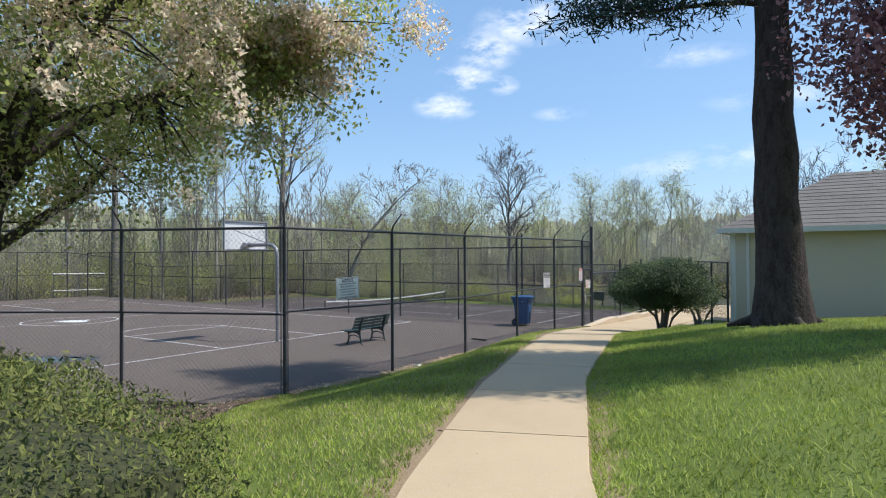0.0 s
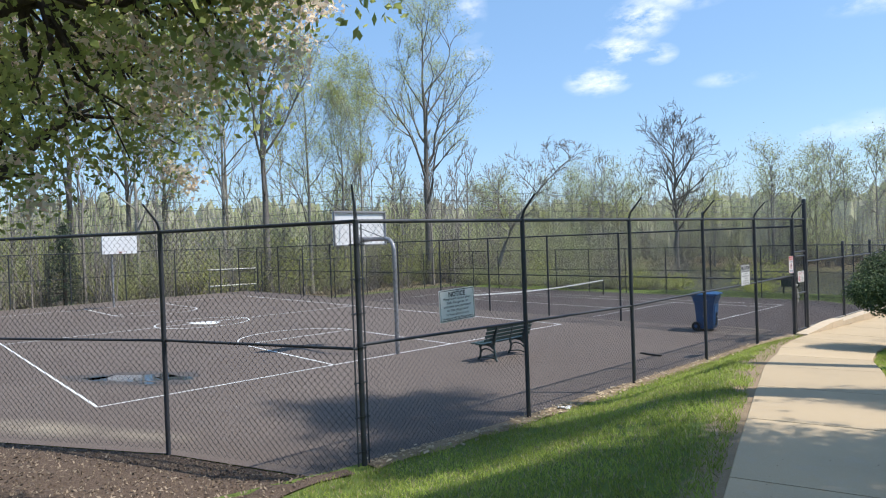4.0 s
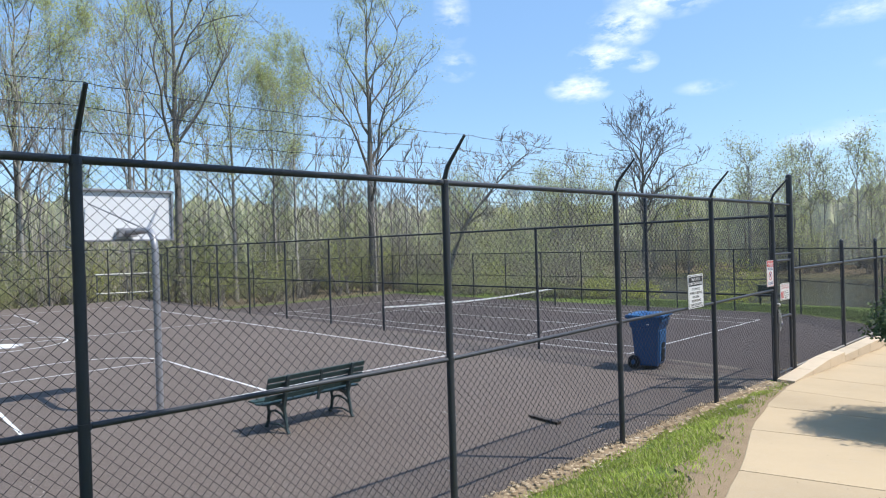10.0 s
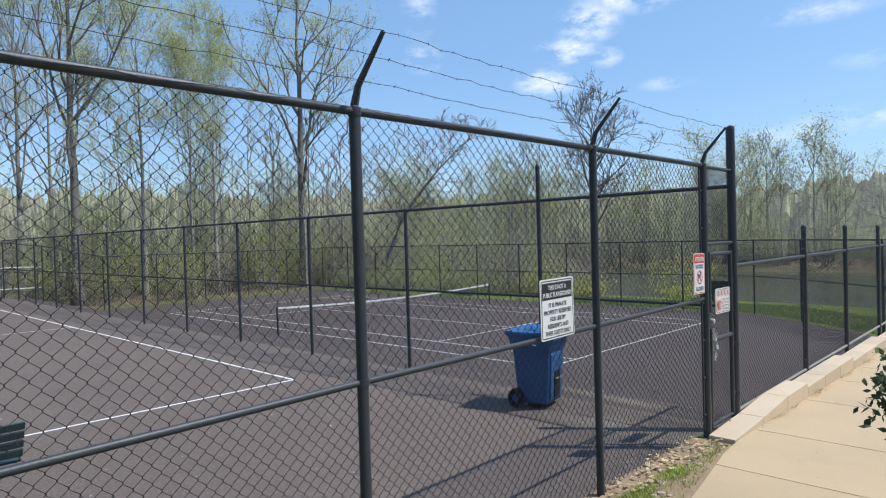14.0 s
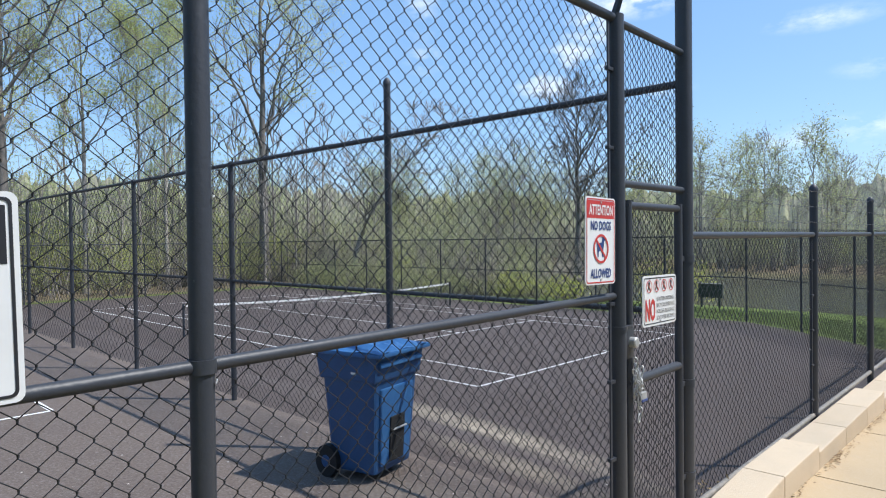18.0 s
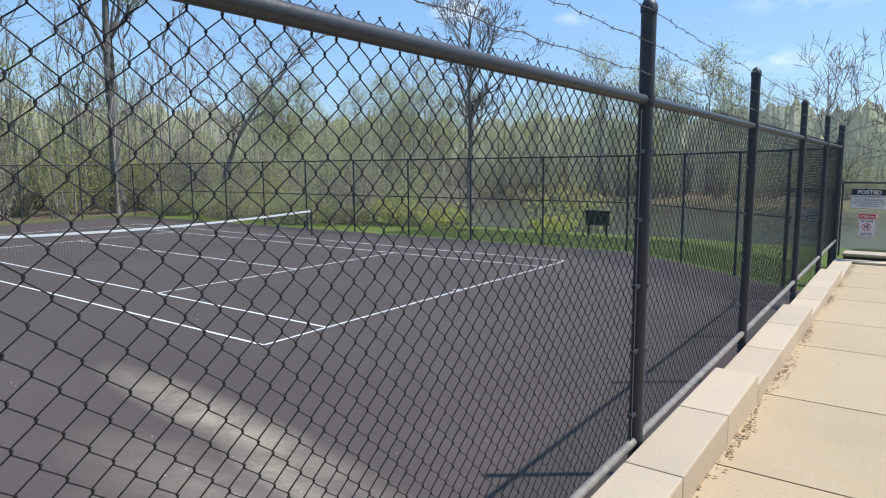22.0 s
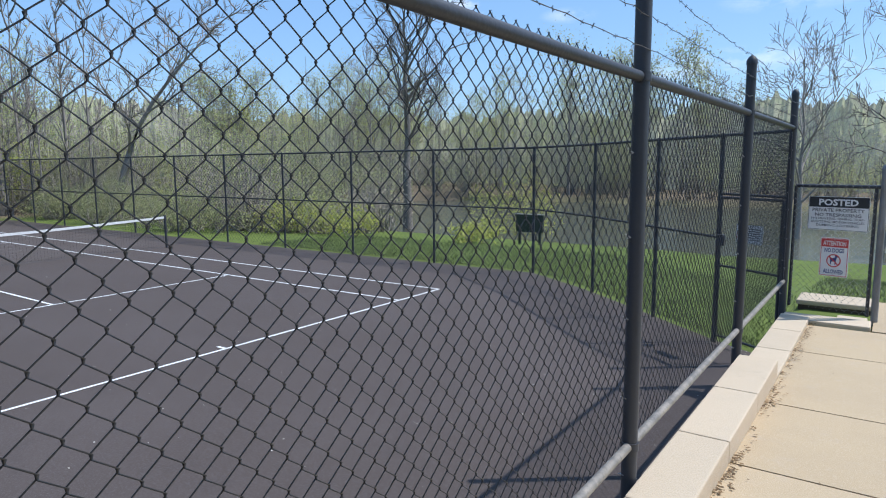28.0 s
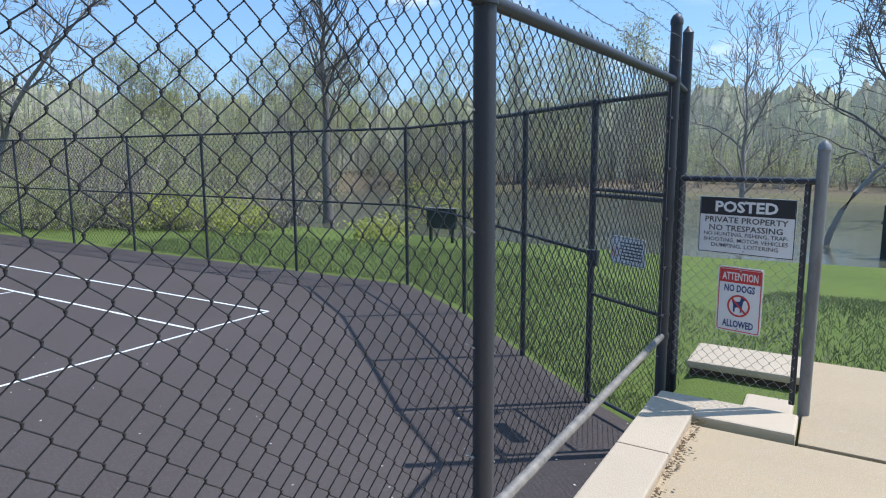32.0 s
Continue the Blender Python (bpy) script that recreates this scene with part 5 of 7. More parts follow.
BARK = mat("bark", (0.19, 0.175, 0.16), 0.9, spots=((3, 0.4, 0.65, (0.16, 0.135, 0.115), 0.7, (1, 1, 0.25)), (25, 0.5, 0.7, (0.34, 0.31, 0.27), 0.5, (1, 1, 0.3))), bump=0.7, bump_scale=22, spec=0.15)
PALEBARK = mat("pale_bark", (0.42, 0.39, 0.34), 0.85, spots=((2, 0.45, 0.6, (0.2, 0.17, 0.14), 0.8, (1, 1, 0.4)), (20, 0.5, 0.7, (0.5, 0.48, 0.43), 0.5)), bump=0.4, spec=0.15)
PINEBARK = mat("pine_bark", (0.075, 0.062, 0.058), 0.95, spots=((9, 0.42, 0.62, (0.035, 0.028, 0.026), 0.8, (1, 1, 0.3)), (30, 0.5, 0.7, (0.13, 0.11, 0.1), 0.5, (1, 1, 0.35))), bump=1.0, bump_scale=18, spec=0.1)
# paler than the near bark: distance haze is put into the colour
WOODBARK = mat("hazed_woods_bark", (0.3, 0.275, 0.25), 0.9, spots=((2, 0.4, 0.65, (0.25, 0.215, 0.185), 0.7, (1, 1, 0.3)), (20, 0.5, 0.7, (0.44, 0.4, 0.36), 0.5)), bump=0.3, spec=0.1)
SPRING = leaf_mat("spring_leaf", (0.36, 0.4, 0.08), (0.52, 0.52, 0.17), 0.55, bright=0.18)
SPRING2 = leaf_mat("young_leaf", (0.42, 0.48, 0.17), (0.58, 0.6, 0.28), 0.6, bright=0.18)
OLIVE = leaf_mat("olive_leaf", (0.33, 0.36, 0.16), (0.47, 0.47, 0.25), 0.55, bright=0.18)
# leaf colour paled for the haze over the far woods
HAZY = leaf_mat("hazed_far_leaf", (0.38, 0.42, 0.2), (0.5, 0.52, 0.28), 0.6, bright=0.18)
TWIGGY = leaf_mat("twig_buds", (0.35, 0.3, 0.25), (0.47, 0.42, 0.32), 0.45, bright=0.18)
DARKLEAF = leaf_mat("dark_leaf", (0.04, 0.07, 0.035), (0.12, 0.16, 0.06), 0.3, bright=0.5)
YEW = leaf_mat("yew_leaf", (0.045, 0.065, 0.016), (0.16, 0.17, 0.045), 0.25, bright=0.6)
BLOSSOM = leaf_mat("blossom", (0.88, 0.68, 0.56), (0.92, 0.86, 0.66), 0.6, bright=0.15)
APPLELEAF = leaf_mat("apple_leaf", (0.24, 0.3, 0.09), (0.52, 0.56, 0.2), 0.65, bright=0.25)
PINELEAF = leaf_mat("pine_needle", (0.03, 0.05, 0.03), (0.06, 0.085, 0.05), 0.15)
PLUM = leaf_mat("plum_leaf", (0.2, 0.1, 0.095), (0.58, 0.3, 0.29), 0.5)
LAWN = leaf_mat("lawn_blade", (0.085, 0.125, 0.045), (0.15, 0.18, 0.07), 0.4, bright=0.3)
BLADE = leaf_mat("grass_blade", (0.25, 0.335, 0.05), (0.42, 0.475, 0.1), 0.45, bright=0.3)


def leaf_quads(rng, centres, per, spread, size, droop=0.0, aspect=0.55, pointed=False):
    """Small leaves scattered round centres; returns vertices and four-cornered faces."""
    c = np.repeat(np.asarray(centres, float), per, 0)
    n = len(c)
    p = c + rng.normal(0, 1, (n, 3)) * spread
    d = rng.normal(0, 1, (n, 3))
    d[:, 2] -= droop
    d /= np.linalg.norm(d, axis=1, keepdims=True)
    e = rng.normal(0, 1, (n, 3))
    e -= d * (e * d).sum(1, keepdims=True)
    e /= np.linalg.norm(e, axis=1, keepdims=True)
    s = size * rng.uniform(0.6, 1.3, (n, 1))
    if pointed:
        q = np.stack([p - d * s * 0.5 - e * s * aspect * 0.5, p - d * s * 0.5 + e * s * aspect * 0.5, p + d * s * 0.5], 1)
        return q.reshape(-1, 3), np.arange(3 * n).reshape(-1, 3)
    q = np.stack([p - d * s * 0.5, p + e * s * aspect * 0.5, p + d * s * 0.5, p - e * s * aspect * 0.5], 1)
    return q.reshape(-1, 3), np.arange(4 * n).reshape(-1, 4)


def array_mesh(name, verts, quads, material, smooth=False):
    me = bpy.data.meshes.new(name)
    me.vertices.add(len(verts))
    me.vertices.foreach_set("co", np.asarray(verts, float).ravel())
    me.loops.add(quads.size)
    me.loops.foreach_set("vertex_index", quads.ravel())
    me.polygons.add(len(quads))
    me.polygons.foreach_set("loop_start", np.arange(0, quads.size, quads.shape[1]))
    me.polygons.foreach_set("loop_total", np.full(len(quads), quads.shape[1]))
    if smooth:
        me.polygons.foreach_set("use_smooth", np.ones(len(quads), bool))
    me.update()
    me.materials.append(material)
    return me


def limb_quads(limbs):
    """Tapered limbs (points, radii, sides) as vertices and four-cornered faces."""
    vs, fs, n = [], [], 0
    for pts, rs, k in limbs:
        pts = np.asarray(pts, float)
        rs = np.asarray(rs, float)
        d = np.gradient(pts, axis=0)
        d /= np.linalg.norm(d, axis=1, keepdims=True) + 1e-9
        ref = np.where(np.abs(d[:, 2:3]) < 0.9, [[0.0, 0.0, 1.0]], [[1.0, 0.0, 0.0]])
        a = np.cross(d, ref)
        a /= np.linalg.norm(a, axis=1, keepdims=True) + 1e-9
        b = np.cross(d, a)
        w = 2 * np.pi * np.arange(k) / k
        ring = pts[:, None] + (a[:, None] * np.cos(w)[None, :, None] + b[:, None] * np.sin(w)[None, :, None]) * rs[:, None, None]
        vs.append(ring.reshape(-1, 3))
        i = np.arange(len(pts) - 1)[:, None] * k + n
        j = np.arange(k)
        j2 = (j + 1) % k
        fs.append(np.stack([i + j, i + j2, i + k + j2, i + k + j], -1).reshape(-1, 4))
        n += len(pts) * k
    return np.concatenate(vs), np.concatenate(fs)


def grow(rng, height, radius, first=0.35, spread=0.55, levels=3, count=9, lean=(0, 0), upward=0.5, wobble=0.06, round_head=False, sides=8, twig=0.012):
    """A trunk with limbs, boughs and twigs. Returns the limbs and the twig tips."""
    limbs, tips = [], []
    k = 9
    pts = [np.zeros(3)]
    for i in range(1, k + 1):
        t = i / k
        pts.append(np.array([lean[0] * t * t * height + rng.normal(0, wobble) * height * 0.12 * t, lean[1] * t * t * height + rng.normal(0, wobble) * height * 0.12 * t, height * t]))
    pts = np.array(pts)
    rs = radius * (1 - np.linspace(0, 1, k + 1) ** 0.9 * 0.93)
    rs[0] *= 1.35
    limbs.append((pts, rs, sides))

    def sub(p, d, length, r, level):
        m = (5, 5, 3, 2, 2)[level]
        q = [p]
        dd = d.copy()
        for i in range(m):
            dd = dd + rng.normal(0, 0.16, 3) + np.array([0, 0, 0.1 * upward])
            dd /= np.linalg.norm(dd)
            q.append(q[-1] + dd * length / m)
        q = np.array(q)
        limbs.append((q, np.maximum(r * np.linspace(1, 0.28, m + 1), twig * 0.6), 5 if level == 1 else 3))
        if level >= levels:
            tips.extend([q[-1], q[-2]])
            return
        kids = rng.integers(3, 6)
        for j in range(kids):
            t = rng.uniform(0.3, 1.0)
            i = min(int(t * m), m - 1)
            base = q[i] + (q[i + 1] - q[i]) * (t * m - i)
            side = rng.normal(0, 1, 3)
            side -= dd * side.dot(dd)
            side /= np.linalg.norm(side)
            nd = dd * 0.75 + side * 0.75 + np.array([0, 0, 0.25 * upward])
            nd /= np.linalg.norm(nd)
            sub(base, nd, length * rng.uniform(0.42, 0.62), max(r * 0.5, twig), level + 1)

    for j in range(count):
        t = first + (1 - first) * (j + rng.uniform(0, 0.9)) / count
        i = min(int(t * k), k - 1)
        base = pts[i] + (pts[i + 1] - pts[i]) * (t * k - i)
        w = j * 2.4 + rng.uniform(-0.5, 0.5)
        up = upward + 0.4 * t
        d = np.array([math.cos(w), math.sin(w), up])
        d /= np.linalg.norm(d)
        length = height * spread * ((0.62 + 0.42 * math.sin(math.pi * (t - first) / (1 - first))) if round_head else (1.15 - 0.75 * t)) * rng.uniform(0.75, 1.2)
        sub(base, d, length, max(radius * (1 - t * 0.75) * 0.5, twig * 2), 1)
    return limbs, np.array(tips)


def tree(name, place, label, seed, height, radius, leaf=None, per=5, size=0.16, leaf_spread=0.3, bark=BARK, category="tree", group="", **kw):
    rng = np.random.default_rng(seed)
    limbs, tips = grow(rng, height, radius, **kw)
    x, y = place[:2]
    z = place[2] if len(place) > 2 else float(ground_z(x, y)) - 0.05
    t = thing(name, (x, y, z), label, category, group)
    v, f = limb_quads(limbs[:1])
    part("trunk", array_mesh("trunk", v, f, bark, True), bark, t)
    v, f = limb_quads(limbs[1:])
    part("branching", array_mesh("branching", v, f, bark, True), bark, t)
    if leaf is not None and per:
        v, f = leaf_quads(rng, tips, per, leaf_spread, size, pointed=True)
        part("crown", array_mesh("crown", v, f, leaf), leaf, t)
    return t


# tall trees behind the courts
tall = [
    ((-51, 16.5), 24, 0.32, SPRING2, 2, BARK), ((-50, 20.5), 22, 0.26, SPRING2, 2, BARK), ((-46, 20.0), 17, 0.2, None, 0, PALEBARK),
    ((-45.5, 26.7), 21, 0.22, None, 0, PALEBARK), ((-43, 29.2), 25, 0.36, SPRING2, 1, BARK), ((-44, 33.9), 19, 0.2, SPRING2, 2, WOODBARK),
    ((-43.5, 37.2), 17, 0.16, SPRING2, 1, WOODBARK), ((-42.5, 38.6), 18, 0.16, SPRING2, 2, PALEBARK), ((-41, 45.2), 24, 0.42, SPRING2, 2, BARK),
    ((-48, 10.5), 20, 0.22, SPRING2, 2, WOODBARK), ((-46, 3), 22, 0.25, SPRING2, 2, WOODBARK), ((-52, 24), 21, 0.18, SPRING2, 2, WOODBARK),
    ((-55, 31), 22, 0.2, SPRING, 2, WOODBARK), ((-44, -6), 21, 0.22, SPRING2, 2, WOODBARK),
]
for i, (place, h, r, leaf, per, bark) in enumerate(tall):
    kind_of = "tall slender tree in pale spring leaf behind the courts" if per > 1 else ("tall bare white-barked tree behind the courts" if bark is PALEBARK else "tall dark-trunked tree just coming into leaf")
    tree("tree", place, kind_of, 40 + i, h * 1.05, r, leaf, per * 5, 0.13, 0.36, bark, group="trees behind the courts", first=0.27, spread=0.37, levels=4, count=13, upward=1.15, wobble=0.04, twig=0.012)
# the leaning bare tree and the round bare tree by the pond
tree("leaning_tree", (-36, 49.5), "leaning bare tree with fine drooping twigs", 71, 12, 0.24, None, 0, bark=WOODBARK, first=0.3, spread=0.42, levels=4, count=13, lean=(0.5, 0.38), upward=0.6, twig=0.024)
tree("round_tree", (-24.0, 61.5), "bare round-headed tree on the pond bank", 72, 15.2, 0.34, None, 0, bark=BARK, first=0.42, spread=0.25, levels=4, count=24, upward=0.85, twig=0.02, round_head=True)
tree("bank_tree", (4.2, 78), "wide bare tree across the pond", 73, 11.5, 0.34, None, 0, bark=BARK, first=0.22, spread=0.52, levels=4, count=16, upward=0.6, twig=0.03, round_head=True)
tree("bank_tree", (-3.0, 68), "wide-spreading bare tree on the pond bank", 77, 9.0, 0.2, None, 0, bark=WOODBARK, first=0.28, spread=0.45, levels=4, count=12, upward=0.8, twig=0.016, round_head=True)
tree("bank_tree", (0.6, 65), "dark leaning bare tree at the pond's edge", 74, 7.5, 0.17, None, 0, bark=WOODBARK, first=0.45, spread=0.3, levels=4, count=8, lean=(0.7, 0.0), upward=0.7, twig=0.014)

# ---- woods: one mass of trunks and one of leaves for each kind ----
def woods(name, label, leaf, seed, spots, bark, per, size, heights, levels=2, radius=0.12, count=8, spread_leaf=0.5, **kw):
    rng = np.random.default_rng(seed)
    kinds = []
    for k in range(3):
        limbs, tips = grow(rng, 10.0, radius, levels=levels, count=count, sides=4, twig=0.022, **kw)
        kinds.append((limb_quads(limbs), leaf_quads(rng, tips, per, spread_leaf, size, pointed=True) if per else None))
    tv, tf, lv, lf, a, b = [], [], [], [], 0, 0
    for x, y in spots:
        (v, f), leaves = kinds[rng.integers(0, 3)]
        s = rng.uniform(*heights) / 10
        w = rng.uniform(0, 6.28)
        rot = np.array([[math.cos(w), -math.sin(w), 0], [math.sin(w), math.cos(w), 0], [0, 0, 1]])
        o = np.array([x, y, float(ground_z(x, y)) - 0.1])
        sc = np.array([s * rng.uniform(0.8, 1.1), s * rng.uniform(0.8, 1.1), s])
        tv.append((v * sc) @ rot.T + o)
        tf.append(f + a)
        a += len(v)
        if leaves:
            lv.append((leaves[0] * sc) @ rot.T + o)
            lf.append(leaves[1] + b)
            b += len(leaves[0])
    w = thing(name, (0, 0, 0), label, "woods", kind="stuff")
    part("trunks", array_mesh("trunks", np.concatenate(tv), np.concatenate(tf), bark, True), bark, w, kind="stuff")
    if lv:
        part("leaves", array_mesh("leaves", np.concatenate(lv), np.concatenate(lf), leaf), leaf, w, kind="stuff")
    return w


def thicket(label, leaf, seed, shrubs, per, size, stems=5):
    """Shrubs (x, y, height, radius) grown into one another: a mass of small leaves over thin stems."""
    rng = np.random.default_rng(seed)
    pts, limbs = [], []
    for x, y, h, r in shrubs:
        z = float(ground_z(x, y))
        d = rng.normal(0, 1, (per, 3))
        d /= np.linalg.norm(d, axis=1, keepdims=True)
        k = rng.uniform(0, 6, 3)
        lump = 1 + 0.22 * np.sin(d[:, 0] * 4 + k[0]) * np.cos(d[:, 2] * 5 + k[1]) + 0.12 * np.sin(d[:, 1] * 9 + k[2])
        q = d * (rng.uniform(0.05, 1.0, per) ** 0.5 * lump)[:, None] * (r, r, h * 0.5) + (x, y, z + h * 0.5)
        pts.append(q)
        for e in q[:stems]:
            b = np.array([x + rng.normal(0, 0.25), y + rng.normal(0, 0.25), z - 0.1])
            limbs.append((np.array([b, b * 0.45 + e * 0.55 + rng.normal(0, 0.12, 3), e + (0, 0, 0.15 * h)]), np.array([0.03, 0.02, 0.008]) * (0.6 + h / 8), 3))
    w = thing("woods", (0, 0, 0), label, "shrubs", kind="stuff")
    v, f = leaf_quads(rng, np.concatenate(pts), 1, 0.04, size, pointed=True)
    part("leaves", array_mesh("leaves", v, f, leaf), leaf, w, kind="stuff")
    v, f = limb_quads(limbs)
    part("stems", array_mesh("stems", v, f, WOODBARK, True), WOODBARK, w, kind="stuff")


def ring_spots(rng, n, a0, a1, r0, r1, cx=0.0, cy=18.0):
    """Places in a sector: angles in degrees to the left of +y."""
    out = []
    for _ in range(n):
        a = radians(rng.uniform(a0, a1))
        r = rng.uniform(r0, r1)
        out.append((cx - r * math.sin(a), cy + r * math.cos(a)))
    return out


wr = random.Random(7)


def brush(n, xs, ys, hs, rs, power=1.0):
    return [(xs[0] + (xs[1] - xs[0]) * wr.uniform(0, 1) ** power, wr.uniform(*ys), wr.uniform(*hs), wr.uniform(*rs)) for _ in range(n)]


def ring_brush(n, a0, a1, r0, r1, hs, rs):
    return [(x, y, wr.uniform(*hs), wr.uniform(*rs)) for x, y in ring_spots(wr, n, a0, a1, r0, r1)]


# across the pond, lower where the valley opens
def low_gap(spots):
    return [s for s in spots if not -15 < s[0] < 8]


woods("woods", "pale hazy spring woods across the pond", HAZY, 5, low_gap(ring_spots(wr, 85, -42, 50, 84, 108)), WOODBARK, 7, 0.15, (10, 16), 3, spread_leaf=0.55, first=0.25, spread=0.4, upward=0.9)
woods("woods", "bright yellow-green spring trees in the woods", SPRING, 6, ring_spots(wr, 26, -40, 50, 80, 100), WOODBARK, 9, 0.15, (7, 12), 3, spread_leaf=0.5, first=0.2, spread=0.42, upward=0.8)
woods("woods", "bare grey-brown trees in the woods", None, 8, low_gap(ring_spots(wr, 42, -42, 52, 80, 104)), WOODBARK, 0, 0, (10, 17), 3, first=0.3, spread=0.36, upward=1.0)
thicket("green thicket along the far pond bank", OLIVE, 12, ring_brush(70, -40, 40, 83, 96, (2.5, 6.5), (2.0, 4.0)), 620, 0.16)
thicket("dense brush at the far shore", OLIVE, 38, ring_brush(60, -40, 45, 79, 84, (3.5, 8), (2.0, 3.4)), 620, 0.16, 12)
thicket("grey-brown brush in the far woods", TWIGGY, 22, ring_brush(70, -40, 50, 84, 100, (4, 9.5), (2.0, 3.6)), 500, 0.15, 20)
thicket("pale hazy brush in the far woods", HAZY, 23, [(x, y, h * (0.85 if -15 < x < 8 else 1), r) for x, y, h, r in ring_brush(130, -42, 52, 86, 106, (8, 15.0), (2.8, 4.6))], 820, 0.15)
# behind the courts
woods("woods", "young woods behind the courts in pale leaf", SPRING2, 9, [(-44 - 22 * wr.uniform(0, 1), wr.uniform(-25, 62)) for _ in range(60)], WOODBARK, 12, 0.15, (6, 12), spread_leaf=0.7, first=0.2, spread=0.34, upward=1.1)
woods("woods", "bare saplings and poles behind the courts", None, 10, [(-38.5 - wr.uniform(0, 20), wr.uniform(-20, 52)) for _ in range(75)], WOODBARK, 0, 0, (7, 15), 3, 0.11, 7, first=0.25, spread=0.26, upward=1.5)
thicket("olive understorey thicket behind the courts", OLIVE, 11, brush(95, (-38.6, -48), (-25, 60), (2.0, 5.0), (1.2, 2.4)), 620, 0.125, 9)
thicket("yellow-green brush behind the courts", SPRING, 24, brush(85, (-39, -54), (-25, 60), (2.5, 7.5), (1.4, 2.6)), 600, 0.125, 7)
thicket("bare twiggy brush behind the courts", TWIGGY, 25, brush(60, (-38.8, -54), (-25, 60), (3.0, 9.0), (1.4, 2.4)), 420, 0.12, 20)
thicket("pale young growth deep in the woods", HAZY, 26, brush(100, (-52, -66), (-35, 70), (7.0, 13.0), (2.4, 4.2)), 640, 0.19, 8)
thicket("pale young growth south of the courts", HAZY, 36, brush(42, (-44, -66), (-30, 18), (5.0, 11.0), (2.2, 3.6)), 560, 0.18, 10)
thicket("olive saplings deep in the woods", OLIVE, 39, brush(55, (-43, -51), (-5, 50), (4.5, 8.0), (1.6, 2.6)), 560, 0.14, 10)
thicket("olive brush south of the courts", OLIVE, 37, brush(30, (-38.8, -46), (-20, 16), (2.5, 6.0), (1.4, 2.4)), 560, 0.125, 8)
# pond bank beyond the tennis court
thicket("low green brush on the bank behind the tennis court", OLIVE, 13, brush(62, (-38, -19), (45.4, 51), (0.9, 2.6), (1.0, 1.9)), 480, 0.11, 10)
thicket("bare twiggy brush on the near pond bank", TWIGGY, 27, brush(48, (-44, -19), (47, 58), (1.6, 4.5), (1.2, 2.2)), 320, 0.12, 20)
thicket("tall brush at the corner of the pond", OLIVE, 28, brush(40, (-62, -32), (52, 76), (4.0, 8.0), (2.0, 3.5)), 480, 0.2, 10)
thicket("yellow-green shrubs by the pond", SPRING, 29, [(-19.0, 63.5, 4.6, 1.9), (-17.2, 64.2, 4.9, 2.0), (-15.8, 63.4, 4.3, 1.7), (-27, 53, 2.4, 1.5), (-22.5, 52, 1.8, 1.4), (-31, 50, 2.6, 1.6), (-12.5, 51.2, 0.9, 1.2), (-17.5, 49.4, 1.3, 1.5), (-20.5, 48.6, 1.6, 1.6)], 700, 0.17, 10)
woods("woods", "trees closing the grounds behind the path", OLIVE, 14, ring_spots(wr, 34, 118, 330, 45, 75), WOODBARK, 14, 0.7, (8, 14), spread_leaf=0.8, first=0.2, spread=0.45, upward=0.7)

def fir(x, y, height, seed):
    rng = np.random.default_rng(seed)
    z = float(ground_z(x, y))
    t = thing("fir_tree", (x, y, z), "dark evergreen conifer among the bare woods", "tree")
    v, f = limb_quads([(np.array([(0, 0, -0.1), (0, 0, height * 0.5), (0, 0, height)]), np.array([0.14, 0.09, 0.02]), 7)])
    part("trunk", array_mesh("trunk", v, f, PINEBARK, True), PINEBARK, t)
    limbs, tips = [], []
    for i in range(60):
        k = i / 60
        w = i * 2.4
        r = (height * 0.26 * (1 - k) + 0.15) * rng.uniform(0.7, 1.1)
        h = height * (0.12 + 0.86 * k)
        e = np.array([r * math.cos(w), r * math.sin(w), h - 0.12 * r])
        limbs.append((np.array([(0, 0, h), e * 0.5 + np.array([0, 0, h]) * 0.5, e]), np.array([0.03, 0.02, 0.008]), 3))
        tips += [e * q + np.array([0, 0, h]) * (1 - q) for q in (0.3, 0.5, 0.7, 0.85, 1.0)]
    v, f = limb_quads(limbs)
    part("branching", array_mesh("branching", v, f, PINEBARK, True), PINEBARK, t)
    v, f = leaf_quads(rng, np.array(tips), 12, 0.12, 0.2, 0.3, 0.25, True)
    part("needles", array_mesh("needles", v, f, PINELEAF), PINELEAF, t)


fir(-41.0, 14.0, 5.8, 55)

WOODWALL = mat("far_woods_glow", (0.21, 0.19, 0.15), 1.0, spots=((0.09, 0.42, 0.58, (0.3, 0.32, 0.13), 0.8), (0.35, 0.45, 0.6, (0.17, 0.15, 0.13), 0.7, (1, 1, 0.25)), (1.6, 0.45, 0.6, (0.33, 0.32, 0.2), 0.6, (1, 1, 0.6)), (4.5, 0.5, 0.62, (0.1, 0.085, 0.07), 0.7, (1, 1, 0.22))), bump=1.0, bump_scale=1.4, spec=0.0)
# weak emission stands in for aerial haze over the backlit skyline
haze_glow = WOODWALL.node_tree.nodes["Principled BSDF"]
haze_glow.inputs["Emission Color"].default_value, haze_glow.inputs["Emission Strength"].default_value = (0.38, 0.42, 0.38, 1), 0.28
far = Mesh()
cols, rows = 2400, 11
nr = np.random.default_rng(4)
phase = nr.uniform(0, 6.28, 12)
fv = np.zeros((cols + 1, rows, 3))
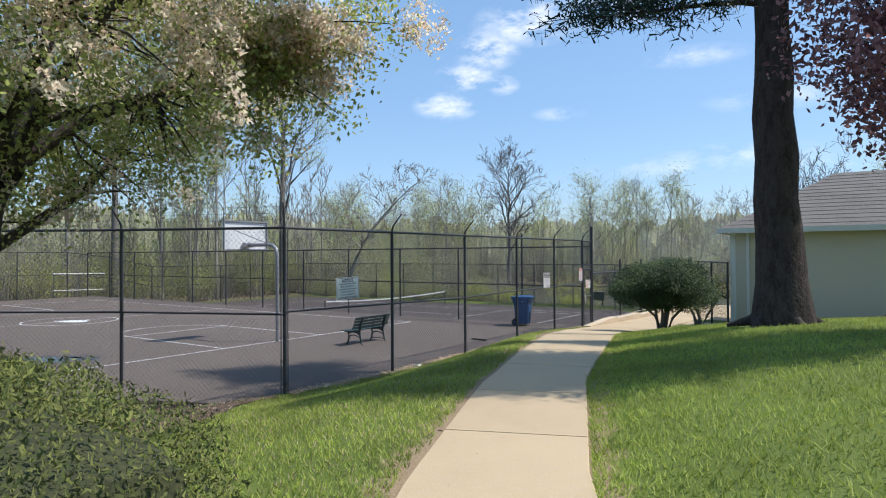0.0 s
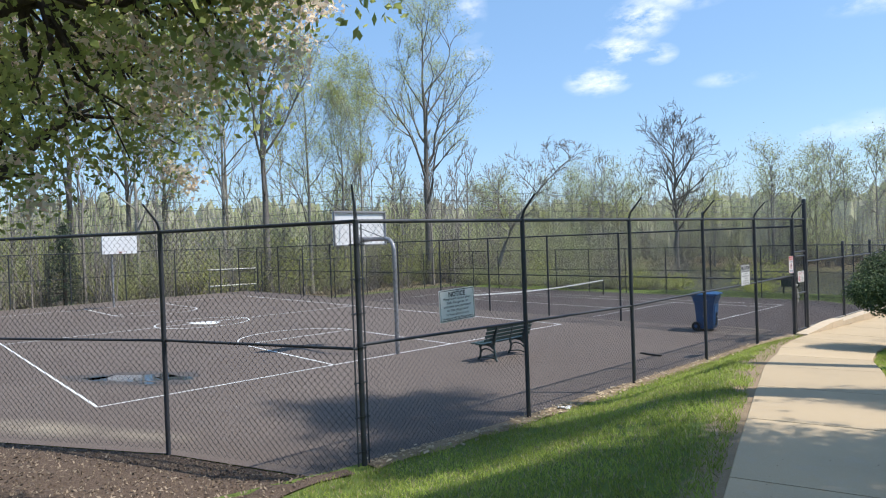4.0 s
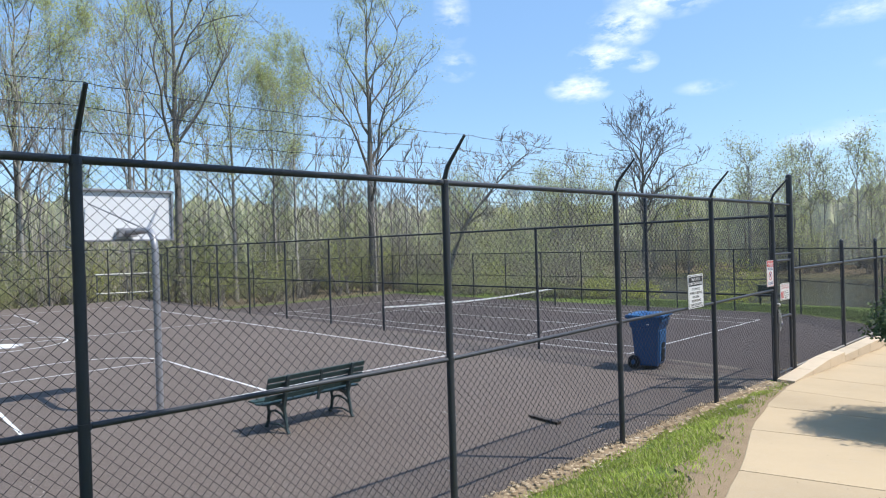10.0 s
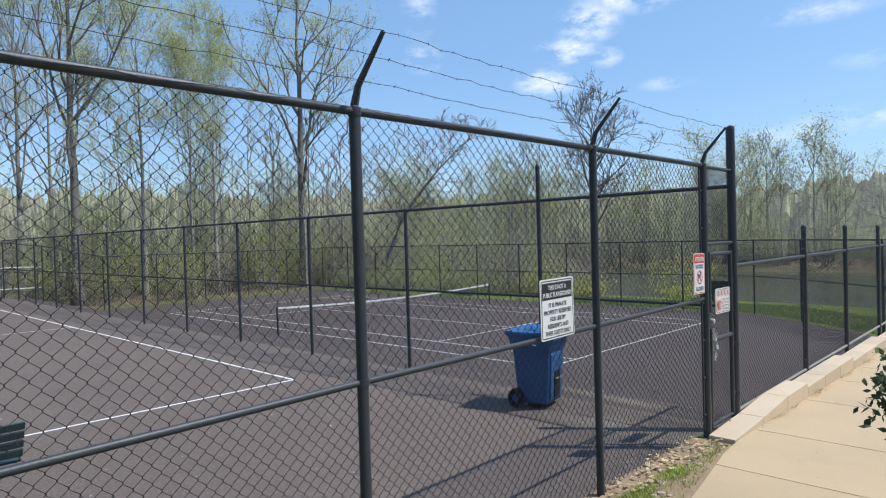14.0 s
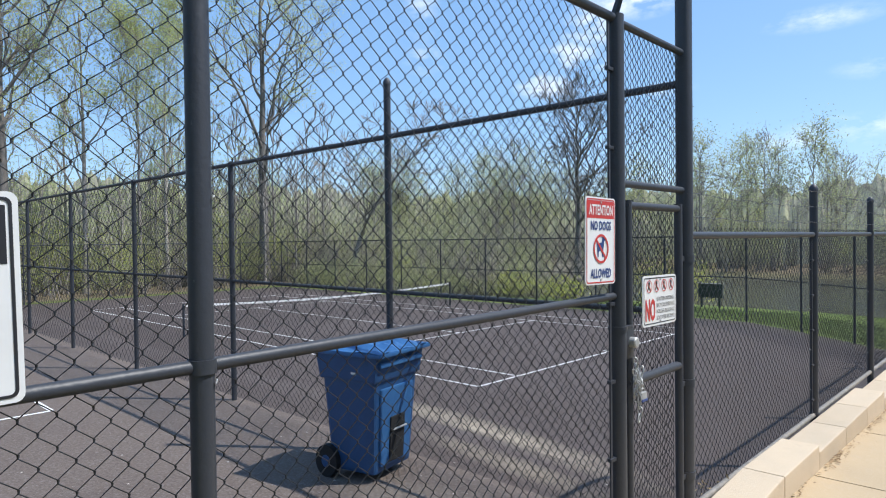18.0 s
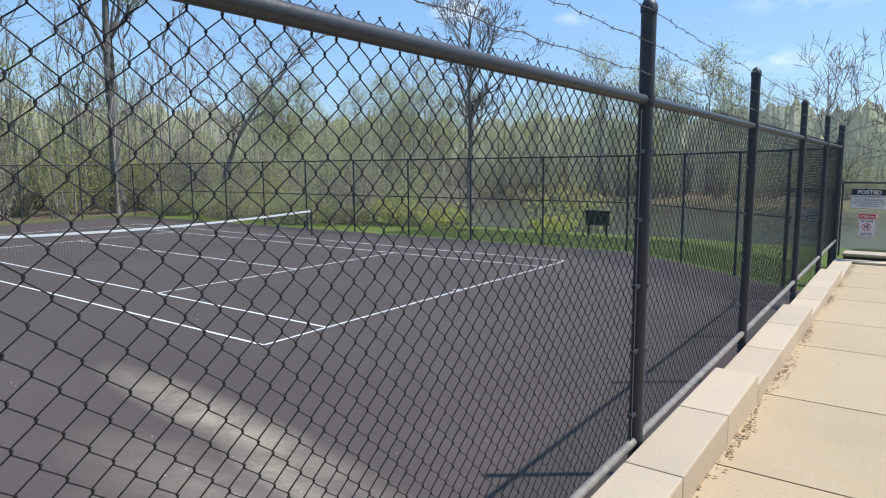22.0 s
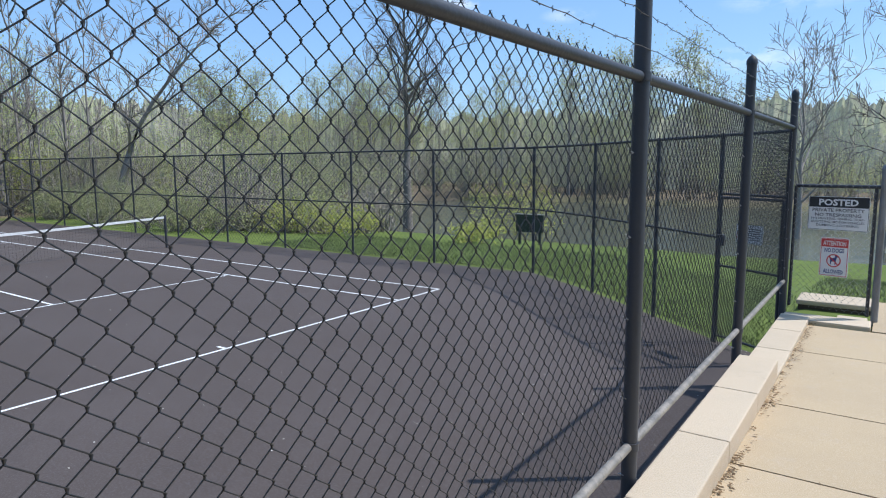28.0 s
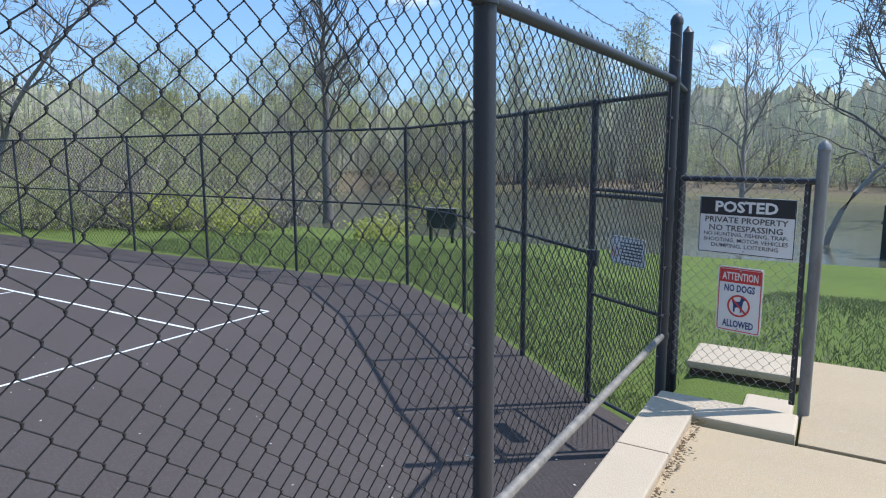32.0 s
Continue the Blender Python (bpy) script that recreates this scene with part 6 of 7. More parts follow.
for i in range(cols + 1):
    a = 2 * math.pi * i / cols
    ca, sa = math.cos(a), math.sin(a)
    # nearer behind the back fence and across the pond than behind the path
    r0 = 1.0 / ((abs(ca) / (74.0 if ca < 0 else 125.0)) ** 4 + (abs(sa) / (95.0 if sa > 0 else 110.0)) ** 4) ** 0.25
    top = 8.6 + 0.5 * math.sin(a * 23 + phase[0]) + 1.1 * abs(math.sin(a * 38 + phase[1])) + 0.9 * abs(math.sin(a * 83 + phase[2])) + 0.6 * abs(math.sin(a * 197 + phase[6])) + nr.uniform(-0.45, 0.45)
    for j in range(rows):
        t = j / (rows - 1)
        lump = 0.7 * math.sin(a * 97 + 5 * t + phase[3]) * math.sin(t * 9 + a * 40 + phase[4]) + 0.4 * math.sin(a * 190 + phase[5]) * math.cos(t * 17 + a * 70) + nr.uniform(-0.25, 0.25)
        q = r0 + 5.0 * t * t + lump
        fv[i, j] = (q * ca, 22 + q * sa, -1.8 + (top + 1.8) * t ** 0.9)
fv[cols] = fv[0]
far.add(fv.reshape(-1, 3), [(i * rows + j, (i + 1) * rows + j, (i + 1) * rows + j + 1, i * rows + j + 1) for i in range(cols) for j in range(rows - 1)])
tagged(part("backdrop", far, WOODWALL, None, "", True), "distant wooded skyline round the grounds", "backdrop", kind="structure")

# pale pipe rails on posts at the edge of the woods
PANELGREY = mat("dull_steel", (0.16, 0.16, 0.16), 0.6, 0.3, spots=((12, 0.45, 0.7, (0.1, 0.09, 0.08), 0.7),))
PALEPIPE = mat("pale_pipe", (0.55, 0.54, 0.5), 0.6, 0.2, spots=((10, 0.45, 0.7, (0.35, 0.33, 0.3), 0.7),))
rails = thing("pipe_railing", (-38.2, 24.0, float(ground_z(-38.2, 24.0))), "pale steel pipe railing at the edge of the woods", "railing")
for y in (-1.6, 0.1, 1.8):
    part("post", Mesh().tube([(0, y, -0.2), (0, y, 1.85)], 0.035, 8), PANELGREY, rails)
for z in (0.62, 1.78):
    part("rail", Mesh().tube([(0.04, -1.7, z), (0.04, 1.9, z - 0.05)], 0.045, 10), PALEPIPE, rails)

# ---- pond ----
WATER = mat("pond_water", (0.1, 0.1, 0.07), 0.16, spots=((0.3, 0.4, 0.7, (0.13, 0.125, 0.09), 0.6),), bump=0.5, bump_scale=2.5)
pv = [(-14 + 66 * math.cos(w), 75 + 21.5 * math.sin(w), -1.3) for w in np.linspace(0, 2 * math.pi, 48, endpoint=False)]
tagged(part("water", Mesh().add(pv, [tuple(range(48))]), WATER), "still brown-green pond reflecting the far bank", "pond", kind="structure")

# ---- near planting ----
def shrub(name, place, label, seed, rx, ry, rz, n, leaf, size, stems=6, lift=0.35, twig=BARK, lobes=9, skirt=0.03):
    """A rounded shrub of many leaves over stems, with an uneven, gappy outline."""
    rng = np.random.default_rng(seed)
    x, y, z = place
    t = thing(name, (x, y, z), label, "shrub")
    centres, rad = [], []
    for i in range(lobes):
        a = rng.uniform(0, 6.28)
        q = rng.uniform(0.25, 0.75)
        centres.append((rx * q * math.cos(a), ry * q * math.sin(a), lift + rz * rng.uniform(0.48, 1.35)))
        rad.append(rng.uniform(0.3, 0.5))
    centres, rad = np.array(centres), np.array(rad)
    pick = rng.integers(0, lobes, n)
    d = rng.normal(0, 1, (n, 3))
    d /= np.linalg.norm(d, axis=1, keepdims=True)
    p = centres[pick] + d * rad[pick][:, None] * np.array([rx, ry, rz]) * rng.uniform(0.55, 1.08, (n, 1))
    p = p[p[:, 2] > skirt + 0.65 * (skirt > 0.3) * np.clip(-p[:, 0] * 0.8, 0, 1) + 0.18 * np.sin(p[:, 0] * 5) * np.cos(p[:, 1] * 4)]
    v, f = leaf_quads(rng, p, 1, 0.015, size)
    part("leaves", array_mesh("leaves", v, f, leaf), leaf, t)
    limbs = []
    for i in range(stems):
        c = centres[i % lobes]
        limbs.append((np.array([[rng.uniform(-0.12, 0.12), rng.uniform(-0.12, 0.12), -0.1], c * (0.35, 0.35, 0.4) + rng.normal(0, 0.06, 3), c * (0.8, 0.8, 0.8), c]), np.array([0.05, 0.04, 0.028, 0.01]), 6))
    v, f = limb_quads(limbs)
    part("branching", array_mesh("branching", v, f, twig, True), twig, t)
    return t


shrub("shrub", (3.55, 20.5, float(ground_z(3.55, 20.5)) - 0.02), "dark evergreen shrub on leaning stems beside the path", 21, 1.6, 1.65, 1.02, 100000, DARKLEAF, 0.05, 6, 0.4, lobes=34, skirt=0.4)
shrub("shrub", (3.95, 23.4, float(ground_z(3.95, 23.4)) - 0.02), "bright green shrub by the building corner", 22, 1.2, 1.0, 0.9, 3500, SPRING, 0.07, 5, 0.4)

# clipped yew hedge: a rounded block of leaves
rng = np.random.default_rng(31)
hx0, hx1, hy0, hy1, hz = 2.6, 7.12, 0.1, 3.32, 3.32
hedge = thing("hedge", ((hx0 + hx1) / 2, (hy0 + hy1) / 2, 2.0), "clipped yew hedge with yellow-green tips beside the path", "hedge")
n = 130000
cxr, cyr, top = (hx1 - hx0) / 2, (hy1 - hy0) / 2, hz - 2.0
d = rng.normal(0, 1, (n, 3)) * (cxr, cyr, top) ** np.array(0.5)
d[:, 2] = np.abs(d[:, 2])
d /= np.linalg.norm(d, axis=1, keepdims=True)
q = (np.abs(d[:, 0] / cxr) ** 5 + np.abs(d[:, 1] / cyr) ** 5 + np.abs(d[:, 2] / top) ** 5) ** (-1 / 5)
p = d * q[:, None]
lump = 0.035 * np.sin(p[:, 0] * 7 + 1) * np.cos(p[:, 1] * 6) + 0.03 * np.sin(p[:, 0] * 17 + p[:, 2] * 19) * np.cos(p[:, 1] * 15)
p = p * (0.985 + lump - 0.1 * rng.uniform(0, 1, n) ** 2)[:, None]
v, f = leaf_quads(rng, p, 1, 0.014, 0.029, -0.8, 0.4, True)
part("leaves", array_mesh("leaves", v, f, YEW), YEW, hedge)
# solid block, darker than the leaves, filling the hedge behind them
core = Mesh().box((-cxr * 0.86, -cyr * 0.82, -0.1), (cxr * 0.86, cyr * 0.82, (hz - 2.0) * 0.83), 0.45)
part("hedge_core", core, mat("hedge_inside", (0.035, 0.042, 0.018), 1.0, spots=((25, 0.4, 0.65, (0.08, 0.085, 0.03), 0.8),)), hedge, "solid dark green core")


# ---- crab apple in blossom, leaning over the mulch bed ----
def apple():
    rng = np.random.default_rng(17)
    base = np.array([-0.9, 3.3, 1.4])
    t = thing("blossom_tree", tuple(base), "leaning crab apple tree in white and pink blossom", "tree")
    trunk = np.array([(0, 0, -0.1), (0.6, 0.3, 0.95), (1.3, 0.65, 1.85), (1.9, 0.95, 2.6), (2.2, 1.1, 3.3)])
    limbs = [(trunk, np.array([0.25, 0.2, 0.175, 0.155, 0.12]), 12)]
    centre, radii = np.array([1.15, 1.0, 5.1]), np.array([3.5, 3.3, 2.55])
    # clusters fill the crown, most of them near its skin
    k = 2600
    d = rng.normal(0, 1, (k, 3))
    d /= np.linalg.norm(d, axis=1, keepdims=True)
    q = rng.uniform(0.5, 1.0, k) ** 0.55
    lump = 1 + 0.13 * np.sin(d[:, 0] * 5 + 1) * np.cos(d[:, 1] * 6) + 0.1 * np.sin(d[:, 2] * 9 + d[:, 0] * 7)
    c = centre + d * radii * (q * lump)[:, None]
    c = c[c[:, 2] > 2.85 + 0.12 * np.sin(c[:, 0] * 3)]
    mains = []
    for i in range(15):
        w = i * 2.4
        goal = centre + np.array([math.cos(w), math.sin(w), rng.uniform(-0.35, 0.9)]) * radii * 0.78
        s = trunk[2 + i % 3]
        mid = (s + goal) / 2 + rng.normal(0, 0.25, 3) + (0, 0, 0.25)
        pts = np.array([s, s * 0.6 + mid * 0.4 + (0, 0, 0.1), mid, mid * 0.45 + goal * 0.55 + rng.normal(0, 0.12, 3), goal])
        mains.append(pts)
        limbs.append((pts, np.array([0.085, 0.07, 0.052, 0.035, 0.014]), 7))
    nodes = np.concatenate(mains)
    for j in range(0, len(c), 4):
        i = np.argmin(((nodes - c[j]) ** 2).sum(1))
        a, b = nodes[i], c[j]
        limbs.append((np.array([a, a * 0.5 + b * 0.5 + rng.normal(0, 0.1, 3), b]), np.array([0.022, 0.014, 0.005]), 4))
    # long arching sprays that reach out over the grass
    sprays = []
    for goal in ((4.1, 3.3, 5.7), (3.9, 3.0, 5.0), (3.4, 3.2, 4.3), (4.3, 2.9, 6.1), (2.6, 3.5, 4.6), (3.1, 3.3, 3.6), (4.67, 3.72, 5.05), (4.5, 3.6, 5.3), (4.4, 3.53, 4.66), (4.18, 3.39, 4.0), (3.7, 3.4, 4.5)):
        g = np.array(goal) + (0.4, 0.15, 0)
        s = nodes[np.argmin(((nodes - g) ** 2).sum(1))]
        pts = np.array([s + (g - s) * u + (0, 0, 0.25 * math.sin(u * 3.1)) for u in np.linspace(0, 1, 7)])
        limbs.append((pts, np.linspace(0.024, 0.006, 7), 5))
        sprays += [p + rng.normal(0, 0.09, 3) for p in pts[2:] for _ in range(5)]
    v, f = limb_quads(limbs[:1])
    part("trunk", array_mesh("trunk", v, f, PINEBARK, True), PINEBARK, t)
    v, f = limb_quads(limbs[1:])
    part("branching", array_mesh("branching", v, f, PINEBARK, True), PINEBARK, t)
    c = np.concatenate([c, np.array(sprays)])
    v, f = leaf_quads(rng, c, 26, 0.16, 0.07, 0.3)
    part("crown", array_mesh("crown", v, f, APPLELEAF), APPLELEAF, t)
    # blossom in thick clumps on the outer, upper boughs
    out = np.linalg.norm((c - centre) / radii, axis=1)
    clump = np.sin(c[:, 0] * 4.1 + 1) * np.cos(c[:, 1] * 3.7 + 2) + np.sin(c[:, 2] * 4.4 + c[:, 0] * 1.3) * np.cos(c[:, 1] * 2.1)
    high = np.clip((c[:, 2] - 3.6) / 1.2, 0.12, 1)
    some = c[(clump > 0.22 - 0.5 * high) & (out > 0.7) & (rng.uniform(0, 1, len(c)) < high)]
    some = centre + (some - centre) * 1.07
    tufts = np.repeat(some, 7, 0) + rng.normal(0, 0.11, (len(some) * 7, 3))
    v, f = leaf_quads(rng, tufts, 18, 0.05, 0.045, 0.0, 0.95, True)
    part("blossom", array_mesh("blossom", v, f, BLOSSOM), BLOSSOM, t, "white and pink blossom")
    return t


apple()


# ---- big pine beside the path ----
def pine(px, py, pz, seed, label, girth=1.0, count=46, low=10.5, top=16.5, fringe=9, needles=20, reach=2.8, taper=0.55):
    rng = np.random.default_rng(seed)
    t = thing("pine_tree", (px, py, pz), label, "tree")
    k = 16
    pts = np.array([(-0.35 * (i / k) + 0.02 * rng.normal(), 0.1 * (i / k), (top + 0.5) * i / k) for i in range(k + 1)])
    pts[0, 2] = -0.2
    rs = np.array([0.62, 0.47, 0.43, 0.4] + [0.385 * (1 - 0.7 * (i / (k - 3))) + 0.02 * rng.uniform(-1, 1) for i in range(k - 3)])
    rs = rs * girth
    v, f = limb_quads([(pts, rs, 16)])
    part("trunk", array_mesh("trunk", v, f, PINEBARK, True), PINEBARK, t)
    limbs, tips = [], []
    high = []
    for i in range(-fringe, count):
        u = max(i, 0) / count
        z = low + (top - low) * u ** 1.1
        w = i * 2.4 + rng.uniform(-0.3, 0.3)
        length = reach * (1 - taper * u) * rng.uniform(0.7, 1.1)
        if i < 0:
            # the few low boughs that hang out to either side of the bare trunk
            z = 6.3 + 0.28 * (i + fringe)
            w = 0.59 + (math.pi if i % 2 else 0.0) + rng.uniform(-0.45, 0.45)
            length = rng.uniform(2.6, 3.8)
        q = [np.array([-0.35 * z / (top + 0.5), 0.1 * z / (top + 0.5), z])]
        d = np.array([math.cos(w), math.sin(w), 0.1])
        for j in range(6):
            d = d + rng.normal(0, 0.07, 3) + np.array([0, 0, -0.03])
            d /= np.linalg.norm(d)
            q.append(q[-1] + d * length / 6)
            if j > 0:
                for _ in range(5):
                    s = rng.normal(0, 1, 3)
                    s[2] *= 0.3
                    s /= np.linalg.norm(s)
                    e = q[-1] + (s + d * 0.6) * rng.uniform(0.35, 0.85)
                    limbs.append((np.array([q[-1], (q[-1] + e) / 2 + (0, 0, 0.03), e]), np.array([0.014, 0.01, 0.006]), 3))
                    (tips if i < 0 else high).extend([e, (e * 2 + q[-1]) / 3, (e + q[-1]) / 2])
        limbs.append((np.array(q), 0.07 * np.linspace(1, 0.2, 7), 5))
    v, f = limb_quads(limbs)
    part("branching", array_mesh("branching", v, f, PINEBARK, True), PINEBARK, t)
    if tips:
        v, f = leaf_quads(rng, np.array(tips), needles, 0.16, 0.21, 0.0, 0.17, True)
        part("needles", array_mesh("needles", v, f, PINELEAF), PINELEAF, t, "dark green needle tufts")
    v, f = leaf_quads(rng, np.array(high), 5, 0.19, 0.26, 0.0, 0.26, True)
    part("needles", array_mesh("needles", v, f, PINELEAF), PINELEAF, t, "dark green needle tufts")
    # surface roots
    roots = []
    for w in (0.4, 1.7, 3.0, 4.1, 5.3):
        roots.append((np.array([(0.3 * math.cos(w), 0.3 * math.sin(w), 0.2), (0.62 * math.cos(w), 0.62 * math.sin(w), 0.04), (1.0 * math.cos(w + 0.2), 1.0 * math.sin(w + 0.2), -0.06)]), np.array([0.17, 0.1, 0.04]), 7))
    v, f = limb_quads(roots)
    part("roots", array_mesh("roots", v, f, PINEBARK, True), PINEBARK, t)


pine(7.25, 15.4, float(ground_z(7.25, 15.4)), 23, "tall dark pine with a thick bare trunk on the lawn", 1.0, 11, 11.0, 12.6, 7, 20, 1.55, 0.4)
# this one stands out of view, its crown set to shadow the court
pine(9.7, 20.4, float(ground_z(9.7, 20.4)), 29, "second pine, unseen, added to throw shade on the court", 0.7, 13, 20.8, 23.6, 0, 20, 1.25)


def plum(px, py):
    rng = np.random.default_rng(91)
    pz = float(ground_z(px, py))
    t = thing("plum_tree", (px, py, pz), "purple-leaved tree in pink spring growth", "tree")
    trunk = np.array([(0, 0, -0.1), (-0.05, 0.05, 1.2), (-0.15, 0.05, 2.6), (-0.1, 0, 5.0), (0.0, 0.0, 10.5)])
    centre, radii = np.array([0.0, 0.0, 7.4]), np.array([1.95, 1.7, 5.2])
    limbs = [(trunk, np.array([0.26, 0.21, 0.19, 0.15, 0.06]), 9)]
    d = rng.normal(0, 1, (1700, 3))
    d /= np.linalg.norm(d, axis=1, keepdims=True)
    d[:, :2] /= np.linalg.norm(d[:, :2], axis=1, keepdims=True)
    waist = np.sqrt(1 - 0.97 * d[:, 2:] ** 4)
    lump = 1 + 0.16 * np.sin(d[:, 0] * 6 + 1) * np.cos(d[:, 1] * 5) + 0.12 * np.sin(d[:, 2] * 8)
    c = centre + d * radii * np.concatenate([waist * (rng.uniform(0.1, 1.0, 1700) ** 0.5 * lump)[:, None]] * 2 + [np.ones_like(waist)], 1)
    nodes = []
    for i in range(12):
        w = i * 2.4
        goal = centre + np.array([math.cos(w), math.sin(w), rng.uniform(-0.6, 0.8)]) * radii * 0.75
        b = trunk[2 + i % 2]
        pts = np.array([b, b * 0.55 + goal * 0.45 + (0, 0, 0.2), goal])
        nodes.append(pts)
        limbs.append((pts, np.array([0.07, 0.045, 0.012]), 6))
    nodes = np.concatenate(nodes)
    for j in range(0, len(c), 4):
        a = nodes[np.argmin(((nodes - c[j]) ** 2).sum(1))]
        limbs.append((np.array([a, a * 0.5 + c[j] * 0.5 + rng.normal(0, 0.1, 3), c[j]]), np.array([0.02, 0.013, 0.005]), 3))
    v, f = limb_quads(limbs[:1])
    part("trunk", array_mesh("trunk", v, f, PINEBARK, True), PINEBARK, t)
    v, f = limb_quads(limbs[1:])
    part("branching", array_mesh("branching", v, f, PINEBARK, True), PINEBARK, t)
    v, f = leaf_quads(rng, c, 30, 0.24, 0.12, 0.2)
    part("crown", array_mesh("crown", v, f, PLUM), PLUM, t)


plum(9.9, 13.0)

# ---- long low building beyond the lawn ----
WALLPAINT = mat("building_paint", (0.62, 0.56, 0.45), 0.85, spots=((0.6, 0.4, 0.7, (0.55, 0.53, 0.47), 0.6), (8, 0.6, 0.8, (0.5, 0.48, 0.43), 0.4)), bump=0.15, bump_scale=60, spec=0.2)
ROOF = mat("roof_shingle", (0.2, 0.185, 0.17), 0.95, spots=((1.2, 0.4, 0.65, (0.15, 0.135, 0.125), 0.7), (14, 0.45, 0.65, (0.26, 0.24, 0.22), 0.6)), bump=0.6, bump_scale=30, spec=0.1)
TRIM = mat("white_trim", (0.72, 0.72, 0.7), 0.6, spots=((5, 0.5, 0.8, (0.6, 0.6, 0.58), 0.5),))
house = thing("building", (4.9, 23.2, 2.0), "long low cream building with a brown shingled hip roof", "building")
part("wall", Mesh().box((0, 0, -1.3), (24, 9, 2.55)), WALLPAINT, house)
rv = [(-0.3, -0.3, 2.55), (24.3, -0.3, 2.55), (24.3, 9.3, 2.55), (-0.3, 9.3, 2.55), (2.6, 4.5, 4.6), (21.5, 4.5, 4.6)]
part("roof", Mesh().add(rv, [(0, 1, 5, 4), (1, 2, 5), (2, 3, 4, 5), (3, 0, 4), (3, 2, 1, 0)]), ROOF, house)
for i in range(1, 15):
    t = i / 15
    x0, x1, y, z = -0.3 + 2.9 * t, 24.3 - 2.8 * t, -0.3 + 4.8 * t, 2.55 + 2.05 * t
    part("shingle_course", Mesh().box((x0 + 0.05, y - 0.02, z - 0.005), (x1 - 0.05, y + 0.02, z + 0.006)), ROOF, house)
part("fascia", Mesh().box((-0.34, -0.34, 2.42), (24.34, -0.29, 2.58)).box((-0.34, -0.29, 2.42), (-0.29, 9.34, 2.58)), TRIM, house, "white fascia board")
part("downpipe", Mesh().tube([(0.5, -0.06, 2.45), (0.5, -0.06, -0.4)], 0.04, 8), TRIM, house)
part("corner_board", Mesh().box((-0.02, -0.02, -0.6), (0.14, 0.0, 2.5)), TRIM, house)
for i in range(1, 8):
    part("wall_batten", Mesh().box((3 * i - 0.02, -0.012, -0.5), (3 * i + 0.02, 0.0, 2.5)), WALLPAINT, house)
fence("black chain-link fence beside the low building", [(4.82, 23.1), (3.9, 25.2), (3.0, 27.2)], lambda x, y: 1.2, lambda x, y: 3.5, mid=lambda x, y: 2.4, pitch=0.1, group="court fence")

# board on posts and dark screen by the pond
PANEL = mat("dark_panel", (0.03, 0.04, 0.035), 0.7, spots=((4, 0.5, 0.7, (0.06, 0.07, 0.06), 0.5),))
nb = thing("notice_board", (-10.9, 52.8, float(ground_z(-10.9, 52.8))), "dark green board on two posts near the pond", "board")
part("board", Mesh().box((-0.6, -0.05, 0.5), (0.6, 0.05, 1.2), 0.01), PANEL, nb)
part("cap_rail", Mesh().box((-0.66, -0.08, 1.203), (0.66, 0.08, 1.23), 0.006), mat("weathered_cap", (0.34, 0.34, 0.32), 0.8, spots=((12, 0.45, 0.7, (0.22, 0.22, 0.2), 0.7),)), nb, "pale weathered cap rail")
for x in (-0.45, 0.45):
    part("post", Mesh().box((x - 0.05, -0.04, -0.2), (x + 0.05, 0.04, 0.498)), PANEL, nb)
scr = thing("garden_screen", (3.4, 62.0, float(ground_z(3.4, 62.0))), "dark green slatted screen on the far lawn", "screen")
for i in range(7):
    part("slat", Mesh().box((-0.9 + 0.27 * i, -0.03, 0.05), (-0.65 + 0.27 * i, 0.03, 3.0), 0.006), PANEL, scr)
part("rail", Mesh().box((-0.95, 0.03, 0.6), (1.05, 0.08, 0.7)).box((-0.95, 0.03, 2.3), (1.05, 0.08, 2.4)), PANEL, scr)

# ---- mulch bed, dirt strip, stones, grass ----
def strip(name, xs_fun, y0, y1, n, material, label, lift=0.012, across=8):
    v, f = [], []
    for i in range(n + 1):
        y = y0 + (y1 - y0) * i / n
        a, b = xs_fun(y)
        for j in range(across + 1):
            x = a + (b - a) * j / across
            v.append((x, y, float(ground_z(x, y)) + lift))
    w = across + 1
    f = [(i * w + j, i * w + j + 1, (i + 1) * w + j + 1, (i + 1) * w + j) for i in range(n) for j in range(across)]
    return tagged(part(name, Mesh().add(v, f), material, None, "", True), label, "ground", kind="structure")


def mulch_edge(y):
    return 0.1 + max(0.0, 8.6 - y) * 0.62 + 0.12 * math.sin(y * 3)


mulch = Mesh()
mv, mf = [], []
ms = np.arange(-1.0, 9.01, 0.25)
for y in ms:
    right = mulch_edge(y)
    left = -14.0
    cols = np.concatenate([np.linspace(left, -8, 6)[:-1], np.linspace(-8, right, 40)])
    for x in cols:
        yy = min(y, float(ylo(min(x, 0))) - 0.03) if x < 0 else y
        mv.append((x, yy, float(ground_z(x, yy)) + 0.02))
w = 45
mulch.add(mv, [(i * w + j, i * w + j + 1, (i + 1) * w + j + 1, (i + 1) * w + j) for i in range(len(ms) - 1) for j in range(w - 1)])
tagged(part("mulch_bed", mulch, MULCH, None, "", True), "dark brown wood-chip mulch bed under the tree", "mulch", kind="structure")
rng = np.random.default_rng(51)
n = 15000
cy = rng.uniform(3.0, 8.9, n)
cx = rng.uniform(-6.5, 3.4, n)
ok = (cx < 0.05 + np.clip(8.6 - cy, 0, None) * 0.62) & (cy < ylo(np.clip(cx, -36, 0)) - 0.05)
cx, cy = cx[ok], cy[ok]
cz = ground_z(cx, cy) + 0.03
v, f = leaf_quads(rng, np.stack([cx, cy, cz], 1), 1, 0.006, 0.055, 0, 0.4)
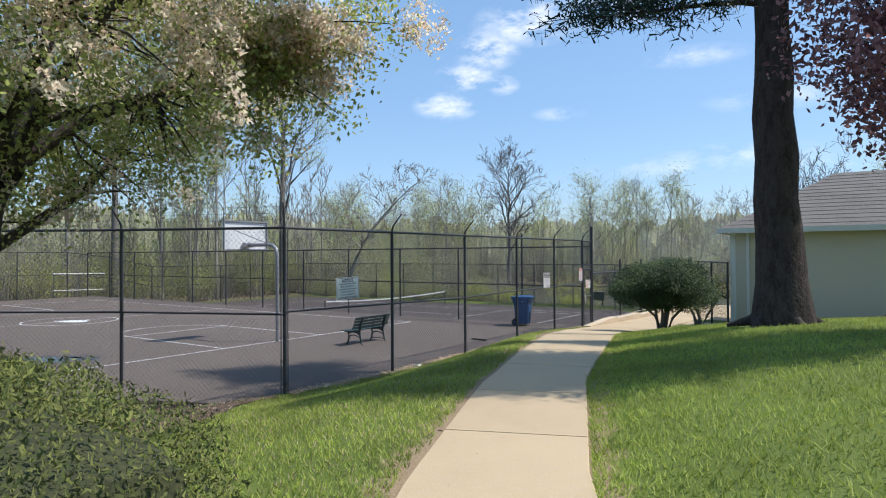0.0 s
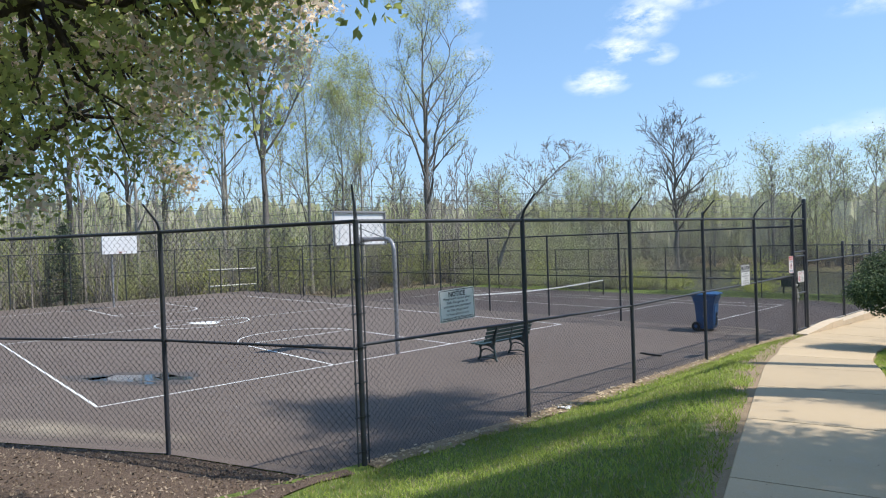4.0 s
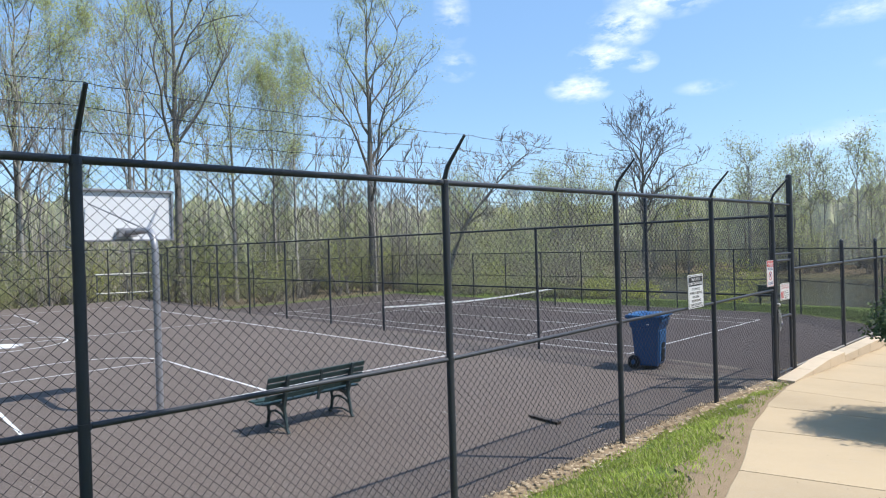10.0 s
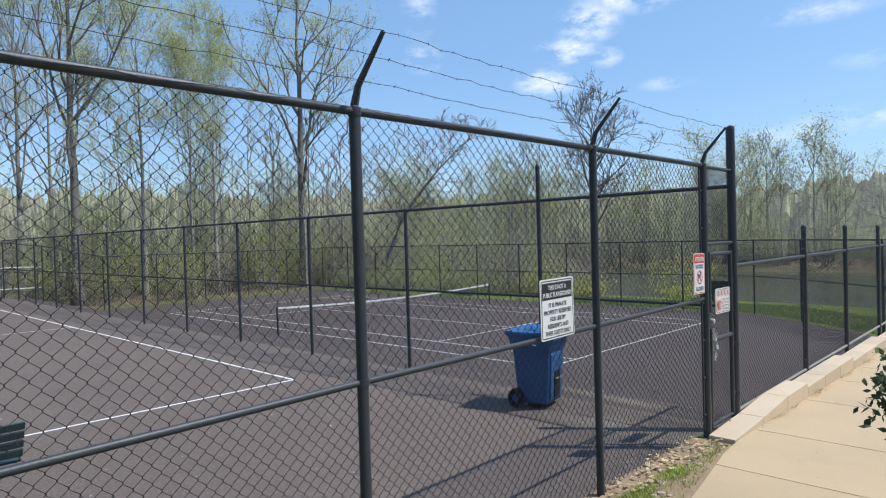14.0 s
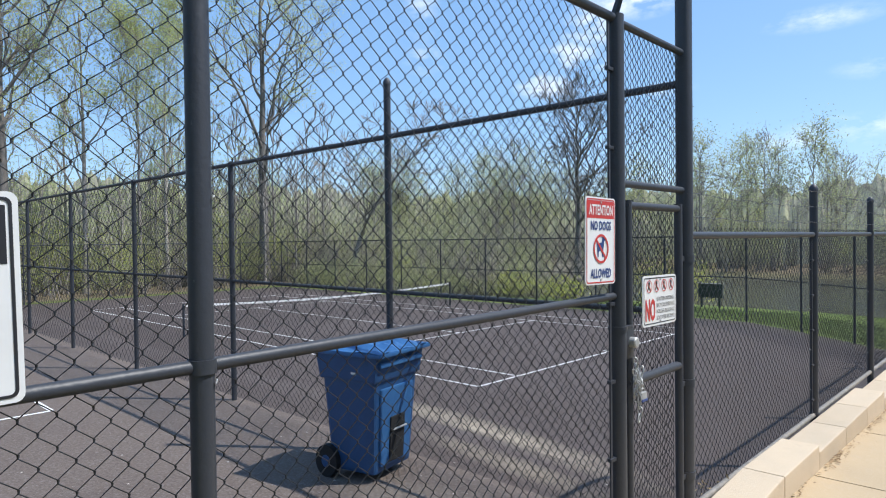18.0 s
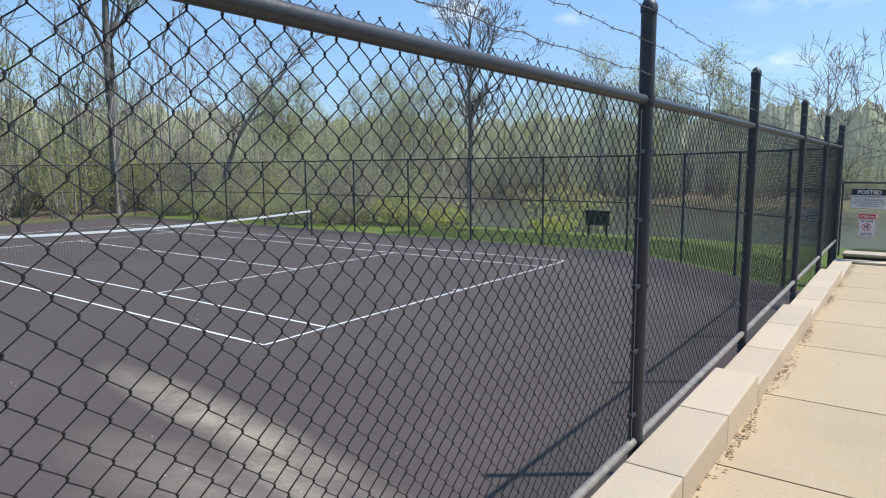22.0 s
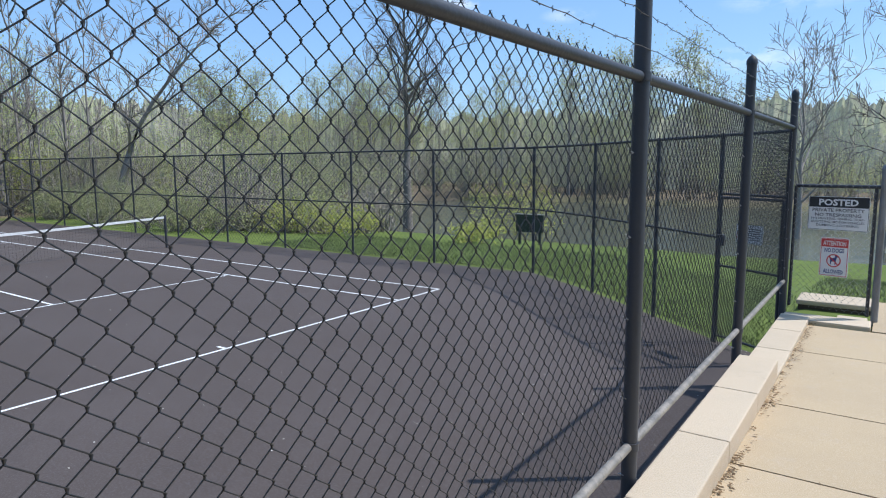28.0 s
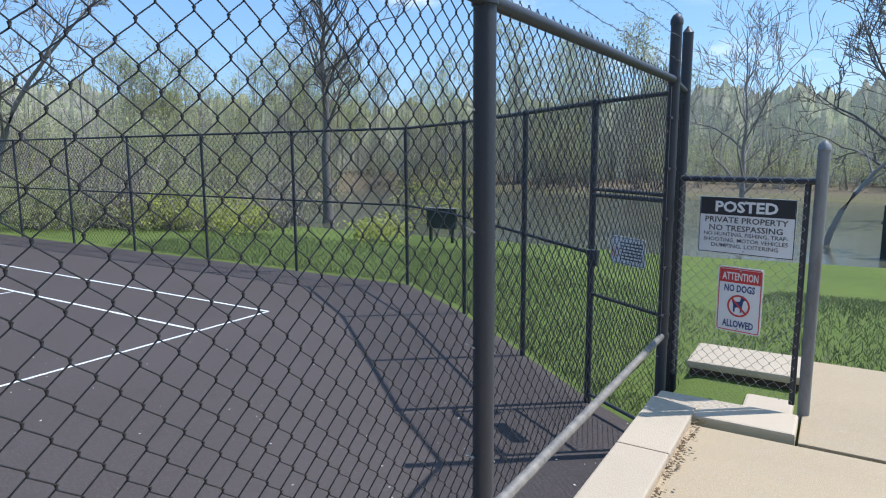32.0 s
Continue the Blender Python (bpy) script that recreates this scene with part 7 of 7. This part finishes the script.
CHIP = leaf_mat("wood_chip", (0.1, 0.07, 0.05), (0.34, 0.27, 0.2), 0.05, 0.9)
tagged(part("wood_chips", array_mesh("wood_chips", v, f, CHIP), CHIP), "loose wood chips of the mulch bed", "mulch", kind="stuff")

def worn_edge(y):
    e = float(path_x(y) - path_reach(y)) + 0.02
    return e - (0.1 + 0.32 * float(smooth((y - 12) / 5)) * (1 + 0.3 * math.sin(y * 3.1) + 0.2 * math.sin(y * 7.7))), e


strip("worn_earth", worn_edge, 6.0, 22.8, 130, DIRT, "bare worn earth along the path's edge", 0.008, 4)
strip("gravel_foot", lambda y: (-0.1, 0.22 + 0.05 * math.sin(y * 5)), 9.3, 22.9, 60, DIRT, "stony dirt at the foot of the fence", 0.012, 3)
STONE = mat("pale_stone", (0.4, 0.33, 0.24), 0.9, spots=((14, 0.45, 0.7, (0.3, 0.24, 0.18), 0.7),), bump=0.4, island=0.25)


def stones(name, label, seed, n, xf, y0, y1, size):
    rng = random.Random(seed)
    base = bmesh.new()
    bmesh.ops.create_icosphere(base, subdivisions=1, radius=1)
    bv = np.array([q.co[:] for q in base.verts])
    bf = [tuple(q.index for q in face.verts) for face in base.faces]
    base.free()
    m = Mesh()
    for _ in range(n):
        y = rng.uniform(y0, y1)
        x = xf(y, rng)
        s = rng.uniform(*size)
        j = 1 + np.array([[rng.uniform(-0.25, 0.25) for _ in range(3)] for _ in bv])
        w = rng.uniform(0, 6.28)
        q = bv * j * (s, s * rng.uniform(0.6, 1), s * rng.uniform(0.35, 0.7))
        q = np.stack([q[:, 0] * math.cos(w) - q[:, 1] * math.sin(w) + x, q[:, 0] * math.sin(w) + q[:, 1] * math.cos(w) + y, q[:, 2] + float(ground_z(x, y)) + s * 0.25], 1)
        m.add(q, bf)
    return tagged(part(name, m, STONE), label, "stones", kind="stuff")


stones("stones", "small pale stones and litter along the fence foot", 61, 300, lambda y, r: r.gauss(0.13, 0.09), 10.5, 22.9, (0.012, 0.04))
stones("stones", "pale stones in the dirt by the gate", 62, 120, lambda y, r: r.uniform(0.1, 0.6), 19.5, 22.9, (0.012, 0.04))


def blades(name, label, seed, n, pick, height, material):
    rng = np.random.default_rng(seed)
    x, y = pick(rng, n)
    z = ground_z(x, y)
    h = height * rng.uniform(0.5, 1.3, len(x))
    w = rng.uniform(0, 6.28, len(x))
    lean = rng.normal(0, 0.5, (len(x), 2)) * h[:, None]
    wx, wy = np.cos(w) * 0.0055, np.sin(w) * 0.0055
    p = np.stack([np.stack([x - wx, y - wy, z], 1), np.stack([x + wx, y + wy, z], 1), np.stack([x + wx * 0.5 + lean[:, 0] * 0.6, y + wy * 0.5 + lean[:, 1] * 0.6, z + h * 0.7], 1), np.stack([x + lean[:, 0], y + lean[:, 1], z + h], 1)], 1)
    return tagged(part(name, array_mesh(name, p.reshape(-1, 3), np.arange(4 * len(x)).reshape(-1, 4), material), material), label, "grass", kind="stuff")


def bank_spots(rng, n):
    y = 2.2 + 20.6 * rng.uniform(0, 1, n) ** 1.15
    edge = path_x(y) - path_reach(y)
    x = edge - 0.05 - (edge - 0.15) * rng.uniform(0, 1, n) ** 1.2
    patchy = np.sin(x * 5.1 + y * 2.3) * np.cos(y * 3.7 - x * 2.9) + 0.6 * np.sin(y * 8.3 + x * 7.1)
    worn = 0.08 + 0.3 * smooth((y - 12) / 5) * (1 + 0.5 * patchy)
    bare = (rng.uniform(0, 1, n) < 0.93 * smooth(1.6 - (edge - x) / worn)) | ((y > 10) & (patchy > 0.75) & (rng.uniform(0, 1, n) < 0.7))
    mul = (x < 0.15 + np.clip(8.6 - y, 0, None) * 0.62)
    hed = (x < 6.8) & (y < 2.9)
    ok = ~(bare | mul | hed)
    return x[ok], y[ok]


def lawn_spots(rng, n):
    y = 3.0 + 17 * rng.uniform(0, 1, n) ** 1.3
    x = path_x(y) + path_reach(y) + 0.03 + 6.0 * rng.uniform(0, 1, n) ** 1.5
    ok = np.hypot(x - 7.25, y - 15.4) > 0.9
    return x[ok], y[ok]


blades("grass", "short green grass on the bank", 71, 85000, bank_spots, 0.05, BLADE)
DRYBLADE = leaf_mat("dry_blade", (0.3, 0.26, 0.13), (0.5, 0.43, 0.24), 0.3, bright=0.2)
blades("grass", "dry straw-coloured grass among the green on the bank", 75, 26000, bank_spots, 0.04, DRYBLADE)
def far_lawn(rng, n):
    return 0.1 + 9 * rng.uniform(0, 1, n), 39.5 + 9 * rng.uniform(0, 1, n) ** 1.3


def pond_lawn(rng, n):
    x = -17 + 17 * rng.uniform(0, 1, n)
    return x, yhi(x) + 0.15 + 6 * rng.uniform(0, 1, n) ** 1.4


blades("grass", "green lawn grass beyond the end gate", 73, 26000, far_lawn, 0.07, LAWN)
blades("grass", "rough grass between the tennis court and the pond", 74, 26000, pond_lawn, 0.09, LAWN)
blades("grass", "short green lawn grass beside the path", 72, 70000, lawn_spots, 0.055, BLADE)
for i, (x, y) in enumerate(((0.15, 24.6), (0.2, 23.4))):
    rng = np.random.default_rng(80 + i)
    limbs = []
    for k in range(9):
        w = rng.uniform(0, 6.28)
        r = rng.uniform(0.02, 0.12)
        limbs.append((np.array([(0, 0, 0), (r * 0.4 * math.cos(w), r * 0.4 * math.sin(w), 0.14), (r * math.cos(w), r * math.sin(w), rng.uniform(0.2, 0.36))]), np.array([0.003, 0.0025, 0.002]), 3))
    v, f = limb_quads(limbs)
    DRY = mat("dry_stalk", (0.36, 0.26, 0.14), 0.9)
    wd = thing("dry_weed", (-0.06, y, 1.0 if y < 24 else 0.95), "dry brown weed stalks by the wall", "weed")
    part("stalks", array_mesh("stalks", v, f, DRY), DRY, wd)
    v, f = leaf_quads(rng, np.array([q[0][-1] for q in limbs]), 6, 0.03, 0.035)
    part("seed_heads", array_mesh("seed_heads", v, f, DRY), DRY, wd)


# ---- litter: petals on the courts, leaves and crumbs along the path ----
def scatter(name, label, seed, x, y, z, size, base, other, aspect=0.6):
    rng = np.random.default_rng(seed)
    n = len(x)
    w = rng.uniform(0, 6.28, n)
    k = size * rng.uniform(0.5, 1.4, n)
    d = np.stack([np.cos(w) * k, np.sin(w) * k, rng.uniform(-0.25, 0.25, n) * k], 1)
    e = np.stack([-np.sin(w) * k, np.cos(w) * k, rng.uniform(-0.25, 0.25, n) * k], 1) * aspect
    p = np.stack([x, y, z + k * 0.25 + 0.006], 1)
    v = np.stack([p - d * 0.5, p + e * 0.5, p + d * 0.5, p - e * 0.5], 1).reshape(-1, 3)
    m = leaf_mat(name, base, other, 0.1, 0.9)
    return tagged(part(name, array_mesh(name, v, np.arange(4 * n).reshape(-1, 4), m), m), label, "litter", kind="stuff")


rng = np.random.default_rng(95)
x, y = -16 * rng.uniform(0, 1, 900) ** 1.5 - 0.2, rng.uniform(9.5, 40, 900)
scatter("petals", "pale petals and specks strewn on the asphalt", 96, x, y, court_z(x, y), 0.022, (0.5, 0.46, 0.4), (0.75, 0.72, 0.66))
y = np.concatenate([rng.normal(c, 0.35, 90) for c in (24.6, 26.2, 28.0, 29.6, 31.2, 33.4, 34.9, 36.3, 37.4)])
x = 0.345 + np.abs(rng.normal(0, 0.035, len(y)))
scatter("dead_leaves", "brown leaf crumbs gathered along the wall foot", 97, x, y, path_z(y), 0.026, (0.11, 0.07, 0.04), (0.3, 0.2, 0.11))
y = rng.uniform(3, 37, 260)
x = path_x(y) + path_half(y) * rng.uniform(-0.95, 0.95, 260)
scatter("crumbs", "small dark leaf bits on the concrete path", 98, x, y, path_z(y), 0.014, (0.09, 0.06, 0.04), (0.24, 0.17, 0.1))
y = rng.uniform(9.3, 23.0, 1300)
x = rng.normal(0.02, 0.16, 1300)
ok = x < 0.3
scatter("dead_leaves", "dry brown leaves caught along the fence foot", 99, x[ok], y[ok], np.where(x[ok] < -0.1, 1.075, ground_z(x[ok], y[ok]) + 0.02), 0.062, (0.26, 0.18, 0.1), (0.6, 0.48, 0.32))

PAPER = mat("paper", (0.75, 0.74, 0.72), 0.9, spots=((30, 0.5, 0.7, (0.6, 0.58, 0.55), 0.5),))
rng = np.random.default_rng(7)
g = 5
v = [(0.05 * (i - 2) + rng.normal(0, 0.008), 0.035 * (j - 2) + rng.normal(0, 0.008), 0.02 + 0.03 * rng.uniform(0, 1)) for j in range(g) for i in range(g)]
scrap = part("paper_scrap", Mesh().add(v, [(j * g + i, j * g + i + 1, (j + 1) * g + i + 1, (j + 1) * g + i) for j in range(g - 1) for i in range(g - 1)]), PAPER)
scrap.matrix_world = pose(0.12, 13.05, float(ground_z(0.12, 13.05)), 0, 0, 30)
tagged(scrap, "crumpled white paper scrap at the fence foot", "litter")
